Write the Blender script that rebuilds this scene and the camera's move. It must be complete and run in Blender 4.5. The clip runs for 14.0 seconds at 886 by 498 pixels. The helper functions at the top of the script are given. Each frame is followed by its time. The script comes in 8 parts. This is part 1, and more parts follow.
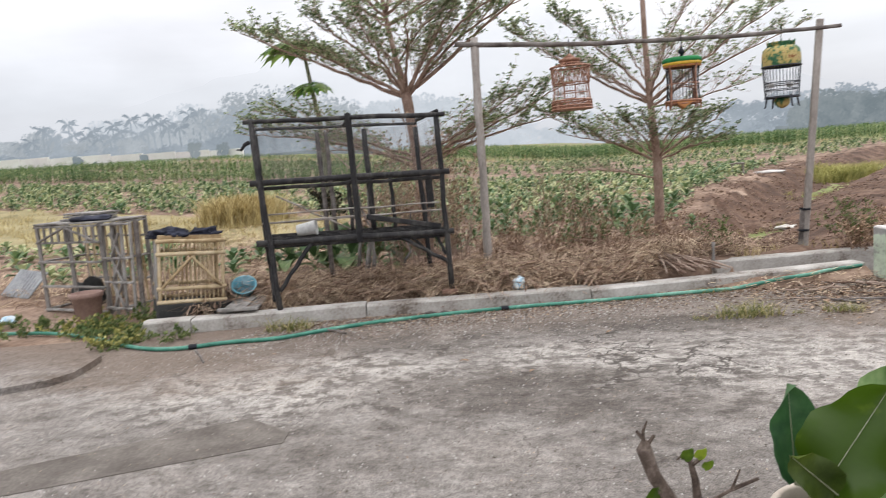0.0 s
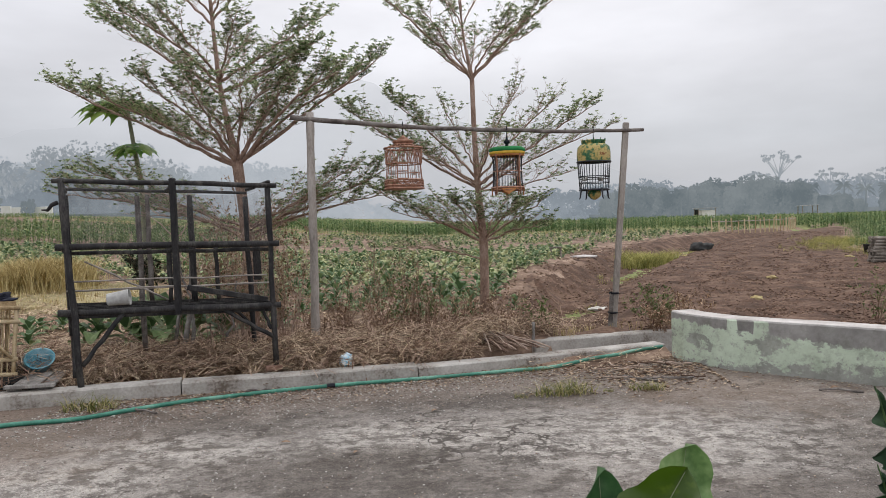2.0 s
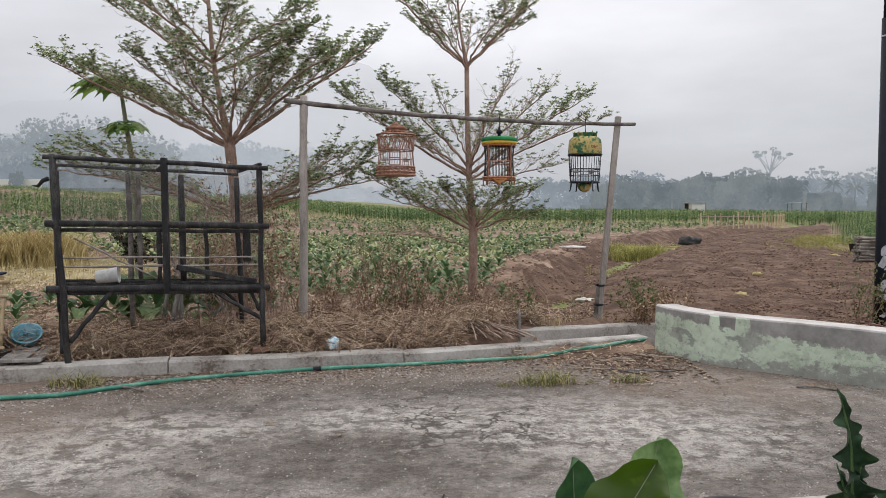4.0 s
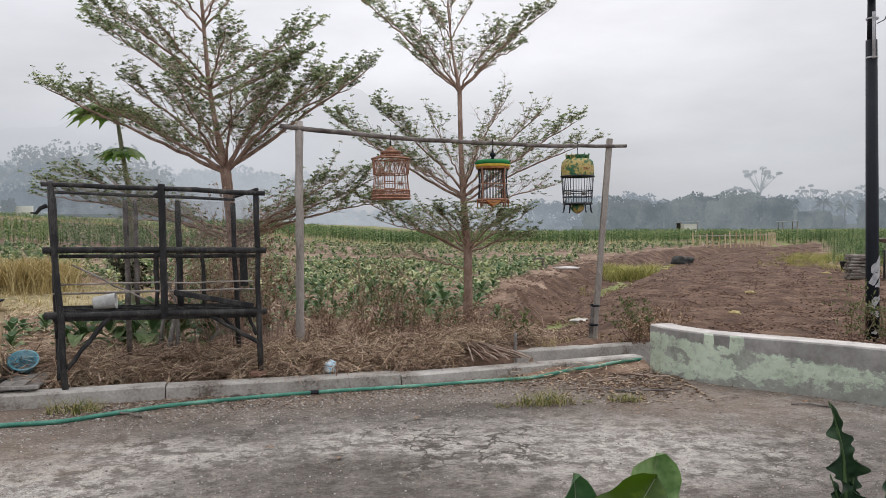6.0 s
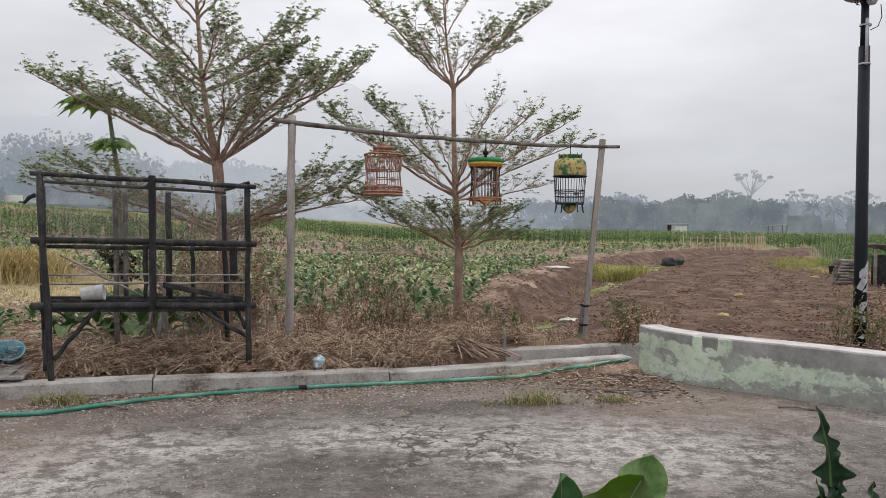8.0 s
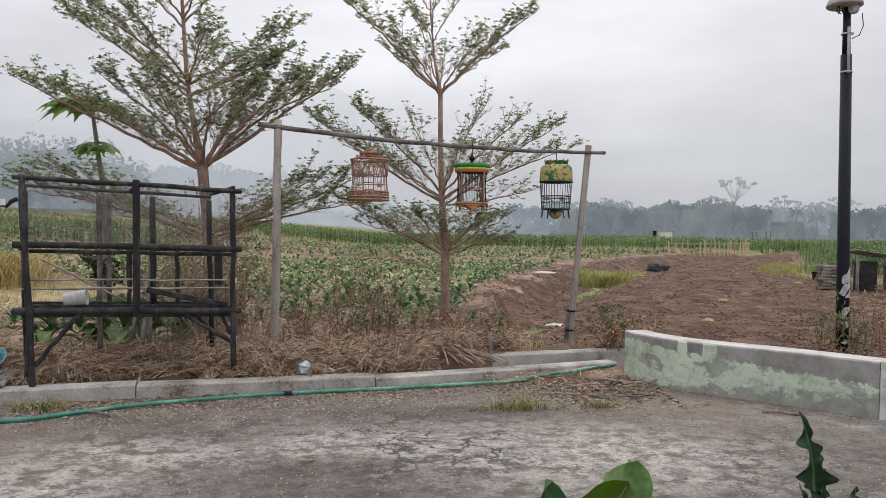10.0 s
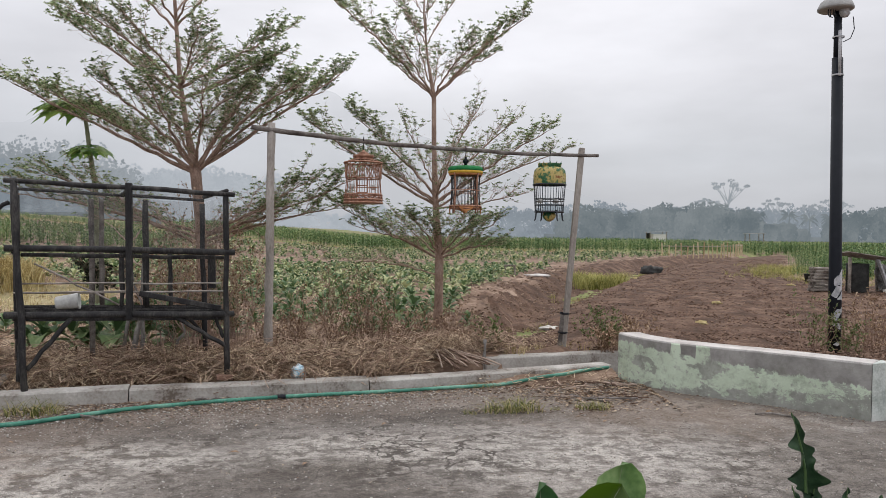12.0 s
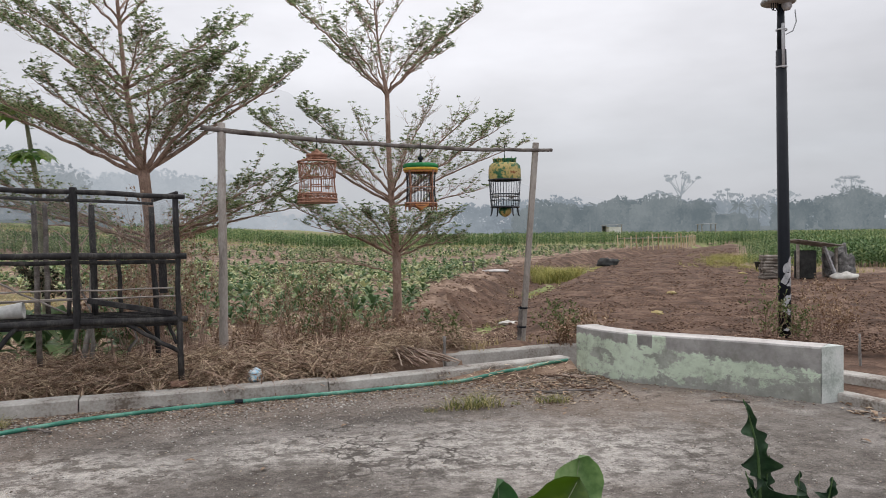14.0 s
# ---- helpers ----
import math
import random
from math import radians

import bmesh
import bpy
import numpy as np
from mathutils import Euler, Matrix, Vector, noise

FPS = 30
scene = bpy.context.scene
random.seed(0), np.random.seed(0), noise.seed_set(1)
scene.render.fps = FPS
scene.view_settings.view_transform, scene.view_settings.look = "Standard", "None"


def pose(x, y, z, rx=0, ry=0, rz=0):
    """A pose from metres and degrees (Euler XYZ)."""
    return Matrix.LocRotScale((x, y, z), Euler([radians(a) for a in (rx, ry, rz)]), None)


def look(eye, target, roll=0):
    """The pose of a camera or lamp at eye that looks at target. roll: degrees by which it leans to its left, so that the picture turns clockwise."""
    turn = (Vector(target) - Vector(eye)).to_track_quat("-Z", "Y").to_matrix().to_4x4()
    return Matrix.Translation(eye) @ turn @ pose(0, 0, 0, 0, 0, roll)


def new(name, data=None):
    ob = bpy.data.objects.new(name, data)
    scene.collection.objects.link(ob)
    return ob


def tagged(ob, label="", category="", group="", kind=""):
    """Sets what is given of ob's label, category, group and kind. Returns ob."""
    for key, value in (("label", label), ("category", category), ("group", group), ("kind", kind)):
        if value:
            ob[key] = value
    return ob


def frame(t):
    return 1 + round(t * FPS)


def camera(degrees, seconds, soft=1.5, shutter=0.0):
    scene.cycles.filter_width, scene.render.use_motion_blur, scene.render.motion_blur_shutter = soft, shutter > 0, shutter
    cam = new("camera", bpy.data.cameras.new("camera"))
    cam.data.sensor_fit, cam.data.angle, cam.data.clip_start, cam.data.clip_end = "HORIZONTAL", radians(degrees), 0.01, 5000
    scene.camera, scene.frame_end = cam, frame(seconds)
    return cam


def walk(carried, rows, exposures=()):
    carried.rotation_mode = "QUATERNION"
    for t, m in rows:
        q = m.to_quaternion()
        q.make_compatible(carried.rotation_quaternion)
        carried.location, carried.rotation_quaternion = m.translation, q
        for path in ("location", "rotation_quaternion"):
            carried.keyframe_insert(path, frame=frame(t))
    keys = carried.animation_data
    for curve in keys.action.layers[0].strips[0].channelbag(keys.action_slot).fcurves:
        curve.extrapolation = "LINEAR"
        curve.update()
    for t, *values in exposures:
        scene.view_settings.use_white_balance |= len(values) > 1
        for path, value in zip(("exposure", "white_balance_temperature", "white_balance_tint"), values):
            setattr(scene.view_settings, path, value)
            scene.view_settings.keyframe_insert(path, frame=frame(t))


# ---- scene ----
# ---- camera ----
cam = camera(62.2, 14.0, soft=0.7, shutter=0.3)
PATH = [
    (0, look((0.003, 0.079, 1.457), (-2.5297, 9.6696, 0.1925), -4.66)),
    (0.5, look((0.014, 0.109, 1.471), (-1.6202, 9.9388, 0.6269), -4.82)),
    (1, look((0.015, 0.111, 1.470), (-1.0464, 10.0326, 0.8130), -3.98)),
    (1.5, look((0.017, 0.125, 1.464), (-0.4673, 10.1017, 0.9760), -2.76)),
    (2, look((0.012, 0.109, 1.473), (-0.2229, 10.0984, 1.0827), -1.64)),
    (2.5, look((0.019, 0.091, 1.480), (-0.1730, 10.0827, 1.1089), -0.46)),
    (3, look((0.022, 0.083, 1.488), (-0.1635, 10.0651, 0.9119), 0.80)),
    (3.2, look((0.024, 0.078, 1.493), (-0.1897, 10.0547, 0.8429), 0.89)),
    (5.3, look((0.001, -0.003, 1.502), (0.1417, 9.9900, 1.1499), -1.19)),
    (5.5, look((-0.004, -0.011, 1.505), (0.1007, 9.9832, 1.1871), -0.98)),
    (6, look((-0.001, -0.007, 1.501), (-0.0100, 9.9891, 1.2170), -0.41)),
    (6.5, look((-0.000, -0.000, 1.500), (0.0003, 9.9952, 1.1964), 0.00)),
    (7, look((-0.000, 0.003, 1.500), (0.0961, 9.9967, 1.1655), 0.24)),
    (7.5, look((0.001, 0.003, 1.498), (0.1330, 9.9951, 1.1341), 0.44)),
    (8, look((-0.000, 0.002, 1.501), (0.1105, 9.9960, 1.1805), 0.69)),
    (8.5, look((-0.004, 0.000, 1.502), (0.0659, 9.9968, 1.2492), 0.94)),
    (9, look((-0.001, 0.003, 1.502), (0.1674, 9.9984, 1.2658), 0.95)),
    (11.5, look((0.004, 0.007, 1.499), (0.3423, 9.9979, 1.2339), 0.77)),
    (12, look((0.005, 0.005, 1.502), (0.3787, 9.9956, 1.2940), 0.73)),
    (12.5, look((0.007, 0.006, 1.500), (0.4424, 9.9951, 1.3160), 0.62)),
    (13, look((0.008, 0.007, 1.502), (0.4747, 9.9947, 1.3294), 0.44)),
    (13.5, look((0.009, 0.009, 1.502), (0.6254, 9.9884, 1.3339), 0.17)),
    (14, look((0.029, 0.037, 1.498), (0.9602, 9.9911, 1.2575), -0.72)),
]
walk(cam, PATH, exposures=((0, 0.6), (0.3, 0.48), (0.7, 0.28), (1.3, 0.14), (2.5, 0.11), (3.0, 0.19), (3.8, 0.14), (5.5, 0.11), (14, 0.11)))

# ---- world, sun and sky ----
world = bpy.data.worlds.new("overcast_sky")
scene.world = world
world.use_nodes = True
wn, wl = world.node_tree.nodes, world.node_tree.links
wn.clear()
w_out = wn.new("ShaderNodeOutputWorld")
w_bg = wn.new("ShaderNodeBackground")
w_sky = wn.new("ShaderNodeTexSky")
w_sky.sky_type = "NISHITA"
w_sky.sun_disc = False
w_sky.sun_elevation, w_sky.sun_rotation = radians(48), radians(8)
w_sky.dust_density, w_sky.air_density = 4.0, 1.5
w_tc = wn.new("ShaderNodeTexCoord")
w_sep = wn.new("ShaderNodeSeparateXYZ")
wl.new(w_tc.outputs["Generated"], w_sep.inputs[0])
w_map = wn.new("ShaderNodeMapping")
w_map.inputs["Scale"].default_value = (1.6, 1.6, 5.0)
wl.new(w_tc.outputs["Generated"], w_map.inputs[0])
w_noise = wn.new("ShaderNodeTexNoise")
w_noise.inputs["Scale"].default_value = 1.5
w_noise.inputs["Detail"].default_value = 5
w_noise.inputs["Roughness"].default_value = 0.52
wl.new(w_map.outputs[0], w_noise.inputs["Vector"])
# cloud deck: mist at the horizon, brighter higher up
w_ramp = wn.new("ShaderNodeValToRGB")
r = w_ramp.color_ramp
r.elements[0].position, r.elements[0].color = 0.0, (0.43, 0.445, 0.48, 1)
r.elements[1].position, r.elements[1].color = 1.0, (1.24, 1.23, 1.27, 1)
for p, c in ((0.10, (0.49, 0.51, 0.555)), (0.20, (0.615, 0.62, 0.665)), (0.36, (0.70, 0.70, 0.745)), (0.55, (0.93, 0.925, 0.96))):
    e = r.elements.new(p)
    e.color = (*c, 1)
wl.new(w_sep.outputs["Z"], w_ramp.inputs[0])
w_cl = wn.new("ShaderNodeMapRange")
w_cl.inputs["From Min"].default_value, w_cl.inputs["From Max"].default_value = 0.3, 0.7
w_cl.inputs["To Min"].default_value, w_cl.inputs["To Max"].default_value = 0.82, 1.13
wl.new(w_noise.outputs["Fac"], w_cl.inputs["Value"])
w_mul = wn.new("ShaderNodeMix")
w_mul.data_type, w_mul.blend_type = "RGBA", "MULTIPLY"
w_mul.inputs["Factor"].default_value = 1.0
wl.new(w_ramp.outputs[0], w_mul.inputs["A"])
wl.new(w_cl.outputs[0], w_mul.inputs["B"])
w_skys = wn.new("ShaderNodeMix")
w_skys.data_type, w_skys.blend_type = "RGBA", "MULTIPLY"
w_skys.inputs["Factor"].default_value = 1.0
w_skys.inputs["B"].default_value = (0.05, 0.05, 0.05, 1)
wl.new(w_sky.outputs[0], w_skys.inputs["A"])
w_add = wn.new("ShaderNodeMix")
w_add.data_type, w_add.blend_type = "RGBA", "MIX"
w_add.inputs["Factor"].default_value = 0.9
wl.new(w_skys.outputs["Result"], w_add.inputs["A"])
wl.new(w_mul.outputs["Result"], w_add.inputs["B"])
# the veiled sun brightens the deck ahead
w_dot = wn.new("ShaderNodeVectorMath")
w_dot.operation = "DOT_PRODUCT"
w_dot.inputs[1].default_value = Vector((0.02, 0.90, 0.43)).normalized()
wl.new(w_tc.outputs["Generated"], w_dot.inputs[0])
w_glow = wn.new("ShaderNodeMapRange")
w_glow.interpolation_type = "SMOOTHSTEP"
w_glow.inputs["From Min"].default_value, w_glow.inputs["From Max"].default_value = 0.88, 1.0
w_glow.inputs["To Min"].default_value, w_glow.inputs["To Max"].default_value = 1.0, 1.08
wl.new(w_dot.outputs["Value"], w_glow.inputs["Value"])
w_bright = wn.new("ShaderNodeMix")
w_bright.data_type, w_bright.blend_type = "RGBA", "MULTIPLY"
w_bright.inputs["Factor"].default_value = 1.0
wl.new(w_add.outputs["Result"], w_bright.inputs["A"])
wl.new(w_glow.outputs[0], w_bright.inputs["B"])
wl.new(w_bright.outputs["Result"], w_bg.inputs["Color"])
w_bg.inputs["Strength"].default_value = 1.2
wl.new(w_bg.outputs[0], w_out.inputs[0])

sun_data = bpy.data.lights.new("sun", "SUN")
sun_data.energy, sun_data.angle, sun_data.color = 0.6, radians(35), (1.0, 0.94, 0.87)
sun = new("sun", sun_data)
sun.matrix_world = look((3, 9, 18), (0, 0, 0))

# ---- mesh tools ----
class Geo:
    """Collects vertices and faces of one mesh."""

    def __init__(self):
        self.v, self.f = [], []

    def add(self, vs, fs):
        n = len(self.v)
        self.v.extend(vs)
        self.f.extend([tuple(i + n for i in f) for f in fs])

    def box(self, a, b, m=None):
        """An axis box from corner a to corner b, with slightly cut edges, turned by m."""
        c = [(a[i] + b[i]) / 2 for i in range(3)]
        h = [abs(b[i] - a[i]) / 2 for i in range(3)]
        e = min(0.006, min(h) * 0.3)
        vs, fs = [], []
        for z, k in ((-h[2], e), (-h[2] + e, 0), (h[2] - e, 0), (h[2], e)):
            x, y = h[0] - k, h[1] - k
            vs += [(-x + e, -y, z), (x - e, -y, z), (x, -y + e, z), (x, y - e, z), (x - e, y, z), (-x + e, y, z), (-x, y - e, z), (-x, -y + e, z)]
        for r in range(3):
            for i in range(8):
                j = (i + 1) % 8
                fs.append((r * 8 + i, r * 8 + j, r * 8 + 8 + j, r * 8 + 8 + i))
        fs += [tuple(range(7, -1, -1)), tuple(range(24, 32))]
        vs = [Vector(p) + Vector(c) for p in vs]
        self.add([tuple(m @ p) if m else tuple(p) for p in vs], fs)

    def beam(self, p, q, w, h):
        """A sawn bar from p to q of section w by h."""
        p, q = Vector(p), Vector(q)
        d = q - p
        m = Matrix.Translation((p + q) / 2) @ d.to_track_quat("Z", "Y").to_matrix().to_4x4()
        self.box((-w / 2, -h / 2, -d.length / 2), (w / 2, h / 2, d.length / 2), m)

    def tube(self, pts, radii, sides=7, cap=True):
        pts = [Vector(p) for p in pts]
        if not hasattr(radii, "__len__"):
            radii = [radii] * len(pts)
        vs, fs, ref = [], [], None
        for i, p in enumerate(pts):
            d = (pts[min(i + 1, len(pts) - 1)] - pts[max(i - 1, 0)])
            if d.length < 1e-7:
                d = Vector((0, 0, 1))
            d.normalize()
            if ref is None:
                ref = d.orthogonal().normalized()
            ref = ref - d * ref.dot(d)
            ref = d.orthogonal().normalized() if ref.length < 1e-4 else ref.normalized()
            o = d.cross(ref)
            for k in range(sides):
                a = 2 * math.pi * k / sides
                vs.append(tuple(p + (ref * math.cos(a) + o * math.sin(a)) * radii[i]))
        for i in range(len(pts) - 1):
            for k in range(sides):
                j = (k + 1) % sides
                fs.append((i * sides + k, i * sides + j, (i + 1) * sides + j, (i + 1) * sides + k))
        if cap:
            fs.append(tuple(range(sides - 1, -1, -1)))
            fs.append(tuple((len(pts) - 1) * sides + k for k in range(sides)))
        self.add(vs, fs)

    def lathe(self, prof, sides=28, c=(0, 0, 0), lobes=0, depth=0.0):
        vs, fs = [], []
        for r_, z in prof:
            for k in range(sides):
                a = 2 * math.pi * k / sides
                rr = r_ * (1 + depth * math.cos(lobes * a))
                vs.append((c[0] + rr * math.cos(a), c[1] + rr * math.sin(a), c[2] + z))
        for i in range(len(prof) - 1):
            for k in range(sides):
                j = (k + 1) % sides
                fs.append((i * sides + k, i * sides + j, (i + 1) * sides + j, (i + 1) * sides + k))
        self.add(vs, fs)

    def ring(self, R, z, t, sides=28, sect=6, c=(0, 0)):
        prof = [(R + t * math.cos(2 * math.pi * k / sect), z + t * math.sin(2 * math.pi * k / sect)) for k in range(sect + 1)]
        self.lathe(prof, sides, (c[0], c[1], 0))

    def prism(self, poly, z0, z1):
        """A slab over a polygon (anticlockwise)."""
        n = len(poly)
        vs = [(x, y, z0) for x, y in poly] + [(x, y, z1) for x, y in poly]
        fs = [tuple(range(n - 1, -1, -1)), tuple(range(n, 2 * n))]
        fs += [(i, (i + 1) % n, n + (i + 1) % n, n + i) for i in range(n)]
        self.add(vs, fs)

    def mesh(self, name, mat, smooth=False):
        me = bpy.data.meshes.new(name)
        me.from_pydata(self.v, [], self.f)
        me.materials.append(mat)
        if smooth:
            me.shade_smooth()
        me.update()
        return me


def part(name, geo, mat, parent=None, label="", smooth=False):
    """Links geometry as one mesh object under a thing or a part."""
    me = geo if isinstance(geo, bpy.types.Mesh) else geo.mesh(name, mat, smooth)
    ob = new(name, me)
    if parent is not None:
        ob.parent = parent
    if label:
        ob["label"] = label
    if name.endswith("_mass") or name == "crown":
        ob["kind"] = "stuff"
    return ob


def thing(name, at, label, category, group="", rz=0.0):
    ob = new(name)
    ob.matrix_world = pose(at[0], at[1], at[2], 0, 0, rz)
    ob.empty_display_size = 0.1
    return tagged(ob, label, category, group)


def bent(p, q, sag=0.0, side=0.0, n=8, rough=0.0, rnd=random):
    """Points from p to q that sag in the middle and wander a little."""
    p, q = Vector(p), Vector(q)
    out = []
    for i in range(n + 1):
        s = i / n
        k = 4 * s * (1 - s)
        w = Vector((rnd.uniform(-1, 1), rnd.uniform(-1, 1), rnd.uniform(-1, 1))) * rough * (0.3 + k)
        out.append(p.lerp(q, s) + Vector((side * k, 0, -sag * k)) + w)
    return out


def along(poly, s):
    """The point at s (0 to 1) of a polyline and its direction."""
    seg = [(Vector(b) - Vector(a)).length for a, b in zip(poly, poly[1:])]
    want = s * sum(seg)
    for (a, b), l in zip(zip(poly, poly[1:]), seg):
        if want <= l or b == poly[-1]:
            d = (Vector(b) - Vector(a))
            return Vector(a) + d * (want / l), d.normalized()
        want -= l


# ---- materials ----
def material(name, cols, rough=0.85, scale=6.0, fine=60.0, bump=0.3, island=0.0, metal=0.0, trans=0.0, spec=0.3, stretch=(1, 1, 1), obj=0.0, dist=0.01):
    """Noise at two scales between two or three colours, with fine relief. island, obj: how far pieces differ. trans: light through leaves."""
    m = bpy.data.materials.new(name)
    m.use_nodes = True
    n, l = m.node_tree.nodes, m.node_tree.links
    n.clear()
    out, b = n.new("ShaderNodeOutputMaterial"), n.new("ShaderNodeBsdfPrincipled")
    tc, mp = n.new("ShaderNodeTexCoord"), n.new("ShaderNodeMapping")
    mp.inputs["Scale"].default_value = stretch
    l.new(tc.outputs["Object"], mp.inputs[0])
    n1, n2 = n.new("ShaderNodeTexNoise"), n.new("ShaderNodeTexNoise")
    n1.inputs["Scale"].default_value, n2.inputs["Scale"].default_value = scale, fine
    n1.inputs["Detail"].default_value, n2.inputs["Detail"].default_value = 6, 3
    n1.inputs["Roughness"].default_value = 0.62
    l.new(mp.outputs[0], n1.inputs["Vector"])
    l.new(mp.outputs[0], n2.inputs["Vector"])
    mix = n.new("ShaderNodeMath")
    mix.operation = "MULTIPLY_ADD"
    mix.inputs[1].default_value, mix.inputs[2].default_value = 0.35, -0.175
    l.new(n2.outputs["Fac"], mix.inputs[0])
    add = n.new("ShaderNodeMath")
    l.new(n1.outputs["Fac"], add.inputs[0])
    l.new(mix.outputs[0], add.inputs[1])
    fac = add.outputs[0]
    for amount, node, sock in ((island, "ShaderNodeNewGeometry", "Random Per Island"), (obj, "ShaderNodeObjectInfo", "Random")):
        if amount:
            g = n.new(node)
            k = n.new("ShaderNodeMath")
            k.operation = "MULTIPLY_ADD"
            k.inputs[1].default_value, k.inputs[2].default_value = amount, -amount / 2
            l.new(g.outputs[sock], k.inputs[0])
            s = n.new("ShaderNodeMath")
            l.new(fac, s.inputs[0])
            l.new(k.outputs[0], s.inputs[1])
            fac = s.outputs[0]
    ramp = n.new("ShaderNodeValToRGB")
    e = ramp.color_ramp.elements
    lo, hi = 0.32, 0.68
    e[0].position, e[0].color = lo, (*cols[0], 1)
    e[1].position, e[1].color = hi, (*cols[-1], 1)
    for i, c in enumerate(cols[1:-1]):
        k = e.new(lo + (hi - lo) * (i + 1) / (len(cols) - 1))
        k.color = (*c, 1)
    l.new(fac, ramp.inputs[0])
    l.new(ramp.outputs[0], b.inputs["Base Color"])
    b.inputs["Roughness"].default_value, b.inputs["Metallic"].default_value = rough, metal
    b.inputs["Specular IOR Level"].default_value = spec
    if bump:
        bp = n.new("ShaderNodeBump")
        bp.inputs["Strength"].default_value, bp.inputs["Distance"].default_value = bump, dist
        l.new(fac, bp.inputs["Height"])
        l.new(bp.outputs[0], b.inputs["Normal"])
    if trans:
        t, ms = n.new("ShaderNodeBsdfTranslucent"), n.new("ShaderNodeMixShader")
        ms.inputs[0].default_value = trans
        l.new(ramp.outputs[0], t.inputs[0])
        l.new(b.outputs[0], ms.inputs[1])
        l.new(t.outputs[0], ms.inputs[2])
        l.new(ms.outputs[0], out.inputs[0])
    else:
        l.new(b.outputs[0], out.inputs[0])
    return m


BLACK_WOOD = material("tarred_wood", [(0.012, 0.012, 0.014), (0.03, 0.029, 0.03), (0.085, 0.08, 0.075)], 0.7, 9, 90, 0.5, stretch=(1, 1, 0.35))
GREY_WOOD = material("weathered_wood", [(0.13, 0.12, 0.11), (0.25, 0.235, 0.22), (0.40, 0.38, 0.36)], 0.85, 7, 120, 0.5, stretch=(1, 1, 0.2))
POST_WOOD = material("grey_bamboo", [(0.22, 0.195, 0.175), (0.37, 0.335, 0.305), (0.50, 0.465, 0.435)], 0.8, 5, 90, 0.4, stretch=(1, 1, 0.25))
BEAM_WOOD = material("brown_pole", [(0.07, 0.06, 0.055), (0.15, 0.13, 0.12), (0.28, 0.26, 0.24)], 0.85, 7, 90, 0.5)
BAMBOO = material("yellow_bamboo", [(0.33, 0.23, 0.12), (0.53, 0.41, 0.25), (0.66, 0.55, 0.37)], 0.6, 6, 80, 0.3, obj=0.25)
CAGE_BROWN = material("varnished_rattan", [(0.20, 0.09, 0.055), (0.34, 0.175, 0.115), (0.47, 0.28, 0.20)], 0.5, 20, 120, 0.3, obj=0.2)
ORANGE_WOOD = material("orange_cage_wood", [(0.38, 0.15, 0.05), (0.55, 0.26, 0.10)], 0.5, 20, 90, 0.2)
CONCRETE_KERB = material("kerb_concrete", [(0.15, 0.122, 0.10), (0.35, 0.325, 0.295), (0.45, 0.43, 0.40), (0.56, 0.54, 0.51)], 0.92, 2.2, 45, 0.6)
BARK = material("tree_bark", [(0.19, 0.125, 0.096), (0.34, 0.235, 0.185), (0.48, 0.36, 0.30)], 0.9, 10, 90, 0.6, stretch=(1, 1, 0.5))
TWIG = material("reddish_twig", [(0.34, 0.235, 0.19), (0.55, 0.42, 0.35)], 0.85, 12, 60, 0.2)
LEAF = material("small_leaf", [(0.10, 0.145, 0.065), (0.215, 0.29, 0.135), (0.45, 0.51, 0.30)], 0.5, 2.2, 30, 0.0, island=0.6, trans=0.55)
LEAF_PAPAYA = material("papaya_leaf", [(0.05, 0.14, 0.03), (0.16, 0.31, 0.07), (0.30, 0.44, 0.12)], 0.5, 5, 40, 0.0, island=0.4, trans=0.3)
LEAF_TOBACCO = material("tobacco_leaf", [(0.08, 0.145, 0.06), (0.185, 0.27, 0.115), (0.46, 0.48, 0.26)], 0.5, 0.8, 25, 0.0, island=0.6, trans=0.25)
LEAF_CORN = material("corn_leaf", [(0.065, 0.125, 0.04), (0.12, 0.21, 0.07), (0.27, 0.33, 0.14)], 0.6, 0.12, 8, 0.0, island=0.5, trans=0.25)
STRAW = material("dead_grass", [(0.16, 0.10, 0.064), (0.42, 0.30, 0.20), (0.70, 0.56, 0.40)], 0.9, 2.0, 30, 0.0, island=0.8)
DRY_GRASS = material("yellow_grass", [(0.28, 0.21, 0.085), (0.48, 0.385, 0.175), (0.66, 0.56, 0.31)], 0.85, 0.8, 20, 0.0, island=0.6, trans=0.2)
GREEN_GRASS = material("green_grass", [(0.19, 0.20, 0.055), (0.36, 0.35, 0.10), (0.52, 0.48, 0.19)], 0.8, 1.0, 20, 0.0, island=0.6, trans=0.2)
WEED = material("weed_leaf", [(0.07, 0.115, 0.035), (0.14, 0.19, 0.065), (0.23, 0.26, 0.11)], 0.7, 3, 30, 0.0, island=0.6, trans=0.2)
DEAD_STALK = material("dead_stalk", [(0.15, 0.09, 0.06), (0.29, 0.19, 0.14), (0.42, 0.31, 0.235)], 0.9, 6, 40, 0.0, island=0.5)
HOSE_GREEN = material("green_hose_rubber", [(0.022, 0.145, 0.10), (0.055, 0.24, 0.17), (0.20, 0.41, 0.32)], 0.4, 2.5, 60, 0.15, spec=0.5)
BLACK_METAL = material("black_painted_steel", [(0.006, 0.008, 0.013), (0.012, 0.015, 0.022)], 0.5, 5, 60, 0.1, spec=0.22)
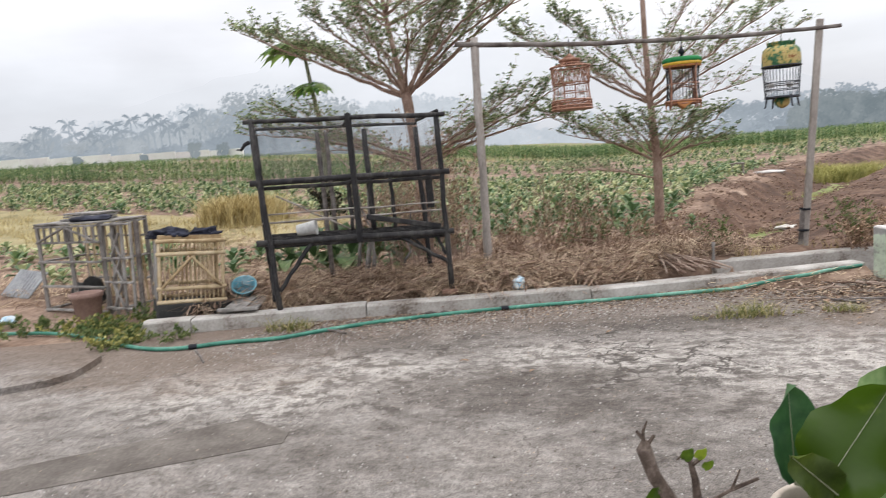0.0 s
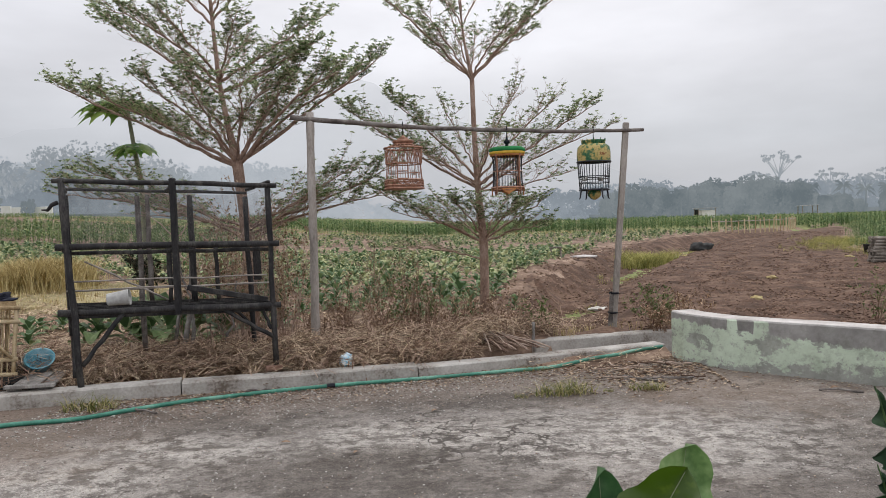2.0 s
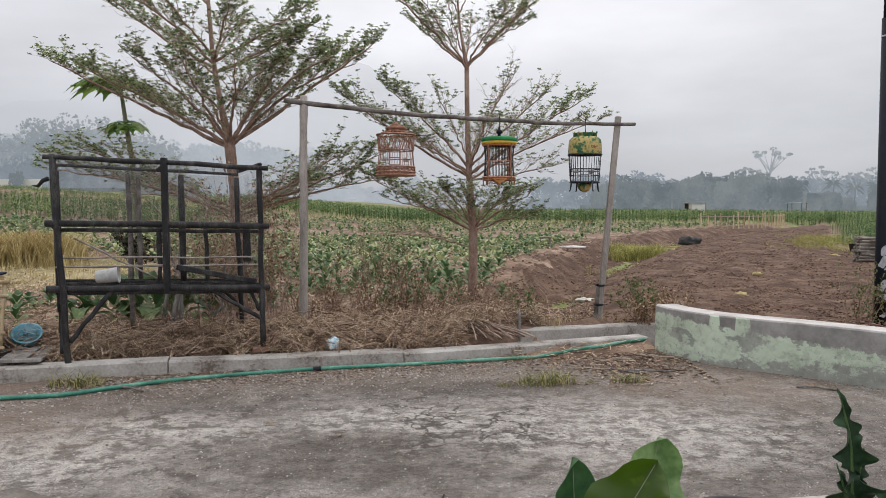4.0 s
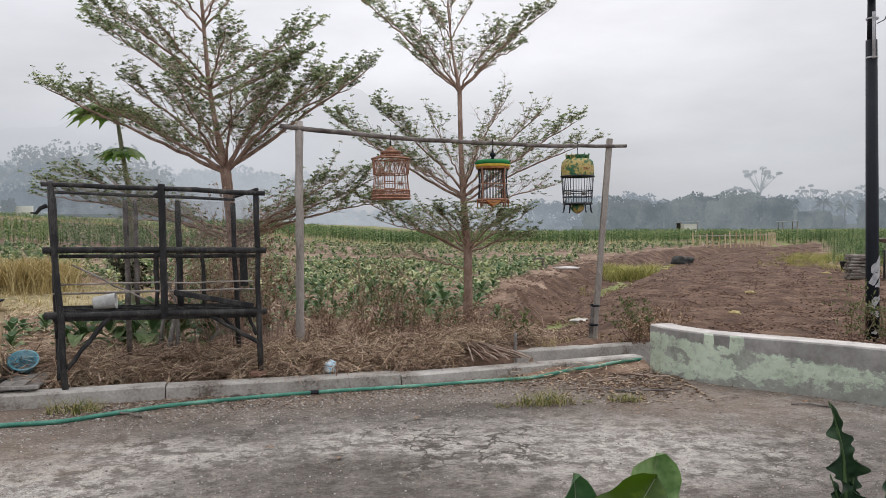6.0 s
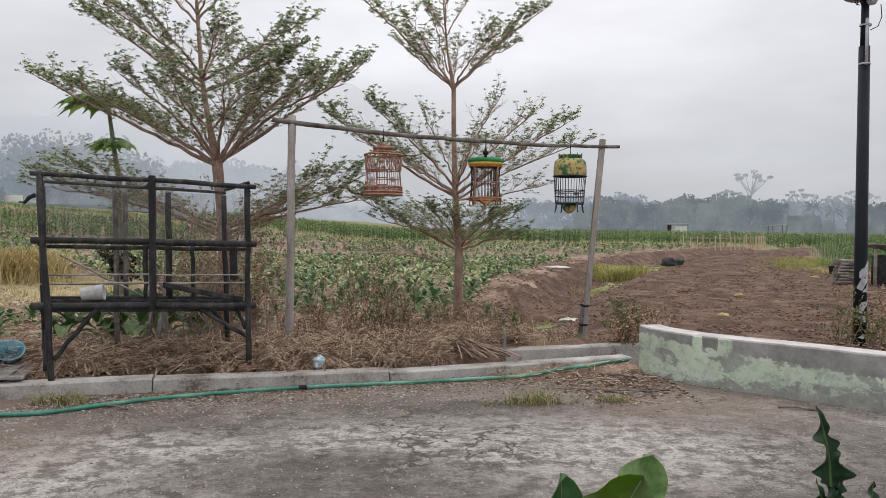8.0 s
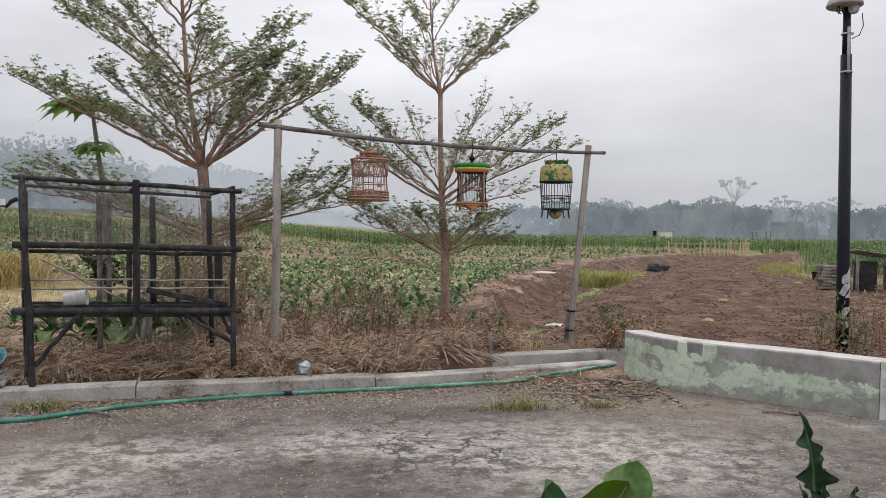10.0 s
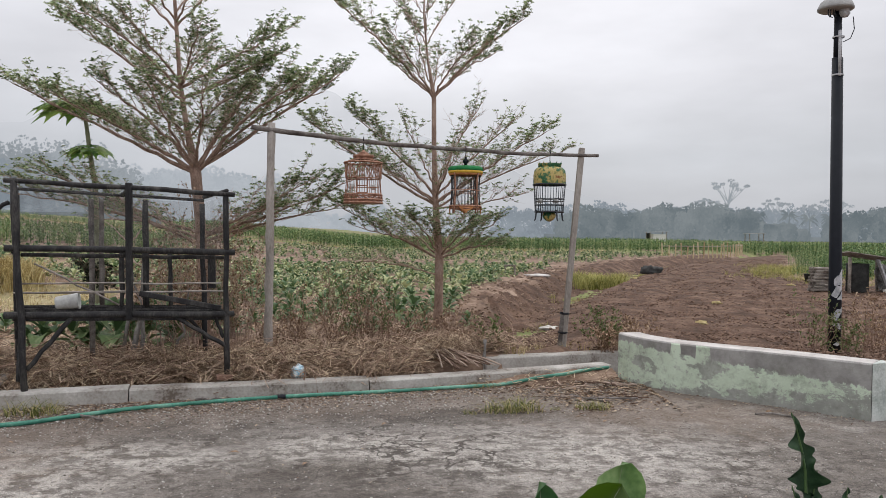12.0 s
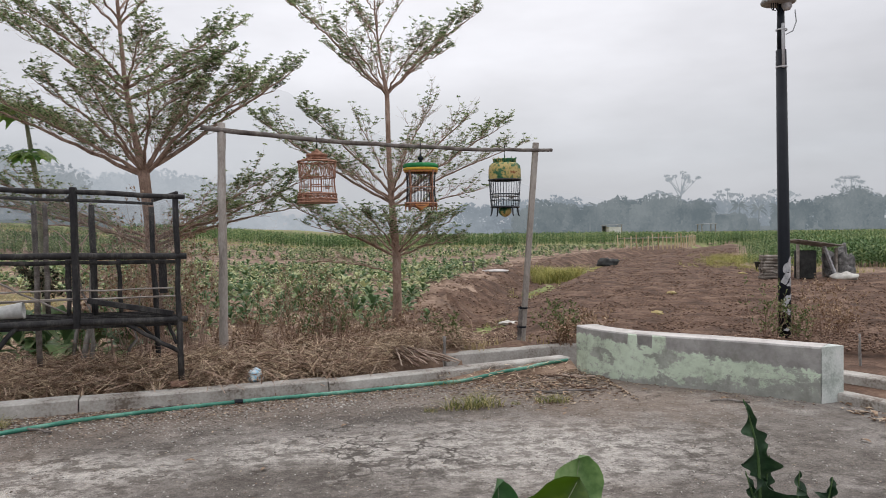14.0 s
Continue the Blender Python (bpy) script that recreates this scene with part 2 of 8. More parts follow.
WHITE_PAINT = material("worn_white_paint", [(0.30, 0.31, 0.33), (0.60, 0.60, 0.62)], 0.7, 14, 60, 0.2)

# ---- the yard's outline ----
KERB = [(-5.6, 5.60), (-4.4, 5.88), (-3.4, 6.18), (-2.47, 6.46), (-1.47, 6.69), (-0.45, 6.96), (0.37, 7.25), (1.25, 7.58), (2.16, 7.93)]
WALL_FRONT = [(2.165, 7.69), (2.21, 7.46), (2.335, 7.22), (2.51, 6.97), (2.735, 6.78), (3.11, 6.50), (3.45, 6.20), (3.77, 5.89)]
RIGHT_KERB = [(3.90, 6.05), (4.10, 5.50), (4.9, 3.4), (5.6, 1.0), (6.2, -2.0)]
YARD = [(-6.6, 5.45), (-14, 5.3), (-14, -9), (6.6, -9)] + RIGHT_KERB[::-1] + WALL_FRONT[::-1][1:] + KERB[::-1]


def kerb_y(x):
    return float(np.interp(x, [p[0] for p in KERB], [p[1] for p in KERB]))


def smooth(a, b, v):
    t = np.clip((v - a) / (b - a), 0, 1)
    return t * t * (3 - 2 * t)


# crest of the tobacco terrace and the dry ditch beside the ploughed plot
CREST = ([9.3, 10.5, 18.0, 27.0, 42.0, 68.0], [0.3, 0.55, 1.6, 4.2, 11.5, 31.0])
DITCH = ([9.3, 10.5, 15.8, 25.5, 40.0, 68.0], [1.2, 1.45, 2.5, 6.5, 13.2, 33.0])
PLOT_END = 62.0
CORN_EDGE = ([8.0, 20.0, 24.0, 28.0, 36.0, 60.0], [30.0, 17.0, 14.6, 14.4, 18.5, 31.0])


def height(x, y):
    """The land's height outside the yard, without the fine clods."""
    crest, ditch = np.interp(y, *CREST), np.interp(y, *DITCH)
    z = 0.10 + 0 * x
    left = np.maximum(0, -x - 4.5)
    z = z + (0.085 * np.minimum(left, 33) + 0.022 * np.maximum(0, left - 33)) * smooth(6, 26, y) * (0.66 + 0.34 * smooth(22, 75, y))
    down = smooth(0.25, 0.8, (x - crest) / np.maximum(ditch - crest, 0.1))
    z = np.where(y > 9, z - 0.46 * down, z)
    up = smooth(0, 1.4, x - ditch)
    z = np.where(y > 9, z + 0.34 * up, z)
    kb = np.interp(x, [p[0] for p in KERB], [p[1] for p in KERB])
    chan = (x < 2.6) & (y > kb + 0.18) & (y < kb + 0.78)
    z = np.where(chan, -0.28 + 0.33 * (x < 0.3), z)
    return z


def inside(poly, x, y):
    hit = np.zeros(x.shape, bool)
    for (x0, y0), (x1, y1) in zip(poly, poly[1:] + poly[:1]):
        c = ((y0 > y) != (y1 > y)) & (x < (x1 - x0) * (y - y0) / (y1 - y0 + 1e-12) + x0)
        hit ^= c
    return hit


def ploughed(x, y):
    d = np.interp(y, *DITCH)
    return (x > d + 0.1) & (x < np.interp(y, *CORN_EDGE)) & (y < PLOT_END) & (y > 6.2 - 0.3 * x)


# ---- ground ----
def steps(lo, hi, a, b, d, grow):
    """Coordinates dense by d from a to b and widening to lo and hi."""
    mid = list(np.arange(a, b + d / 2, d))
    up, s = [], d
    while (mid + up)[-1] < hi:
        s *= grow
        up.append((mid + up)[-1] + s)
    dn, s = [], d
    v = a
    while v > lo:
        s *= grow
        v -= s
        dn.append(v)
    return np.array(dn[::-1] + mid + up)


gx = steps(-1800, 1800, -7.0, 12.0, 0.085, 1.045)
gy = steps(-900, 2600, 7.0, 17.0, 0.085, 1.028)
GX, GY = np.meshgrid(gx, gy)
GZ = height(GX, GY)
PL = ploughed(GX, GY)
in_yard = inside(YARD, GX, GY)
flat = GZ.ravel().copy()
for i, (x, y, p, iy) in enumerate(zip(GX.ravel(), GY.ravel(), PL.ravel(), in_yard.ravel())):
    kb = kerb_y(x)
    if iy or (x < 2.4 and kb - 0.15 < y < kb + 0.2 and x > -4.55):
        flat[i] = -0.16
    elif x < -3.6 and y < 7.4:
        flat[i] = -0.012 + 0.01 * noise.noise((x * 3, y * 3, 2)) + 0.08 * max(0, y - 6.5)
    elif y < 90 and abs(x) < 90:
        k = noise.noise((x * 0.9, y * 0.9, 3.1)) * 0.05
        if p:
            k += noise.noise((x * 3.2, y * 4.6, 0)) * 0.04 + noise.noise((x * 8, y * 8, 5)) * 0.03 + 0.015 * math.sin(6.0 * (x * 0.8 - y * 0.35) + 2 * noise.noise((x * 0.7, y * 0.7, 0)))
        else:
            k += noise.noise((x * 4, y * 4, 9)) * 0.04 + noise.noise((x * 11, y * 11, 5)) * 0.02
            if x > np.interp(y, *CREST) - 0.3 and y > 9:
                k += noise.noise((x * 2.2, y * 2.2, 7)) * 0.11 + noise.noise((x * 6, y * 6, 8)) * 0.06
        if kb - 0.1 < y < kb + 0.9 and x < 2.6:
            k *= 0.3
        flat[i] += k
    if not iy and y > -2 and abs(x) < 8 and y < 9 and x > 2.0:
        flat[i] = min(flat[i], 0.02)
nx, ny = len(gx), len(gy)
gv = np.stack([GX.ravel(), GY.ravel(), flat], 1)
ii = (np.arange(ny - 1)[:, None] * nx + np.arange(nx - 1)[None, :]).ravel()
gf = np.stack([ii, ii + 1, ii + nx + 1, ii + nx], 1)
cx, cy = gv[gf].mean(1)[:, 0], gv[gf].mean(1)[:, 1]
jit = np.array([noise.noise((a * 0.7, b * 0.7, 1.7)) for a, b in zip(cx, cy)])
zone = np.zeros(len(gf), int)
zone[ploughed(cx + jit * 0.5, cy)] = 1
dit, cre = np.interp(cy, *DITCH), np.interp(cy, *CREST)
zone[(cy > 9) & (cy < 60) & (cx > cre + 0.2 + jit) & (cx < dit + 0.5 + jit)] = 1
patch = (cy > 13.5) & (cy < 70) & (np.abs(cx - dit - jit * 0.8) < 0.2 + 0.006 * cy) & (np.sin(cy * 0.62 + 0.4) + jit * 1.2 > 0.55)
zone[patch] = 2
zone[(cx < -6 + jit * 2) & (cy > 12) & (cy < 30) & (np.abs(cy - 15 + 0.25 * (cx + 10)) < 2.6 + jit * 2)] = 3
zone[((cx - 17.7) / 1.7) ** 2 + ((cy - 30.6) / 3.2) ** 2 + jit < 1] = 2
zone[(cy > 62) & (jit > -0.2)] = 2

SOIL = material("dry_field_soil", [(0.105, 0.068, 0.049), (0.225, 0.152, 0.11), (0.39, 0.29, 0.22)], 0.95, 1.1, 14, 0.9, dist=0.03)
PLOUGH = material("ploughed_soil", [(0.055, 0.032, 0.022), (0.112, 0.066, 0.045), (0.215, 0.14, 0.10)], 0.95, 1.6, 22, 0.9, dist=0.04)
TURF = material("pale_green_turf", [(0.11, 0.14, 0.045), (0.20, 0.225, 0.085), (0.31, 0.305, 0.14)], 0.95, 0.7, 14, 0.5, dist=0.03)
STRAW_GROUND = material("straw_ground", [(0.18, 0.155, 0.08), (0.28, 0.24, 0.125), (0.38, 0.33, 0.19)], 0.95, 0.6, 14, 0.5, dist=0.03)
gm = bpy.data.meshes.new("ground")
gm.from_pydata(gv.tolist(), [], gf.tolist())
for m in (SOIL, PLOUGH, TURF, STRAW_GROUND):
    gm.materials.append(m)
gm.polygons.foreach_set("material_index", zone.astype(np.int32))
gm.shade_smooth()
ground = tagged(new("ground", gm), "brown field soil, ploughed plot and dry grass", "ground", kind="structure")


# ---- the concrete yard ----
def concrete_material():
    m = bpy.data.materials.new("old_yard_concrete")
    m.use_nodes = True
    n, l = m.node_tree.nodes, m.node_tree.links
    b = n["Principled BSDF"]
    tc = n.new("ShaderNodeTexCoord")

    def noise_(scale, detail=6, rough=0.6, vec=None, stretch=None):
        t = n.new("ShaderNodeTexNoise")
        t.inputs["Scale"].default_value, t.inputs["Detail"].default_value, t.inputs["Roughness"].default_value = scale, detail, rough
        src = vec or tc.outputs["Object"]
        if stretch:
            mp = n.new("ShaderNodeMapping")
            mp.inputs["Scale"].default_value = stretch
            mp.inputs["Rotation"].default_value = (0, 0, radians(-14))
            l.new(src, mp.inputs[0])
            src = mp.outputs[0]
        l.new(src, t.inputs["Vector"])
        return t

    def ramp_(sock, stops):
        r_ = n.new("ShaderNodeValToRGB")
        e = r_.color_ramp.elements
        e[0].position, e[0].color = stops[0][0], (*stops[0][1], 1)
        e[1].position, e[1].color = stops[-1][0], (*stops[-1][1], 1)
        for p, c in stops[1:-1]:
            e.new(p).color = (*c, 1)
        l.new(sock, r_.inputs[0])
        return r_.outputs[0]

    def mix_(fac, a, b_, kind="MIX"):
        x = n.new("ShaderNodeMix")
        x.data_type, x.blend_type = "RGBA", kind
        for s, v in ((x.inputs["Factor"], fac), (x.inputs["A"], a), (x.inputs["B"], b_)):
            if isinstance(v, (int, float)):
                s.default_value = v
            elif isinstance(v, tuple):
                s.default_value = (*v, 1)
            else:
                l.new(v, s)
        return x.outputs["Result"]

    big = noise_(0.55, 5, 0.55, stretch=(1, 1.5, 1))
    mid = noise_(2.6, 12, 0.68, stretch=(1, 1.15, 1))
    flake = noise_(6.5, 11, 0.74, stretch=(1, 1.15, 1))
    fine = noise_(32, 8, 0.78)
    grit = noise_(130, 2, 0.5)

    def blot(x, y, rx, ry, soft=0.9):
        """1 inside a ragged oval on the yard, 0 outside."""
        mp = n.new("ShaderNodeMapping")
        mp.inputs["Location"].default_value = (-x / rx, -y / ry, 0)
        mp.inputs["Scale"].default_value = (1 / rx, 1 / ry, 0)
        l.new(tc.outputs["Object"], mp.inputs[0])
        ln = n.new("ShaderNodeVectorMath")
        ln.operation = "LENGTH"
        l.new(mp.outputs[0], ln.inputs[0])
        rg = n.new("ShaderNodeMath")
        rg.operation = "MULTIPLY_ADD"
        rg.inputs[1].default_value = 3.0
        l.new(mid.outputs["Fac"], rg.inputs[0])
        l.new(ln.outputs["Value"], rg.inputs[2])
        k = n.new("ShaderNodeMapRange")
        k.interpolation_type = "SMOOTHSTEP"
        k.inputs["From Min"].default_value, k.inputs["From Max"].default_value = 2.5 + soft / 2, 2.5 - soft / 2
        l.new(rg.outputs[0], k.inputs["Value"])
        return k.outputs[0]

    def most(a, b_):
        x = n.new("ShaderNodeMath")
        x.operation = "MAXIMUM"
        l.new(a, x.inputs[0])
        l.new(b_, x.inputs[1])
        return x.outputs[0]

    base = ramp_(mid.outputs["Fac"], [(0.30, (0.150, 0.136, 0.125)), (0.47, (0.216, 0.199, 0.185)), (0.60, (0.274, 0.256, 0.240)), (0.74, (0.335, 0.315, 0.296))])
    dark = ramp_(big.outputs["Fac"], [(0.36, (0.66, 0.64, 0.62)), (0.50, (1, 1, 1)), (0.66, (1.2, 1.19, 1.18))])
    c = mix_(1.0, base, dark, "MULTIPLY")
    # damp dark stains, then places where the pale skin of the cement is left
    stain = most(most(blot(-0.75, 4.33, 1.35, 0.42), blot(-2.2, 5.5, 1.0, 0.4)), most(blot(1.9, 3.9, 0.9, 0.35), blot(0.5, 6.05, 1.8, 0.28)))
    c = mix_(mix_(1.0, stain, (0.62, 0.62, 0.62), "MULTIPLY"), c, mix_(1.0, c, (0.50, 0.47, 0.45), "MULTIPLY"))
    skin = most(most(blot(-1.9, 4.9, 0.75, 0.3, 1.4), blot(-0.3, 5.12, 0.75, 0.3, 1.4)), most(blot(1.15, 4.95, 1.15, 0.62, 1.4), blot(-2.6, 4.3, 0.9, 0.45, 1.4)))
    chipped = ramp_(flake.outputs["Fac"], [(0.475, (0.08, 0.08, 0.08)), (0.51, (0.78, 0.78, 0.78)), (0.62, (0.95, 0.95, 0.95))])
    c = mix_(mix_(1.0, skin, chipped, "MULTIPLY"), c, (0.43, 0.408, 0.382))
    worn = ramp_(flake.outputs["Fac"], [(0.36, (0.66, 0.645, 0.63)), (0.5, (1, 1, 1)), (0.66, (1.27, 1.26, 1.25))])
    c = mix_(1.0, c, worn, "MULTIPLY")
    grain = ramp_(fine.outputs["Fac"], [(0.34, (0.52, 0.50, 0.48)), (0.5, (1, 1, 1)), (0.66, (1.35, 1.33, 1.3))])
    c = mix_(0.95, c, grain, "MULTIPLY")
    g2 = ramp_(grit.outputs["Fac"], [(0.38, (0.45, 0.43, 0.41)), (0.5, (1, 1, 1)), (0.64, (1.5, 1.46, 1.42))])
    c = mix_(0.6, c, g2, "MULTIPLY")
    # dirt washed along the kerb
    sep = n.new("ShaderNodeSeparateXYZ")
    l.new(tc.outputs["Object"], sep.inputs[0])
    k = n.new("ShaderNodeMath")
    k.operation = "MULTIPLY_ADD"
    k.inputs[1].default_value = -0.30
    l.new(sep.outputs["X"], k.inputs[0])
    l.new(sep.outputs["Y"], k.inputs[2])
    wob = n.new("ShaderNodeMath")
    wob.operation = "MULTIPLY_ADD"
    wob.inputs[1].default_value = 1.6
    l.new(mid.outputs["Fac"], wob.inputs[0])
    l.new(k.outputs[0], wob.inputs[2])
    near = n.new("ShaderNodeMapRange")
    near.inputs["From Min"].default_value, near.inputs["From Max"].default_value = 6.75, 7.8
    near.inputs["To Max"].default_value = 0.85
    l.new(wob.outputs[0], near.inputs["Value"])
    c = mix_(near.outputs[0], c, mix_(1.0, (0.20, 0.15, 0.118), grain, "MULTIPLY"))
    c = mix_(mix_(1.0, most(blot(2.25, 6.35, 1.1, 0.75, 1.6), blot(-3.6, 4.9, 1.1, 0.6, 1.6)), (0.6, 0.6, 0.6), "MULTIPLY"), c, mix_(1.0, (0.215, 0.165, 0.13), grain, "MULTIPLY"))
    # crazing
    vo = n.new("ShaderNodeTexVoronoi")
    vo.feature = "DISTANCE_TO_EDGE"
    vo.inputs["Scale"].default_value = 3.4
    warp = n.new("ShaderNodeMix")
    warp.data_type, warp.blend_type = "RGBA", "ADD"
    warp.inputs["Factor"].default_value = 0.55
    l.new(tc.outputs["Object"], warp.inputs["A"])
    l.new(noise_(3, 4).outputs["Color"], warp.inputs["B"])
    l.new(warp.outputs["Result"], vo.inputs["Vector"])
    cr = ramp_(vo.outputs["Distance"], [(0.0, (1, 1, 1)), (0.022, (0.85, 0.85, 0.85)), (0.05, (0, 0, 0))])
    # the crazed patch lies in the middle of the yard
    ctr = n.new("ShaderNodeMapping")
    ctr.inputs["Location"].default_value = (-0.05, -2.55, 0)
    ctr.inputs["Scale"].default_value = (0.55, 0.5, 1)
    l.new(tc.outputs["Object"], ctr.inputs[0])
    dist = n.new("ShaderNodeVectorMath")
    dist.operation = "LENGTH"
    l.new(ctr.outputs[0], dist.inputs[0])
    ragged = n.new("ShaderNodeMath")
    ragged.operation = "MULTIPLY_ADD"
    ragged.inputs[1].default_value = 1.1
    l.new(noise_(1.4, 5, 0.6).outputs["Fac"], ragged.inputs[0])
    l.new(dist.outputs["Value"], ragged.inputs[2])
    zr = ramp_(ragged.outputs[0], [(0.80, (1, 1, 1)), (1.0, (0, 0, 0))])
    cmask = mix_(1.0, cr, zr, "MULTIPLY")
    c = mix_(cmask, c, (0.085, 0.075, 0.066))
    # long cracks over the whole yard
    vl = n.new("ShaderNodeTexVoronoi")
    vl.feature = "DISTANCE_TO_EDGE"
    vl.inputs["Scale"].default_value = 0.85
    l.new(warp.outputs["Result"], vl.inputs["Vector"])
    lc = ramp_(vl.outputs["Distance"], [(0.0, (0.9, 0.9, 0.9)), (0.003, (0.6, 0.6, 0.6)), (0.007, (0, 0, 0))])
    gap = ramp_(noise_(1.1, 4, 0.6).outputs["Fac"], [(0.47, (0, 0, 0)), (0.55, (1, 1, 1))])
    c = mix_(mix_(1.0, lc, gap, "MULTIPLY"), c, (0.07, 0.06, 0.052))
    l.new(c, b.inputs["Base Color"])
    b.inputs["Roughness"].default_value = 0.9
    b.inputs["Specular IOR Level"].default_value = 0.25
    h = n.new("ShaderNodeMath")
    l.new(fine.outputs["Fac"], h.inputs[0])
    l.new(mid.outputs["Fac"], h.inputs[1])
    h2 = n.new("ShaderNodeMath")
    h2.operation = "SUBTRACT"
    l.new(h.outputs[0], h2.inputs[0])
    l.new(cmask, h2.inputs[1])
    bp = n.new("ShaderNodeBump")
    bp.inputs["Strength"].default_value, bp.inputs["Distance"].default_value = 0.6, 0.02
    l.new(h2.outputs[0], bp.inputs["Height"])
    l.new(bp.outputs[0], b.inputs["Normal"])
    return m


CONCRETE = concrete_material()
g = Geo()
g.prism(YARD, -0.12, 0.0)
tagged(part("pavement", g, CONCRETE), "cracked stained grey concrete yard", "pavement", kind="structure")


def strip(poly, width, z0, z1, side=1):
    """A kerb-like band of that width to one side of a polyline."""
    geo = Geo()
    out = []
    for i, p in enumerate(poly):
        a, b = Vector(poly[max(i - 1, 0)]), Vector(poly[min(i + 1, len(poly) - 1)])
        d = (b - a).normalized()
        out.append((p[0] - d.y * width * side, p[1] + d.x * width * side))
    n = len(poly)
    e = 0.012
    inn = [(p[0] + (q[0] - p[0]) * e / width, p[1] + (q[1] - p[1]) * e / width) for p, q in zip(poly, out)]
    outn = [(q[0] + (p[0] - q[0]) * e / width, q[1] + (p[1] - q[1]) * e / width) for p, q in zip(poly, out)]
    rows = [[(x, y, z0) for x, y in poly], [(x, y, z1 - e) for x, y in poly], [(x, y, z1) for x, y in inn], [(x, y, z1) for x, y in outn], [(x, y, z1 - e) for x, y in out], [(x, y, z0) for x, y in out]]
    vs = [p for row in rows for p in row]
    fs = []
    for r_ in range(5):
        for i in range(n - 1):
            f = (r_ * n + i, r_ * n + i + 1, (r_ + 1) * n + i + 1, (r_ + 1) * n + i)
            fs.append(f if side > 0 else f[::-1])
    fs.append(tuple(r_ * n for r_ in range(6)))
    fs.append(tuple(r_ * n + n - 1 for r_ in range(5, -1, -1)))
    geo.add(vs, fs)
    return geo


def dense(poly, n):
    out = []
    for i in range(n + 1):
        p, _ = along(poly, i / n)
        w = 0.006 * noise.noise((p.x * 4, p.y * 4, 2))
        out.append((p.x, p.y + w))
    return out


# the kerb was cast in lengths with open joints
cuts = [(-4.5, -4.05, 0.128), (-4.04, -2.478, 0.124), (-2.468, -0.42, 0.113), (-0.41, 2.16, 0.094)]
kerb = tagged(new("kerb"), "low grey concrete kerb along the yard", "kerb", kind="structure")
for a, b, top in cuts:
    xs = np.linspace(a, b, 16)
    line = [(float(x), kerb_y(x) + 0.004 * noise.noise((x * 5, 0, 0))) for x in xs]
    part("kerb_length", strip(line, 0.20, -0.3, top), CONCRETE_KERB, kerb)
far_kerb = [(0.78, 8.20), (1.4, 8.38), (2.35, 8.68), (3.0, 8.3), (3.7, 7.5), (4.42, 6.55), (4.9, 5.6), (5.6, 3.6), (6.6, 0)]
tagged(part("kerb", strip(dense(far_kerb, 40), 0.20, -0.35, 0.11), CONCRETE_KERB), "pale concrete edge of the open drain", "kerb", kind="structure")
tagged(part("kerb", strip(dense(RIGHT_KERB, 24), 0.14, -0.3, 0.08), CONCRETE_KERB), "concrete kerb beside the open drain", "kerb", kind="structure")


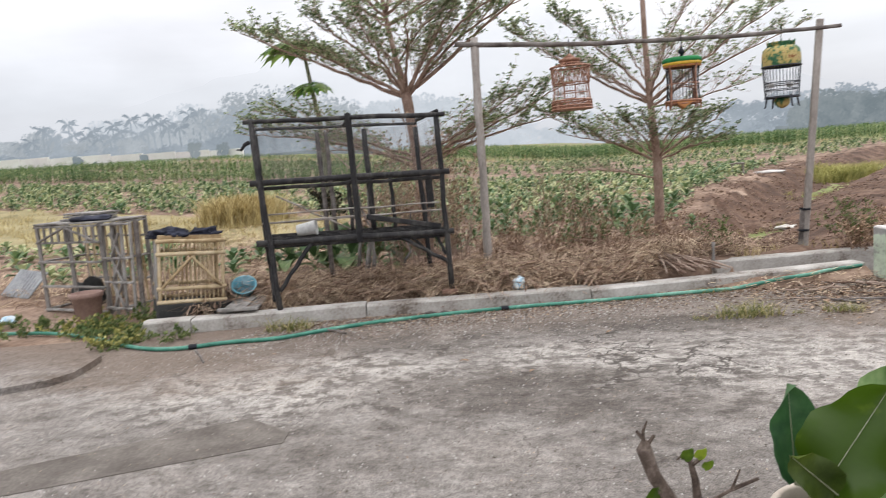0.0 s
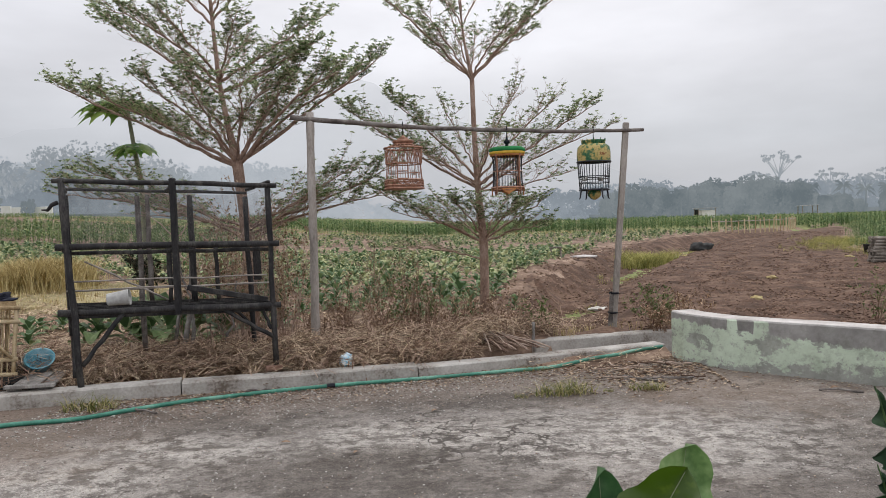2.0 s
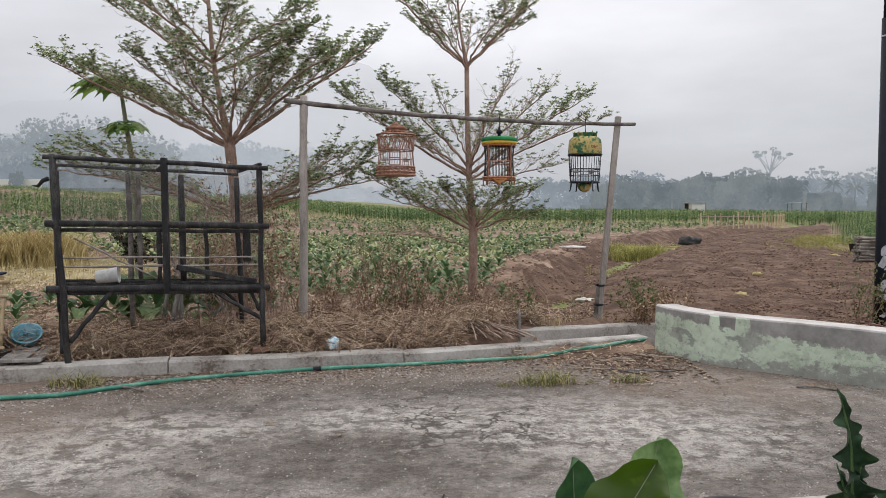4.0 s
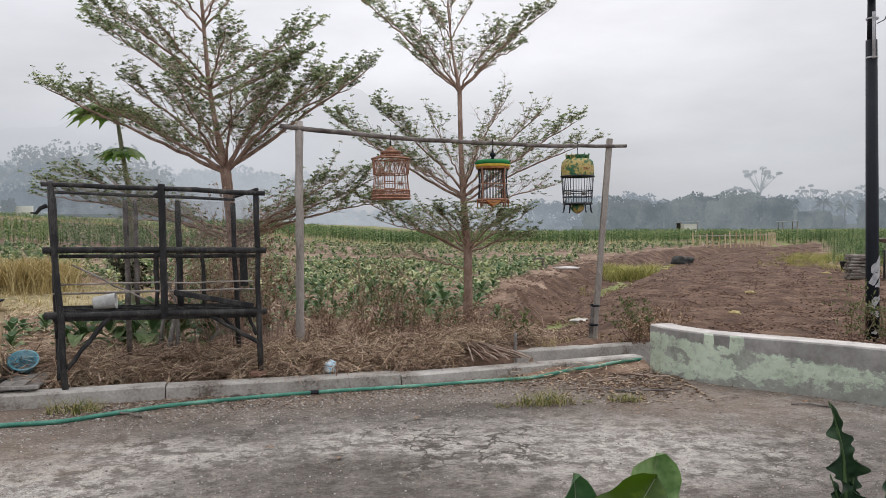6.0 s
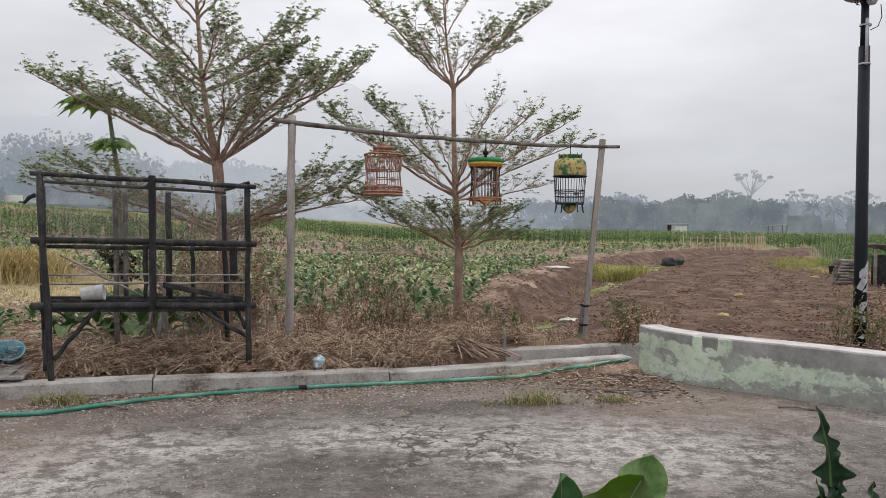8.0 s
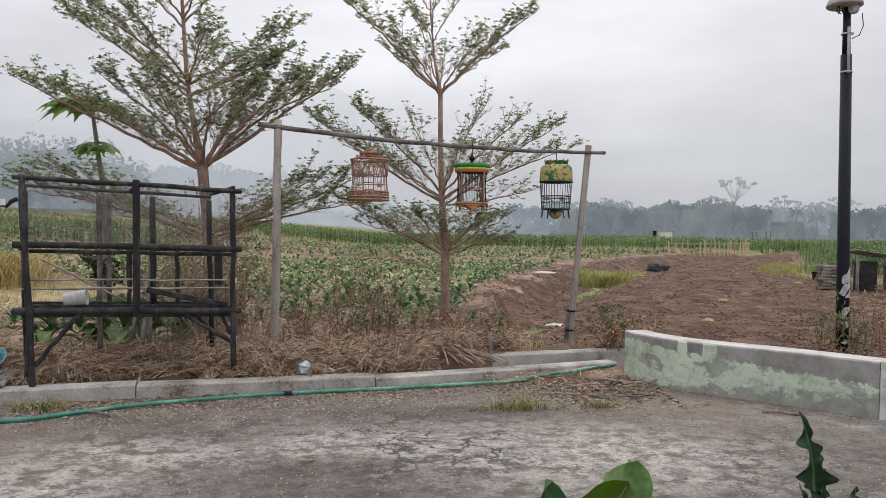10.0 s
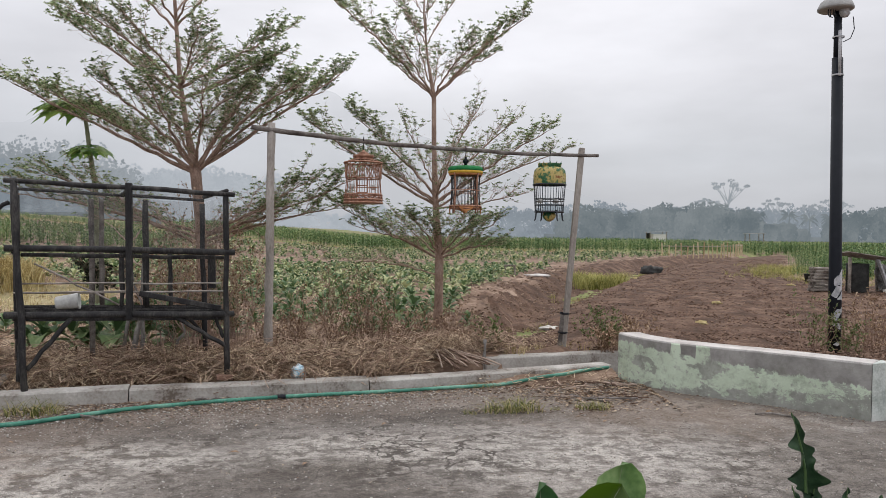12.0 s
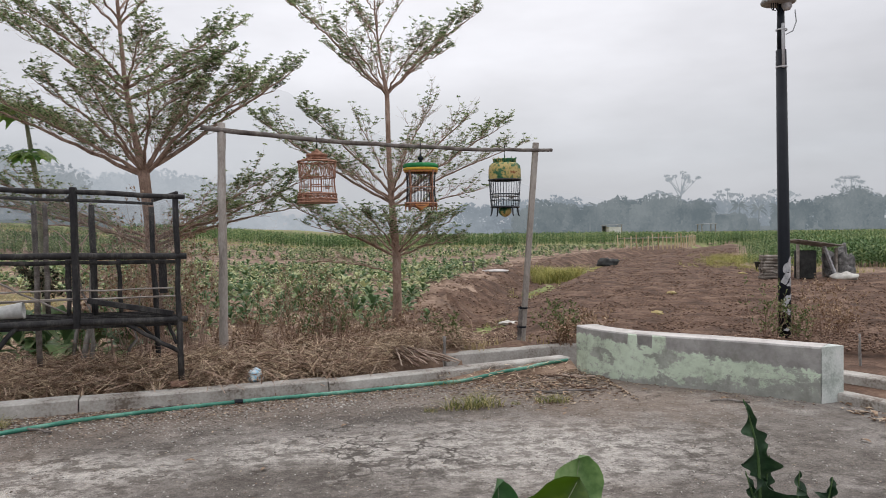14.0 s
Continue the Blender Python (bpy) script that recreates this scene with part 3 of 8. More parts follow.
# ---- the curved low wall ----
def wall_material():
    m = bpy.data.materials.new("peeling_green_paint")
    m.use_nodes = True
    n, l = m.node_tree.nodes, m.node_tree.links
    b = n["Principled BSDF"]
    tc = n.new("ShaderNodeTexCoord")
    sep = n.new("ShaderNodeSeparateXYZ")
    l.new(tc.outputs["Object"], sep.inputs[0])

    def tex(scale, detail=7, rough=0.65, st=(1, 1, 1)):
        mp = n.new("ShaderNodeMapping")
        mp.inputs["Scale"].default_value = st
        l.new(tc.outputs["Object"], mp.inputs[0])
        t = n.new("ShaderNodeTexNoise")
        t.inputs["Scale"].default_value, t.inputs["Detail"].default_value, t.inputs["Roughness"].default_value = scale, detail, rough
        l.new(mp.outputs[0], t.inputs["Vector"])
        return t.outputs["Fac"]

    def op(kind, a, b_, c_=None):
        x = n.new("ShaderNodeMath")
        x.operation = kind
        for s, v in zip(x.inputs, (a, b_, c_)):
            if v is None:
                continue
            if isinstance(v, (int, float)):
                s.default_value = v
            else:
                l.new(v, s)
        return x.outputs[0]

    def ramp(v, lo, hi):
        x = n.new("ShaderNodeMapRange")
        x.inputs["From Min"].default_value, x.inputs["From Max"].default_value = lo, hi
        l.new(v, x.inputs["Value"])
        return x.outputs[0]

    def mix(f, a, b_):
        x = n.new("ShaderNodeMix")
        x.data_type = "RGBA"
        for s, v in ((x.inputs["Factor"], f), (x.inputs["A"], a), (x.inputs["B"], b_)):
            if isinstance(v, tuple):
                s.default_value = (*v, 1)
            else:
                l.new(v, s)
        return x.outputs["Result"]

    wob = tex(7, 10, 0.72, (1, 1, 0.22))
    fine = tex(34, 6, 0.7)
    # paint edge at the top, lower where it has run out to the right
    edge = op("MULTIPLY_ADD", sep.outputs["X"], -0.085, 0.685)
    # two runs of paint reach up to the cap
    for at, half in ((2.52, 0.032), (2.72, 0.05)):
        run = op("ABSOLUTE", op("ADD", sep.outputs["X"], -at), 0)
        edge = op("ADD", edge, op("MULTIPLY", ramp(run, half + 0.006, half - 0.006), 0.22))
    top = op("SUBTRACT", edge, op("MULTIPLY", wob, 0.20))
    z_ = op("ADD", sep.outputs["Z"], op("MULTIPLY_ADD", fine, 0.06, -0.03))
    over = ramp(op("SUBTRACT", z_, top), -0.004, 0.008)
    low_edge = op("MULTIPLY_ADD", sep.outputs["X"], 0.105, -0.215)
    low = op("ADD", low_edge, op("MULTIPLY_ADD", tex(6, 12, 0.82, (1, 1, 1.4)), 0.75, -0.375))
    under = ramp(op("SUBTRACT", low, z_), -0.008, 0.03)
    chips = op("MAXIMUM", ramp(tex(3.2, 12, 0.72, (1, 1, 1.6)), 0.545, 0.575), op("MULTIPLY", ramp(tex(11, 12, 0.8), 0.57, 0.60), 0.8))
    bare = op("MAXIMUM", op("MAXIMUM", over, op("MULTIPLY", under, 0.85)), op("MULTIPLY", chips, 0.75))
    cement = n.new("ShaderNodeValToRGB")
    e = cement.color_ramp.elements
    e[0].position, e[0].color = 0.3, (0.17, 0.165, 0.155, 1)
    e[1].position, e[1].color = 0.7, (0.40, 0.39, 0.375, 1)
    l.new(tex(4, 8, 0.65), cement.inputs[0])
    paint = n.new("ShaderNodeValToRGB")
    e = paint.color_ramp.elements
    e[0].position, e[0].color = 0.3, (0.43, 0.51, 0.39, 1)
    e[1].position, e[1].color = 0.62, (0.61, 0.71, 0.57, 1)
    l.new(tex(3, 8, 0.7), paint.inputs[0])
    c = mix(bare, paint.outputs[0], cement.outputs[0])
    grime = op("MULTIPLY", ramp(tex(9, 8, 0.75), 0.50, 0.66), 0.5)
    c = mix(grime, c, (0.15, 0.155, 0.125))
    l.new(c, b.inputs["Base Color"])
    b.inputs["Roughness"].default_value = 0.85
    bp = n.new("ShaderNodeBump")
    bp.inputs["Strength"].default_value, bp.inputs["Distance"].default_value = 0.5, 0.008
    l.new(op("ADD", fine, op("MULTIPLY", bare, -0.6)), bp.inputs["Height"])
    l.new(bp.outputs[0], b.inputs["Normal"])
    return m


WALL_PAINT = wall_material()
WALL_TOP = material("bare_wall_top", [(0.40, 0.37, 0.35), (0.55, 0.52, 0.50), (0.66, 0.63, 0.61)], 0.9, 4, 60, 0.4)
line = dense(WALL_FRONT, 40)
tagged(part("wall_low", strip(line, 0.26, -0.1, 0.475, 1), WALL_PAINT), "low curved wall with peeling pale green paint", "wall", kind="structure")
tagged(part("wall_top", strip([(x + 0.004, y + 0.004) for x, y in line], 0.248, 0.470, 0.480, 1), WALL_TOP), "pale cement cap of the low wall", "wall", kind="structure")
g = Geo()
g.prism([(3.772, 5.884), (4.012, 5.948), (3.957, 6.068)], -0.02, 0.479)
END_COAT = material("chalky_end_coat", [(0.34, 0.38, 0.35), (0.56, 0.60, 0.57), (0.68, 0.70, 0.68)], 0.9, 5, 60, 0.4)
tagged(part("wall_end", g, END_COAT), "chalky pale green coat on the end of the low wall", "wall", kind="structure")

# ---- the black bird rack ----
rnd = random.Random(4)
def net_material():
    """Fine mesh, too small to see thread by thread: part of the light passes."""
    m = bpy.data.materials.new("fine_net")
    m.use_nodes = True
    n, l = m.node_tree.nodes, m.node_tree.links
    b = n["Principled BSDF"]
    b.inputs["Base Color"].default_value, b.inputs["Roughness"].default_value = (0.13, 0.13, 0.13, 1), 0.8
    tc, nz, mr, tr, mx = (n.new("ShaderNode" + k) for k in ("TexCoord", "TexNoise", "MapRange", "BsdfTransparent", "MixShader"))
    nz.inputs["Scale"].default_value, nz.inputs["Detail"].default_value = 5, 5
    l.new(tc.outputs["Object"], nz.inputs["Vector"])
    mr.inputs["From Min"].default_value, mr.inputs["From Max"].default_value = 0.3, 0.7
    mr.inputs["To Min"].default_value, mr.inputs["To Max"].default_value = 0.07, 0.24
    l.new(nz.outputs["Fac"], mr.inputs["Value"])
    l.new(mr.outputs[0], mx.inputs[0])
    l.new(tr.outputs[0], mx.inputs[1])
    l.new(b.outputs[0], mx.inputs[2])
    l.new(mx.outputs[0], n["Material Output"].inputs[0])
    return m


NET = net_material()


def rack():
    t = thing("bird_rack", (-3.35, 6.38, 0.10), "blackened wooden bird rack with netting, standing on the kerb", "rack")
    o = Vector((-3.35, 6.38, 0.10))

    def P(x, y, z):
        return tuple(Vector((x, y, z)) - o)

    FL, FM, FR = (-3.40, 6.35), (-2.545, 6.66), (-1.77, 6.98)
    BL, BM, BR = (-3.78, 7.12), (-2.92, 7.42), (-2.20, 7.74)

    def pole(name, a, b, r_, label="", mat=BLACK_WOOD, sides=7):
        g = Geo()
        pts = bent(a, b, rough=0.006, rnd=rnd, n=6)
        g.tube(pts, [r_ * rnd.uniform(0.9, 1.1) for _ in pts], sides)
        return part(name, g, mat, t, label, True)

    # uprights and legs
    pole("post", P(-3.29, 6.33, 0.10), P(-3.40, 6.35, 1.93), 0.027)
    pole("post", P(-3.42, 6.46, 0.55), P(-3.44, 6.42, 1.88), 0.021)
    g = Geo()
    g.beam(P(*FM, 0.70), P(FM[0] - 0.01, FM[1], 1.92), 0.055, 0.05)
    part("post", g, BLACK_WOOD, t)
    pole("post", P(-1.755, 6.975, 0.14), P(-1.78, 6.98, 1.84), 0.026)
    pole("post", P(-2.16, 7.70, 0.02), P(-2.22, 7.74, 1.78), 0.028)
    pole("post", P(-3.75, 7.10, 0.02), P(-3.78, 7.12, 1.82), 0.028)
    pole("post", P(-3.17, 7.36, 0.25), P(-3.19, 7.36, 1.80), 0.026, "bare grey-brown post", BEAM_WOOD)
    pole("post", P(-3.08, 7.36, 0.75), P(-3.10, 7.38, 1.80), 0.024, "bare grey-brown post", BEAM_WOOD)
    pole("post", P(-2.70, 7.50, 0.72), P(-2.72, 7.52, 1.80), 0.03)
    pole("post", P(-2.62, 7.30, 0.72), P(-2.64, 7.30, 1.33), 0.026)
    pole("post", P(-2.44, 7.45, 0.72), P(-2.46, 7.48, 1.30), 0.022)
    pole("post", P(-2.86, 7.30, 0.72), P(-2.87, 7.32, 1.30), 0.018)
    pole("post", P(-2.79, 7.10, 0.72), P(-2.80, 7.10, 1.28), 0.014)
    g = Geo()
    g.beam(P(-1.95, 7.15, 0.95), P(-1.96, 7.16, 1.27), 0.075, 0.02)
    part("side_board", g, BLACK_WOOD, t)
    # long rails, front and back
    for z0, z1, r_ in ((1.905, 1.845, 0.022), (1.335, 1.30, 0.027), (0.765, 0.72, 0.029)):
        pole("rail", P(FL[0] - 0.06, FL[1] - 0.03, z0), P(FR[0] + 0.07, FR[1] + 0.02, z1), r_, sides=8)
        pole("rail", P(*BL, z0 - 0.03), P(*BR, z1 - 0.03), r_ * 0.75)
    pole("rail", P(-3.36, 6.40, 1.275), P(-1.8, 7.0, 1.25), 0.018)
    for (a, b) in ((FL, BL), (FM, BM), (FR, BR)):
        for z0 in (1.88, 1.30, 0.74):
            pole("cross_bar", P(*a, z0), P(*b, z0 - 0.03), 0.018)
    # thin bamboo perches
    for z0, y0 in ((1.02, 0.2), (0.92, 0.5), (0.95, 0.1)):
        a, b = Vector((*FL, z0)).lerp(Vector((*BL, z0)), y0), Vector((*FR, z0 - 0.02)).lerp(Vector((*BR, z0 - 0.02)), y0)
        pole("perch", tuple(a - o), tuple(b - o), 0.008, "thin pale bamboo perch", POST_WOOD, 5)
    pole("perch", P(-3.30, 6.5, 1.20), P(-2.75, 6.95, 0.80), 0.009, "thin pale bamboo perch", POST_WOOD, 5)
    # shelf boards
    for k in range(5):
        s = (k + 0.5) / 5
        a, b = Vector((*FL, 0.745)).lerp(Vector((*BL, 0.735)), s), Vector((*FR, 0.70)).lerp(Vector((*BR, 0.69)), s)
        g = Geo()
        g.beam(tuple(a - o), tuple(b - o), 0.012, 0.085)
        part("shelf_board", g, BLACK_WOOD, t)
    # fallen bar lying across the right bay
    g = Geo()
    g.beam(P(-2.48, 6.72, 0.93), P(-1.83, 7.02, 0.77), 0.045, 0.05)
    part("loose_bar", g, BLACK_WOOD, t)
    # leg braces
    pole("brace", P(-3.28, 6.34, 0.30), P(-2.98, 6.50, 0.73), 0.02)
    pole("brace", P(-3.36, 6.36, 0.20), P(-3.46, 6.60, 0.62), 0.02)
    pole("brace", P(-1.77, 6.97, 0.42), P(-2.18, 6.83, 0.70), 0.02)
    pole("brace", P(-2.16, 7.68, 0.42), P(-2.42, 7.60, 0.72), 0.018)
    pole("brace", P(-1.79, 6.97, 0.50), P(-1.90, 7.04, 0.72), 0.016)
    # bent hook on the side
    g = Geo()
    g.tube([P(-3.44, 6.36, 1.72), P(-3.49, 6.36, 1.70), P(-3.53, 6.36, 1.655), P(-3.58, 6.36, 1.66)], [0.02, 0.018, 0.014, 0.006], 6)
    part("hook", g, BLACK_WOOD, t, smooth=True)
    # gauzy netting
    def net(name, a, b, c, d):
        a, b, c, d = [Vector(p) - o for p in (a, b, c, d)]
        nrm = (b - a).cross(d - a).normalized()
        g, n = Geo(), 14
        vs = []
        for i in range(n + 1):
            for j in range(n + 1):
                u, w = i / n, j / n
                p = a.lerp(b, u).lerp(d.lerp(c, u), w)
                vs.append(tuple(p + nrm * 0.03 * math.sin(math.pi * u) * math.sin(math.pi * w) * (0.7 + 0.8 * noise.noise(p * 4))))
        g.add(vs, [(i * (n + 1) + j, (i + 1) * (n + 1) + j, (i + 1) * (n + 1) + j + 1, i * (n + 1) + j + 1) for i in range(n) for j in range(n)])
        part(name, g, NET, t, "fine dark plastic net", True)

    def q(p, z):
        return (p[0], p[1], z)
    net("netting", q(FL, 1.33), q(FM, 1.32), q(FM, 1.88), q(FL, 1.90))
    net("netting", q(FM, 1.32), q(FR, 1.30), q(FR, 1.84), q(FM, 1.88))
    net("netting", q(FL, 1.90), q(FR, 1.84), q(BR, 1.80), q(BL, 1.86))
    net("netting", q(BL, 1.30), q(BR, 1.26), q(BR, 1.79), q(BL, 1.84))
    net("netting", q(FR, 0.73), q(BR, 0.70), q(BR, 1.79), q(FR, 1.84))
    net("netting", q(FL, 0.78), q(BL, 0.75), q(BL, 1.84), q(FL, 1.90))
    return t


rack()
BRICK = material("old_brick", [(0.20, 0.12, 0.09), (0.33, 0.20, 0.15)], 0.9, 12, 80, 0.5)
g = Geo()
g.box((-0.075, -0.05, 0), (0.075, 0.05, 0.045))
brick = tagged(part("brick", g, BRICK), "old brown brick under a leg of the rack", "brick")
brick.matrix_world = pose(-1.77, 6.93, 0.112, 0, 0, 18)
# white pail lying on the shelf
PAIL = material("white_pail_plastic", [(0.5, 0.5, 0.49), (0.72, 0.72, 0.70)], 0.5, 5, 40, 0.05)
g = Geo()
g.lathe([(0.0, 0.0), (0.052, 0.0), (0.056, 0.01), (0.070, 0.18), (0.076, 0.185), (0.074, 0.195), (0.066, 0.185), (0.050, 0.012), (0.0, 0.012)], 24)
pail = tagged(part("pail", g, PAIL, smooth=True), "small white plastic pail lying on the rack shelf", "pail")
pail.matrix_world = pose(-3.22, 6.72, 0.835, 0, 84, 14)

# ---- posts and pole with the cages ----
t = thing("cage_stand", (-1.6, 8.1, 0.05), "weathered bamboo posts with a long cross pole holding bird cages", "stand")
o = Vector((-1.6, 8.1, 0.05))


def knotty(a, b, r0, r1, n=16, knots=5, wob=0.004):
    pts = bent(a, b, rough=wob, rnd=rnd, n=n)
    rr = []
    for i in range(n + 1):
        s = i / n
        rr.append((r0 + (r1 - r0) * s) * (1.12 if i % max(1, n // knots) == 0 else 1.0))
    return pts, rr


g = Geo()
g.tube(*knotty((0, 0, -0.2), (0.02, 0.0, 2.635), 0.046, 0.040), 10)
part("post", g, POST_WOOD, t, "pale grey bamboo post", True)
g = Geo()
b0, b1 = Vector((1.86, 9.17, -0.1)) - o, Vector((2.075, 9.17, 2.60)) - o
g.beam(b0, b1, 0.062, 0.07)
part("post", g, POST_WOOD, t, "leaning grey wooden post")
g = Geo()
g.beam(b0 + Vector((-0.045, -0.02, 0)), b0 + Vector((0.0, -0.02, 0.62)), 0.035, 0.05)
part("splint", g, BEAM_WOOD, t)
for h_ in (0.28, 0.52):
    g = Geo()
    c = b0.lerp(b1, (h_ + 0.1) / 2.7)
    g.lathe([(0.058, -0.012), (0.064, 0), (0.058, 0.012)], 12, (c.x - 0.02, c.y, c.z))
    part("binding", g, BLACK_METAL, t)
g = Geo()
line = bent(Vector((-1.78, 8.02, 2.625)) - o, Vector((2.29, 9.2, 2.51)) - o, sag=0.065, n=20, rough=0.006, rnd=rnd)
g.tube(line, [0.028 - 0.007 * i / 20 for i in range(21)], 9)
part("cross_pole", g, BEAM_WOOD, t, "long brown-grey bamboo pole", True)
BEAM_LINE = [p + o for p in line]


def pole_at(x):
    for a, b in zip(BEAM_LINE, BEAM_LINE[1:]):
        if a.x <= x <= b.x:
            return a.lerp(b, (x - a.x) / (b.x - a.x))


GREEN_CLOTH = material("green_lid", [(0.01, 0.13, 0.035), (0.02, 0.24, 0.07)], 0.7, 12, 60, 0.1)
YELLOW_PAINT = material("yellow_trim", [(0.55, 0.32, 0.03), (0.70, 0.48, 0.07)], 0.5, 15, 60, 0.1)
LID_PATTERN = material("painted_lid", [(0.012, 0.06, 0.03), (0.035, 0.13, 0.06), (0.05, 0.15, 0.07), (0.46, 0.36, 0.12), (0.52, 0.42, 0.18), (0.24, 0.09, 0.03)], 0.45, 6, 30, 0.1)
DARK_WIRE = material("dark_cage_wire", [(0.02, 0.024, 0.03), (0.06, 0.065, 0.075)], 0.5, 20, 60, 0.1)


def bars(t, prof, n, r_, mat, label=""):
    """Upright bars round a cage, all on one mesh."""
    g = Geo()
    g.tube([(p[0], 0, p[1]) for p in prof], r_, 5)
    me = g.mesh("bar", mat, True)
    for k in range(n):
        ob = part("bar", me, mat, t, label)
        ob.matrix_basis = pose(0, 0, 0, 0, 0, 360 * k / n)


def ring(t, name, R, z, th, mat, label=""):
    g = Geo()
    g.ring(R, z, th, 32, 6)
    return part(name, g, mat, t, label, True)


def hang(t, x, z_top, mat=BLACK_METAL):
    p = pole_at(x)
    top = p.z - t.matrix_world.translation.z + 0.03
    g = Geo()
    g.tube([(0, 0, z_top), (0, 0, top - 0.05), (0.0, -0.03, top - 0.02), (0, -0.028, top + 0.012), (0, 0.0, top + 0.022), (0, 0.03, top)], 0.0045, 5)
    part("hook", g, mat, t, smooth=True)


def perch_and_cups(t, R, z, mat):
    g = Geo()
    g.tube([(-R * 0.93, 0.02, z), (R * 0.93, -0.02, z)], 0.006, 6)
    part("perch", g, mat, t)
    for a in (40, 200):
        g = Geo()
        c = (R * 0.72 * math.cos(radians(a)), R * 0.72 * math.sin(radians(a)), z - 0.02)
        g.lathe([(0.0, 0), (0.03, 0), (0.036, 0.05), (0.031, 0.05), (0.0, 0.008)], 14, c)
        part("cup", g, PAIL, t, "small pale feed cup", True)


def cage_round(x):
    """Brown rattan cage, waisted, with a small tiered cap."""
    p = pole_at(x)
    t = thing("bird_cage", (p.x, p.y, p.z - 0.72), "reddish-brown rattan bird cage hanging from the pole", "bird cage", "hanging bird cages")
    prof = [(0.215, 0.03), (0.205, 0.12), (0.192, 0.26), (0.200, 0.40), (0.212, 0.47), (0.165, 0.500), (0.095, 0.512)]
    bars(t, prof, 22, 0.0038, CAGE_BROWN)
    for R, z, th in ((0.217, 0.025, 0.012), (0.216, 0.06, 0.010), (0.194, 0.30, 0.007), (0.215, 0.475, 0.011), (0.210, 0.118, 0.010)):
        ring(t, "hoop", R, z, th, CAGE_BROWN)
    g = Geo()
    g.lathe([(0.10, 0.498), (0.120, 0.503), (0.122, 0.518), (0.107, 0.524), (0.105, 0.531), (0.117, 0.536), (0.117, 0.560), (0.10, 0.566), (0.060, 0.570), (0.054, 0.592), (0.030, 0.597), (0.014, 0.618), (0.0, 0.625)], 28, lobes=14, depth=0.03)
    part("cap", g, CAGE_BROWN, t, "turned brown cap", True)
    g = Geo()
    g.lathe([(0.0, 0.018), (0.208, 0.018), (0.208, 0.028), (0.0, 0.028)], 28)
    part("floor_tray", g, CAGE_BROWN, t)
    # carved fan arches between the bars
    for k in range(8):
        a = 2 * math.pi * k / 8
        g = Geo()
        pts = []
        for i in range(9):
            s = i / 8
            th = a + (s - 0.5) * 0.72
            z = 0.30 + 0.155 * math.sin(math.pi * s) ** 0.7
            pts.append((0.205 * math.cos(th), 0.205 * math.sin(th), z))
        g.tube(pts, 0.0055, 5)
        for s in (0.3, 0.5, 0.7):
            th = a + (s - 0.5) * 0.72
            g.tube([(0.203 * math.cos(a), 0.203 * math.sin(a), 0.30), (0.205 * math.cos(th), 0.205 * math.sin(th), 0.30 + 0.155 * math.sin(math.pi * s) ** 0.7)], 0.004, 4)
        part("carved_arch", g, CAGE_BROWN, t)
    g = Geo()
    for a, b in (((-0.06, 0.13), (0.06, 0.13)), ((-0.06, 0.29), (0.06, 0.29)), ((-0.06, 0.13), (-0.06, 0.29)), ((0.06, 0.13), (0.06, 0.29)), ((-0.06, 0.21), (0.06, 0.21))):
        g.tube([(a[0], -0.196, a[1]), (b[0], -0.196, b[1])], 0.007, 5)
    part("door", g, CAGE_BROWN, t, "small framed door")
    g = Geo()
    for k in range(20):
        for z0, z1 in ((0.035, 0.115), (0.115, 0.035)):
            th0, th1 = 2 * math.pi * k / 20, 2 * math.pi * (k + 1.4) / 20
            g.tube([(0.214 * math.cos(th0), 0.214 * math.sin(th0), z0), (0.217 * math.cos((th0 + th1) / 2), 0.217 * math.sin((th0 + th1) / 2), 0.075), (0.212 * math.cos(th1), 0.212 * math.sin(th1), z1)], 0.0055, 5)
    part("woven_skirt", g, CAGE_BROWN, t, "woven rattan band")
    perch_and_cups(t, 0.195, 0.2, CAGE_BROWN)
    hang(t, x, 0.615, BLACK_METAL)


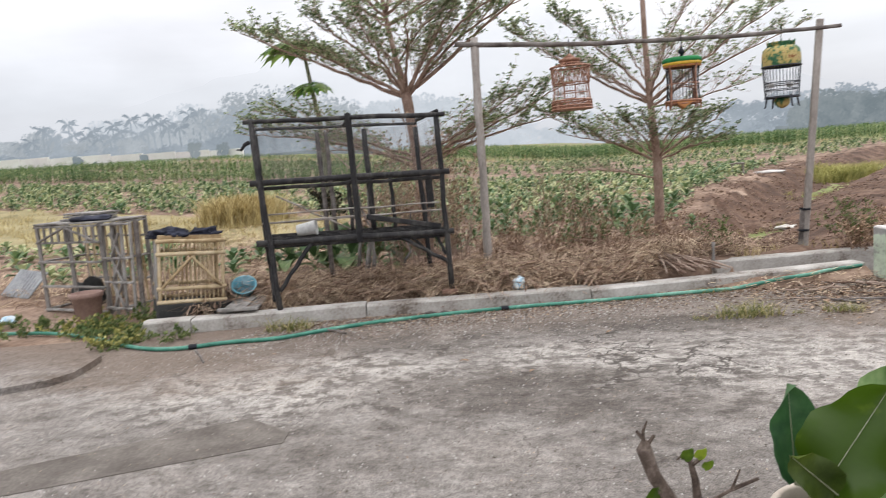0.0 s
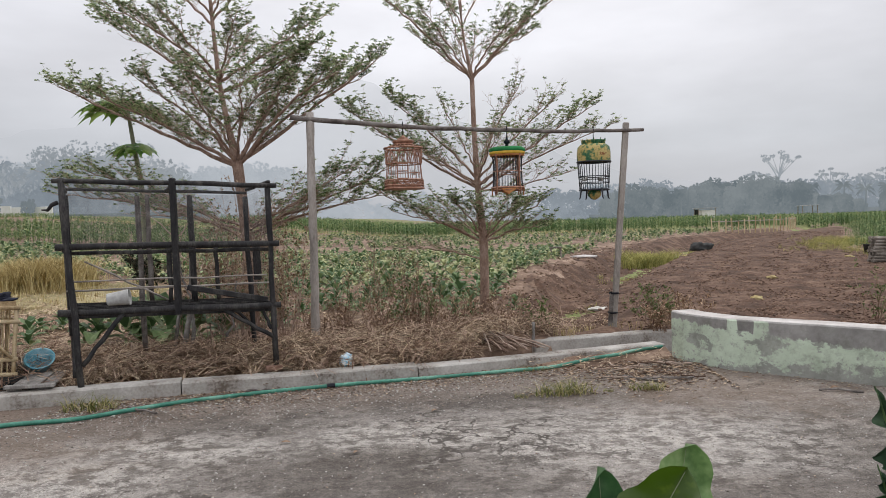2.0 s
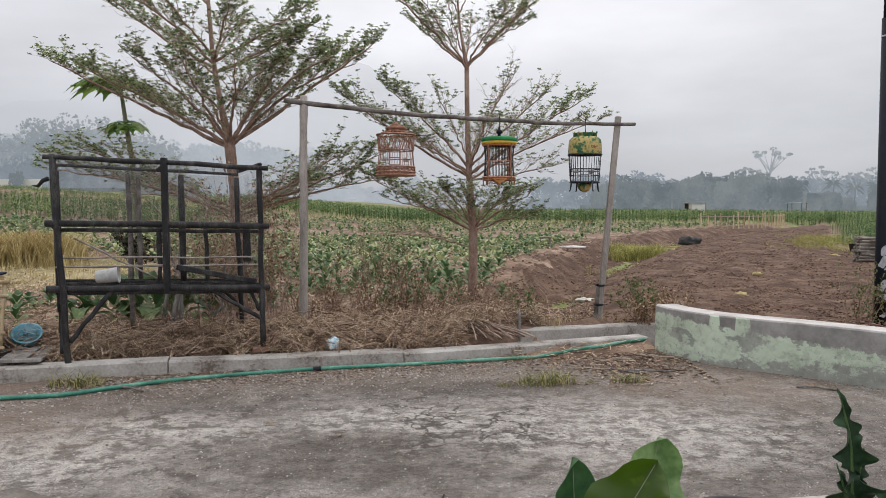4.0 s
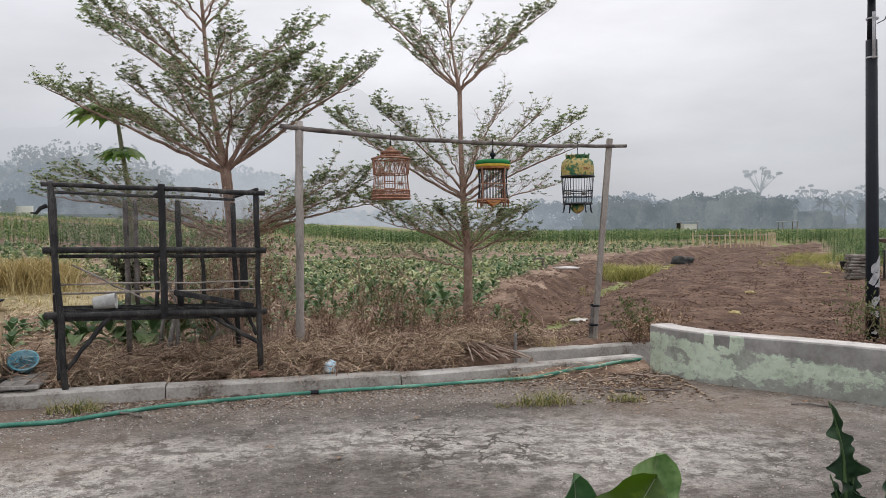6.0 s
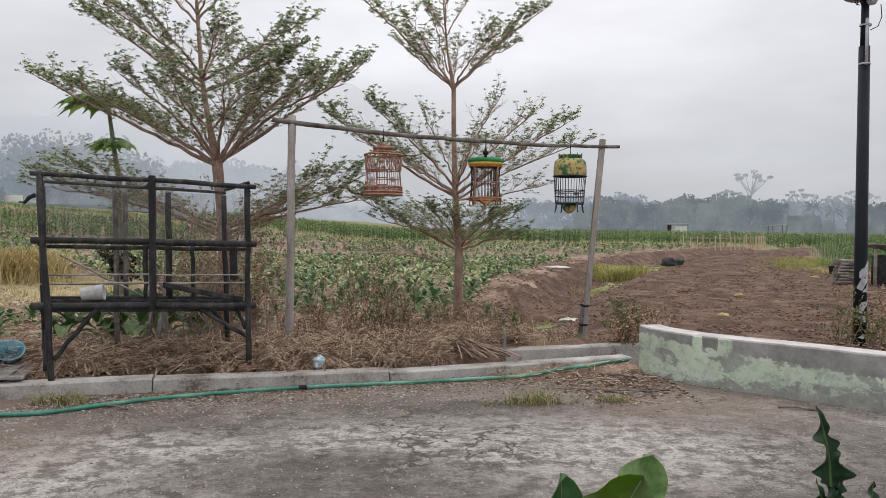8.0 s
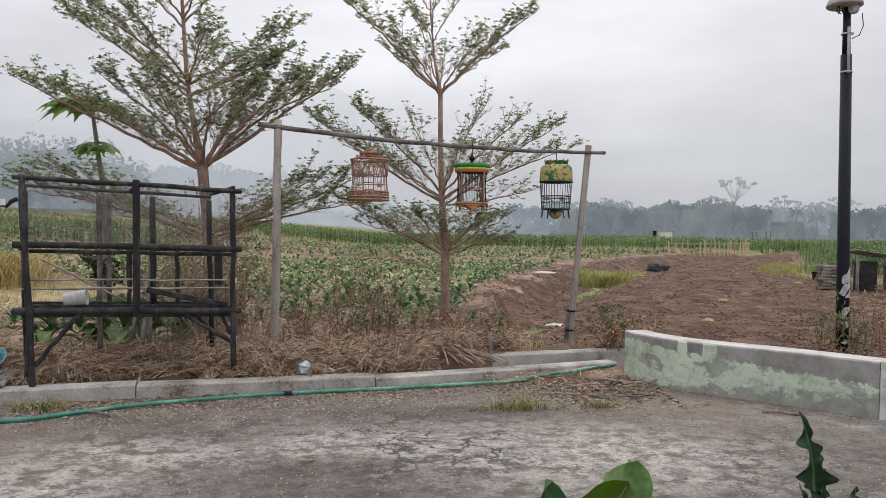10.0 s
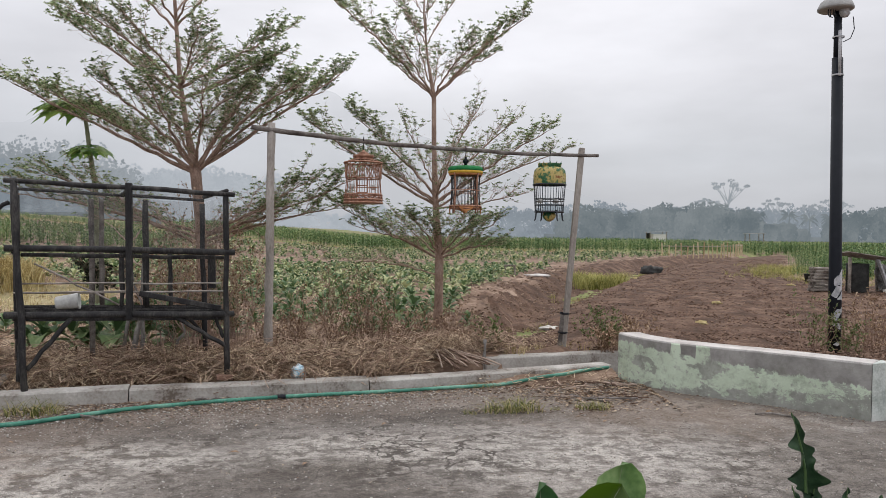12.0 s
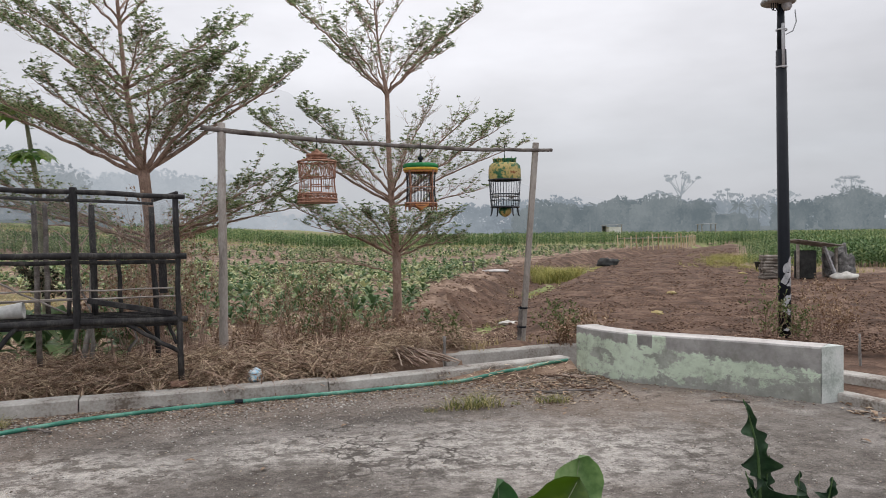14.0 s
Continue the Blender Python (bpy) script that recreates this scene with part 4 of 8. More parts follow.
def cage_green(x):
    """Cage with a green and yellow padded lid and orange carved foot."""
    p = pole_at(x)
    t = thing("bird_cage", (p.x, p.y, p.z - 0.752), "bird cage with green and yellow lid and orange carved base", "bird cage", "hanging bird cages")
    prof = [(0.178, 0.06), (0.168, 0.20), (0.165, 0.32), (0.172, 0.42), (0.185, 0.47)]
    bars(t, prof, 30, 0.0035, DARK_WIRE)
    for k in range(4):
        a = radians(45 + 90 * k)
        g = Geo()
        c, s = math.cos(a), math.sin(a)
        g.tube([(0.195 * c, 0.195 * s, 0.0), (0.19 * c, 0.19 * s, 0.06), (0.176 * c, 0.176 * s, 0.22), (0.178 * c, 0.178 * s, 0.38), (0.195 * c, 0.195 * s, 0.475)], [0.006, 0.011, 0.009, 0.010, 0.012], 6)
        part("pillar", g, CAGE_BROWN, t, "turned brown corner pillar", True)
    for R, z, th in ((0.185, 0.085, 0.012), (0.186, 0.055, 0.009), (0.17, 0.27, 0.006)):
        ring(t, "hoop", R, z, th, CAGE_BROWN)
    g = Geo()
    g.lathe([(0.0, 0.06), (0.18, 0.06), (0.18, 0.09), (0.0, 0.09)], 28)
    part("floor_tray", g, ORANGE_WOOD, t)
    for a in (-90, 0, 90, 180):
        g = Geo()
        c, s = math.cos(radians(a)), math.sin(radians(a))
        tx, ty = -s, c
        shape = [(-0.09, 0.075), (0.09, 0.075), (0.05, 0.035), (0.02, 0.025), (0.0, -0.005), (-0.02, 0.025), (-0.05, 0.035)]
        vs = [(0.188 * c + u * tx, 0.188 * s + u * ty, z) for u, z in shape] + [(0.176 * c + u * tx, 0.176 * s + u * ty, z) for u, z in shape]
        n = len(shape)
        g.add(vs, [tuple(range(n)), tuple(range(2 * n - 1, n - 1, -1))] + [(i, i + n, (i + 1) % n + n, (i + 1) % n) for i in range(n)])
        part("carved_apron", g, ORANGE_WOOD, t, "carved orange apron")
    g = Geo()
    g.lathe([(0.20, 0.468), (0.208, 0.475), (0.206, 0.497), (0.198, 0.502)], 36)
    part("lid_trim", g, YELLOW_PAINT, t, "yellow trim band", True)
    g = Geo()
    g.lathe([(0.188, 0.445), (0.196, 0.45), (0.196, 0.470), (0.188, 0.472)], 36, lobes=18, depth=0.02)
    part("carved_band", g, ORANGE_WOOD, t, "carved red-orange band", True)
    g = Geo()
    g.lathe([(0.202, 0.497), (0.212, 0.512), (0.206, 0.535), (0.18, 0.552), (0.09, 0.560), (0.0, 0.562)], 36)
    part("lid", g, GREEN_CLOTH, t, "padded green lid", True)
    g = Geo()
    g.lathe([(0.0, 0.555), (0.022, 0.56), (0.016, 0.585), (0.036, 0.605), (0.034, 0.63), (0.012, 0.645), (0.014, 0.665), (0.0, 0.675)], 18)
    part("finial", g, BLACK_METAL, t, "dark turned finial", True)
    perch_and_cups(t, 0.165, 0.24, CAGE_BROWN)
    hang(t, x, 0.66)


def cage_dome(x):
    """Tall dark wire cage with a painted dome, a crown and a round painted foot."""
    p = pole_at(x)
    t = thing("bird_cage", (p.x, p.y, p.z - 0.83), "dark wire bird cage with yellow and green painted dome", "bird cage", "hanging bird cages")
    prof = [(0.172, 0.12), (0.18, 0.24), (0.190, 0.40), (0.196, 0.455)]
    bars(t, prof, 34, 0.0032, DARK_WIRE)
    for R, z, th in ((0.174, 0.12, 0.010), (0.183, 0.28, 0.006), (0.198, 0.455, 0.011), (0.18, 0.205, 0.005)):
        ring(t, "hoop", R, z, th, DARK_WIRE)
    g = Geo()
    g.lathe([(0.196, 0.445), (0.200, 0.49), (0.199, 0.57), (0.188, 0.632), (0.158, 0.662), (0.11, 0.674), (0.0, 0.678)], 36)
    part("dome", g, LID_PATTERN, t, "yellow dome with green painted flowers", True)
    g = Geo()
    g.lathe([(0.125, 0.655), (0.128, 0.70), (0.136, 0.712), (0.128, 0.716), (0.118, 0.70), (0.112, 0.66)], 30, lobes=10, depth=0.03)
    part("crown_band", g, LID_PATTERN, t, "dark green and gold crown", True)
    for k in range(11):
        a = 2 * math.pi * k / 11
        g = Geo()
        c, s = math.cos(a), math.sin(a)
        g.tube([(0.125 * c, 0.125 * s, 0.655), (0.135 * c, 0.135 * s, 0.70), (0.15 * c, 0.15 * s, 0.735)], [0.015, 0.010, 0.002], 5)
        part("crown_point", g, LID_PATTERN, t, smooth=True)
    g = Geo()
    g.lathe([(0.0, 0.12), (0.17, 0.12), (0.17, 0.132), (0.0, 0.132)], 28)
    part("floor_tray", g, DARK_WIRE, t)
    g = Geo()
    g.lathe([(0.0, 0.0), (0.02, 0.004), (0.05, 0.02), (0.078, 0.05), (0.084, 0.085), (0.07, 0.115), (0.04, 0.125)], 20)
    part("foot_bowl", g, LID_PATTERN, t, "round yellow and green painted foot", True)
    for k in range(4):
        a = radians(20 + 90 * k)
        c, s = math.cos(a), math.sin(a)
        g = Geo()
        g.tube([(0.175 * c, 0.175 * s, 0.14), (0.185 * c, 0.185 * s, 0.08), (0.192 * c, 0.192 * s, 0.03), (0.206 * c, 0.206 * s, 0.01)], [0.012, 0.010, 0.009, 0.006], 6)
        part("leg", g, DARK_WIRE, t, smooth=True)
    perch_and_cups(t, 0.178, 0.25, BEAM_WOOD)
    hang(t, x, 0.67)


cage_round(-0.595)
cage_green(0.587)
cage_dome(1.645)

# ---- street lamp ----
t = thing("street_lamp", (5.62, 9.6, -0.05), "black steel lamp post with white daubs near its foot", "street lamp")
g = Geo()
g.tube([(0, 0, 0), (-0.01, 0, 1.0), (-0.05, 0, 3.95)], [0.085, 0.08, 0.068], 16)
part("pole", g, BLACK_METAL, t, smooth=True)
g = Geo()
g.tube([(-0.05, 0, 3.93), (-0.055, 0, 4.57)], [0.052, 0.046], 14)
part("pole_top", g, BLACK_METAL, t, smooth=True)
g = Geo()
g.tube([(-0.055, -0.065, 3.70), (-0.058, -0.06, 4.30)], 0.02, 8)
part("conduit", g, WHITE_PAINT, t, "pale plastic conduit", True)
STEEL_GREY = material("grey_lamp_shade", [(0.26, 0.26, 0.26), (0.42, 0.42, 0.41)], 0.5, 8, 50, 0.1)
g = Geo()
g.lathe([(0.0, 4.565), (0.07, 4.565), (0.20, 4.572), (0.222, 4.585), (0.222, 4.605), (0.19, 4.68), (0.11, 4.74), (0, 4.76)], 28, (-0.09, 0, 0))
part("lamp_head", g, STEEL_GREY, t, "grey lamp head", True)
g = Geo()
g.tube([(-0.01, -0.05, 4.15), (0.09, -0.05, 4.2), (0.15, -0.03, 4.33), (0.15, 0, 4.50)], 0.006, 6)
part("cable", g, BLACK_METAL, t, smooth=True)
g = Geo()
g.lathe([(0.0, 4.47), (0.045, 4.48), (0.07, 4.52), (0.066, 4.57)], 18, (0.0, -0.05, 0))
part("lamp_bowl", g, WHITE_PAINT, t, "pale lamp bowl", True)
for k in range(4):
    g = Geo()
    g.tube([(-0.22 + 0.03 * k, -0.06, 4.58), (-0.23 + 0.035 * k, -0.07, 4.50 - 0.03 * (k % 2)), (-0.20 + 0.03 * k, -0.07, 4.46)], 0.007, 5)
    part("loose_wire", g, BLACK_METAL, t, smooth=True)
for z in (3.72, 4.22):
    g = Geo()
    g.lathe([(0.073, z - 0.01), (0.076, z), (0.073, z + 0.01)], 16, (-0.05, -0.012, 0))
    part("strap", g, WHITE_PAINT, t)
# worn white daubs winding round the foot
for z0, h, a0, a1, slope in ((1.02, 0.20, -130, -10, 0.10), (0.86, 0.13, -150, -40, 0.12), (0.80, 0.09, -100, 10, 0.10), (0.56, 0.12, -150, -30, 0.14), (0.40, 0.07, -140, -50, -0.05), (0.16, 0.05, -130, -60, 0.03)):
    g = Geo()
    vs, n = [], 14
    for k in range(n + 1):
        f = k / n
        a = radians(a0 + (a1 - a0) * f)
        half = 0.5 * h * (0.25 + 0.75 * math.sin(math.pi * f)) * (1 + 0.3 * math.sin(9 * f + z0 * 20))
        for w in (-half, half):
            z = z0 + slope * (f - 0.5) + w
            R = 0.0865 - 0.004 * z
            vs.append((R * math.cos(a) - 0.01 * z, R * math.sin(a), z))
    g.add(vs, [(2 * k, 2 * k + 2, 2 * k + 3, 2 * k + 1) for k in range(n)])
    part("painted_daub", g, WHITE_PAINT, t, "worn white paint daub", True)

# ---- hose ----
HOSE = [(-8.0, 5.95), (-6.3, 6.02), (-5.6, 5.98), (-5.0, 5.80), (-4.54, 5.56), (-4.1, 5.38), (-3.75, 5.38), (-3.41, 5.55), (-3.0, 5.66), (-2.69, 5.90), (-2.31, 6.15), (-1.67, 6.45), (-0.95, 6.68), (0.09, 6.96), (0.7, 7.15), (1.23, 7.34), (1.55, 7.5), (1.75, 7.68), (2.0, 7.84), (2.12, 7.9)]


def glide(poly, n):
    """A smooth line through plan points."""
    out = []
    for i in range(len(poly) - 1):
        p = [Vector(poly[max(0, min(len(poly) - 1, i + k))]) for k in (-1, 0, 1, 2)]
        for j in range(n):
            s = j / n
            out.append(0.5 * ((2 * p[1]) + (p[2] - p[0]) * s + (2 * p[0] - 5 * p[1] + 4 * p[2] - p[3]) * s * s + (3 * p[1] - p[0] - 3 * p[2] + p[3]) * s ** 3))
    return out + [Vector(poly[-1])]


t = thing("garden_hose", (-3.0, 5.66, 0), "long green rubber garden hose lying along the kerb", "hose")
g = Geo()
g.tube([(p.x + 3.0, p.y - 5.66, 0.019 + 0.05 * float(smooth(0.8, 1.4, p.x)) + 0.008 * max(0, noise.noise((p.x * 1.5, 0, 0)))) for p in glide(HOSE, 6)], 0.0185, 8)
part("tube", g, HOSE_GREEN, t, smooth=True)
for x, y, rz in ((-1.18, 6.605, 18), (-3.66, 5.41, 30)):
    g = Geo()
    g.tube([(-0.035, 0, 0), (0.035, 0, 0)], 0.024, 8)
    c = part("joint_tape", g, BLACK_METAL, t, "black tape round a joint")
    c.matrix_basis = pose(x + 3.0, y - 5.66, 0.022, 0, 0, rz)

# ---- trees ----
def leaf_cloud(leaves, mat, name):
    """Small folded leaves, each two triangles, from rows of (place, direction, length, width, roll)."""
    vs, fs = [], []
    for c, d, ln, wd, nrm in leaves:
        s = d.cross(nrm)
        if s.length < 1e-5:
            continue
        s.normalize()
        u = s.cross(d).normalized()
        k = len(vs)
        vs += [tuple(c), tuple(c + d * ln * 0.55 + s * wd + u * wd * 0.35), tuple(c + d * ln), tuple(c + d * ln * 0.55 - s * wd + u * wd * 0.35)]
        fs += [(k, k + 1, k + 2), (k, k + 2, k + 3)]
    me = bpy.data.meshes.new(name)
    me.from_pydata(vs, [], fs)
    me.materials.append(mat)
    return me


def rv(r_, a=1.0):
    return Vector((r_.uniform(-a, a), r_.uniform(-a, a), r_.uniform(-a, a)))


def tiered_tree(name, at, trunk, limbs, label, seed, leaf_len=0.040):
    """A slim tree whose limbs leave the trunk in whorls and carry flat sprays with rosettes of small leaves.
    limbs: (height on the trunk, way to the tip, radius at the trunk, share of leaves)."""
    r_ = random.Random(seed)
    t = thing(name, at, label, "tree", "trees behind the kerb")
    g = Geo()
    g.tube([p for p, _ in trunk], [q for _, q in trunk], 12)
    part("trunk", g, BARK, t, smooth=True)
    twigs, leaves = Geo(), []

    def trunk_at(z):
        for (a, ra), (b, rb) in zip(trunk, trunk[1:]):
            if a[2] <= z <= b[2]:
                return Vector(a).lerp(Vector(b), (z - a[2]) / (b[2] - a[2]))
        return Vector(trunk[-1][0])

    def rosette(c):
        a0 = r_.uniform(0, 6.3)
        m = r_.randint(5, 8)
        for k in range(m):
            a = a0 + 6.283 * k / m + r_.uniform(-0.3, 0.3)
            d = Vector((math.cos(a), math.sin(a), r_.uniform(-0.1, 0.9))).normalized()
            leaves.append((c + d * 0.004, d, leaf_len * r_.uniform(0.6, 1.2), leaf_len * r_.uniform(0.22, 0.34), Vector((0, 0, 1)) + rv(r_, 0.5)))

    def spray(p, d, ln, lush, depth=0):
        """A zigzag side branch that forks and bears short shoots ending in rosettes."""
        n = 6
        side = d.cross(Vector((0, 0, 1))).normalized()
        bend = rv(r_, 0.25)
        pts, q = [p], p
        for i in range(n):
            q = q + (d + bend * i / n + side * (0.22 if i % 2 else -0.22) + rv(r_, 0.22) + Vector((0, 0, 0.06))).normalized() * ln / n
            pts.append(q)
        r0 = 0.0042 if depth == 0 else 0.0024
        twigs.tube(pts, [r0 * (1 - 0.8 * i / n) + 0.0011 for i in range(n + 1)], 4, False)
        if depth == 0 and ln > 0.28:
            for i, hand in ((2, 1), (4, -1)):
                fd = (d + side * hand * r_.uniform(0.4, 1.0) + Vector((0, 0, r_.uniform(-0.1, 0.5))) + rv(r_, 0.25)).normalized()
                spray(pts[i], fd, ln * r_.uniform(0.4, 0.65), lush, 1)
        for i in range(2 if depth == 0 else 1, n + 1):
            for hand in (1, -1):
                if r_.random() < 0.48:
                    continue
                td = (d * 0.6 + side * hand * r_.uniform(0.2, 1.0) + Vector((0, 0, r_.uniform(-0.1, 0.8))) + rv(r_, 0.35)).normalized()
                e = pts[i] + td * r_.uniform(0.05, 0.15)
                twigs.tube([pts[i], e], [0.0018, 0.0009], 3, False)
                if r_.random() < lush:
                    rosette(e)
            if r_.random() < lush:
                rosette(pts[i] + Vector((0, 0, 0.008)))

    for z, way, r0, lush in limbs:
        way = Vector(way) * 0.92
        out = Vector((way.x, way.y, 0))
        reach = way.length
        out.normalize()
        side = Vector((-out.y, out.x, 0))
        p = trunk_at(z)
        n = 14
        pts, sway, ph, bow = [], r_.uniform(-0.07, 0.07), r_.uniform(0, 6), r_.uniform(-0.10, 0.03) * reach
        for i in range(n + 1):
            s = i / n
            pts.append(p + way * s + side * (sway * reach * math.sin(3 * s + ph) * s) - Vector((0, 0, bow * math.sin(math.pi * s))) + rv(r_, 0.016) * (i > 0))
        g = Geo()
        g.tube(pts, [0.68 * r0 * (1 - 0.9 * i / n) ** 0.9 + 0.003 for i in range(n + 1)], 7, False)
        part("limb", g, BARK, t, smooth=True)
        m = int(4 + 7 * reach)
        flow = way.normalized()
        for k in range(m):
            s = 0.12 + 0.86 * (k + r_.random()) / m
            i = min(n - 1, int(s * n))
            q = pts[i].lerp(pts[i + 1], min(1.0, s * n - i))
            hand = 1 if k % 2 else -1
            d = (flow * r_.uniform(0.6, 1.0) + side * hand * r_.uniform(0.1, 0.8) + Vector((0, 0, r_.uniform(-0.12, 0.62)))).normalized()
            ln = (0.16 + 0.40 * math.sin(math.pi * (0.12 + 0.80 * s))) * (0.42 + 0.28 * reach) * r_.uniform(0.6, 1.2)
            spray(q, d, ln, lush * min(1.0, 0.10 + 1.0 * s))
        spray(pts[-1], flow, 0.16, lush)
    part("twig_mass", twigs, TWIG, t, "bare reddish twigs")
    part("crown", leaf_cloud(leaves, LEAF, "crown"), LEAF, t, "small olive-green leaves")
    return t


# the broad tree behind the rack
tiered_tree("spreading_tree", (-2.58, 9.0, 0.0),
    [((0.05, 0, -0.1), 0.085), ((0.02, 0, 0.9), 0.072), ((-0.03, 0, 1.7), 0.062), ((-0.08, 0, 2.2), 0.066), ((-0.18, 0, 2.7), 0.034), ((-0.27, 0, 3.25), 0.028), ((-0.34, 0, 4.25), 0.020), ((-0.40, 0, 5.7), 0.008)],
    [(1.42, (1.95, 0.1, 0.78), 0.024, 0.75), (1.45, (1.50, -0.5, 0.72), 0.022, 0.7), (1.35, (1.85, 0.4, 0.50), 0.022, 0.7), (1.38, (1.15, -0.7, 0.42), 0.02, 0.55), (1.3, (0.75, 0.9, 0.5), 0.02, 0.5),
     (1.45, (-2.25, 0.2, 0.85), 0.024, 0.8), (1.40, (-2.3, -0.3, 0.55), 0.022, 0.75), (1.35, (-1.7, 0.5, 0.5), 0.02, 0.65), (1.3, (-1.1, -0.6, 0.35), 0.018, 0.4),
     (2.20, (-2.36, 0.15, 1.12), 0.036, 1.0), (2.22, (-1.62, -0.5, 0.88), 0.03, 0.9), (2.2, (-1.5, 0.8, 0.80), 0.028, 0.85), (2.25, (-0.95, -0.7, 0.98), 0.028, 0.85), (2.25, (-0.60, 0.5, 1.05), 0.026, 0.7),
     (2.20, (1.86, 0.1, 1.34), 0.040, 1.0), (2.20, (1.48, -0.6, 1.02), 0.032, 0.9), (2.2, (1.55, 0.7, 1.20), 0.032, 0.9), (2.22, (0.95, -0.4, 1.28), 0.03, 0.85), (2.22, (0.58, 0.6, 1.15), 0.028, 0.7), (2.22, (0.40, -1.1, 0.85), 0.026, 0.75), (2.22, (-0.2, -1.2, 0.9), 0.026, 0.7), (2.25, (0.2, 1.2, 1.0), 0.026, 0.6),
     (2.62, (0.75, -0.3, 0.55), 0.018, 0.5), (2.65, (-0.55, -0.4, 0.5), 0.016, 0.5),
     (3.15, (-1.62, 0.1, 1.08), 0.026, 1.0), (3.2, (-1.2, -0.5, 0.88), 0.024, 0.9), (3.05, (-0.75, 0.6, 0.55), 0.02, 0.6), (3.22, (1.35, 0.1, 0.82), 0.026, 0.95), (3.08, (1.28, -0.4, 0.52), 0.024, 0.9), (3.1, (0.95, 0.6, 0.62), 0.022, 0.8), (3.25, (0.50, -0.8, 0.55), 0.02, 0.8), (3.28, (-0.3, -0.9, 0.6), 0.02, 0.8), (3.25, (0.1, 1.0, 0.7), 0.02, 0.6),
     (3.95, (0.80, 0.1, 0.70), 0.018, 0.95), (3.9, (-1.0, 0.0, 0.85), 0.02, 0.95), (4.0, (0.45, -0.6, 0.5), 0.016, 0.9), (4.0, (-0.5, -0.6, 0.55), 0.016, 0.9), (4.1, (0.1, 0.8, 0.6), 0.016, 0.8),
     (4.75, (0.7, 0, 0.7), 0.014, 0.9), (4.75, (-0.75, 0.1, 0.7), 0.014, 0.9), (4.8, (0.0, -0.7, 0.5), 0.012, 0.9), (4.9, (0.1, 0.7, 0.5), 0.012, 0.9)],
    "broad tiered tree with small dark green leaves and reddish bare twigs", 11)

# the slim tree behind the cages
tiered_tree("slim_tree", (0.33, 10.0, 0.05),
    [((-0.02, 0, -0.1), 0.075), ((0.0, 0, 0.6), 0.062), ((0.0, 0, 1.12), 0.06), ((-0.06, 0, 1.88), 0.044), ((-0.09, 0, 2.6), 0.034), ((-0.10, 0, 3.30), 0.032), ((-0.19, 0, 3.8), 0.015), ((-0.25, 0, 4.4), 0.011), ((-0.24, 0, 5.1), 0.007)],
    [(1.12, (-1.5, 0.1, 0.78), 0.022, 0.8), (1.10, (-1.15, -0.6, 0.45), 0.02, 0.7), (0.86, (-1.25, 0.1, 0.20), 0.014, 0.25), (1.15, (-0.7, 0.7, 0.55), 0.018, 0.5), (1.14, (0.86, 0.1, 0.52), 0.022, 1.0), (1.10, (0.76, -0.5, 0.22), 0.02, 0.9), (1.14, (0.38, -0.7, 0.5), 0.018, 1.0), (1.16, (-0.38, -0.7, 0.5), 0.018, 1.0), (1.18, (0.45, 0.7, 0.55), 0.018, 0.6), (1.2, (-0.15, -0.45, 0.5), 0.015, 0.7),
     (1.84, (-1.92, 0.1, 1.26), 0.026, 0.95), (1.95, (-1.15, -0.2, 1.10), 0.024, 1.0), (1.9, (-1.45, 0.5, 0.8), 0.02, 0.4), (2.0, (-0.45, 0.4, 1.15), 0.016, 0.45), (1.86, (-0.95, -0.6, 0.45), 0.016, 0.35),
     (1.86, (1.66, 0.1, 1.12), 0.026, 0.85), (1.80, (1.85, 0.3, 0.85), 0.02, 0.4), (1.95, (1.12, -0.3, 1.10), 0.02, 0.3), (2.0, (0.68, 0.3, 1.35), 0.018, 0.3), (1.80, (1.25, -0.2, 0.20), 0.016, 0.3), (1.85, (0.7, -0.7, 0.5), 0.016, 0.3), (1.9, (0.2, 0.9, 0.8), 0.016, 0.3), (1.9, (0.25, -0.8, 0.6), 0.015, 0.35),
     (3.28, (-1.50, 0.1, 1.42), 0.027, 0.85), (3.30, (1.32, 0.1, 1.20), 0.027, 0.75), (3.28, (-0.62, -0.5, 0.85), 0.018, 0.7), (3.32, (0.55, -0.5, 0.65), 0.018, 0.6), (3.30, (0.95, 0.4, 0.75), 0.018, 0.6), (3.3, (-0.85, 0.5, 0.8), 0.018, 0.7), (3.35, (0.1, 0.7, 0.8), 0.014, 0.4), (3.34, (-0.3, 0.3, 1.1), 0.014, 0.5),
     (4.0, (-0.45, 0.0, 0.6), 0.010, 0.6), (4.0, (0.4, 0.1, 0.65), 0.010, 0.5), (4.1, (0.0, -0.4, 0.6), 0.009, 0.6), (4.4, (0.3, 0.2, 0.5), 0.008, 0.6), (4.4, (-0.3, 0.1, 0.5), 0.008, 0.6)],
    "slim tiered tree with sparse small green leaves", 23)


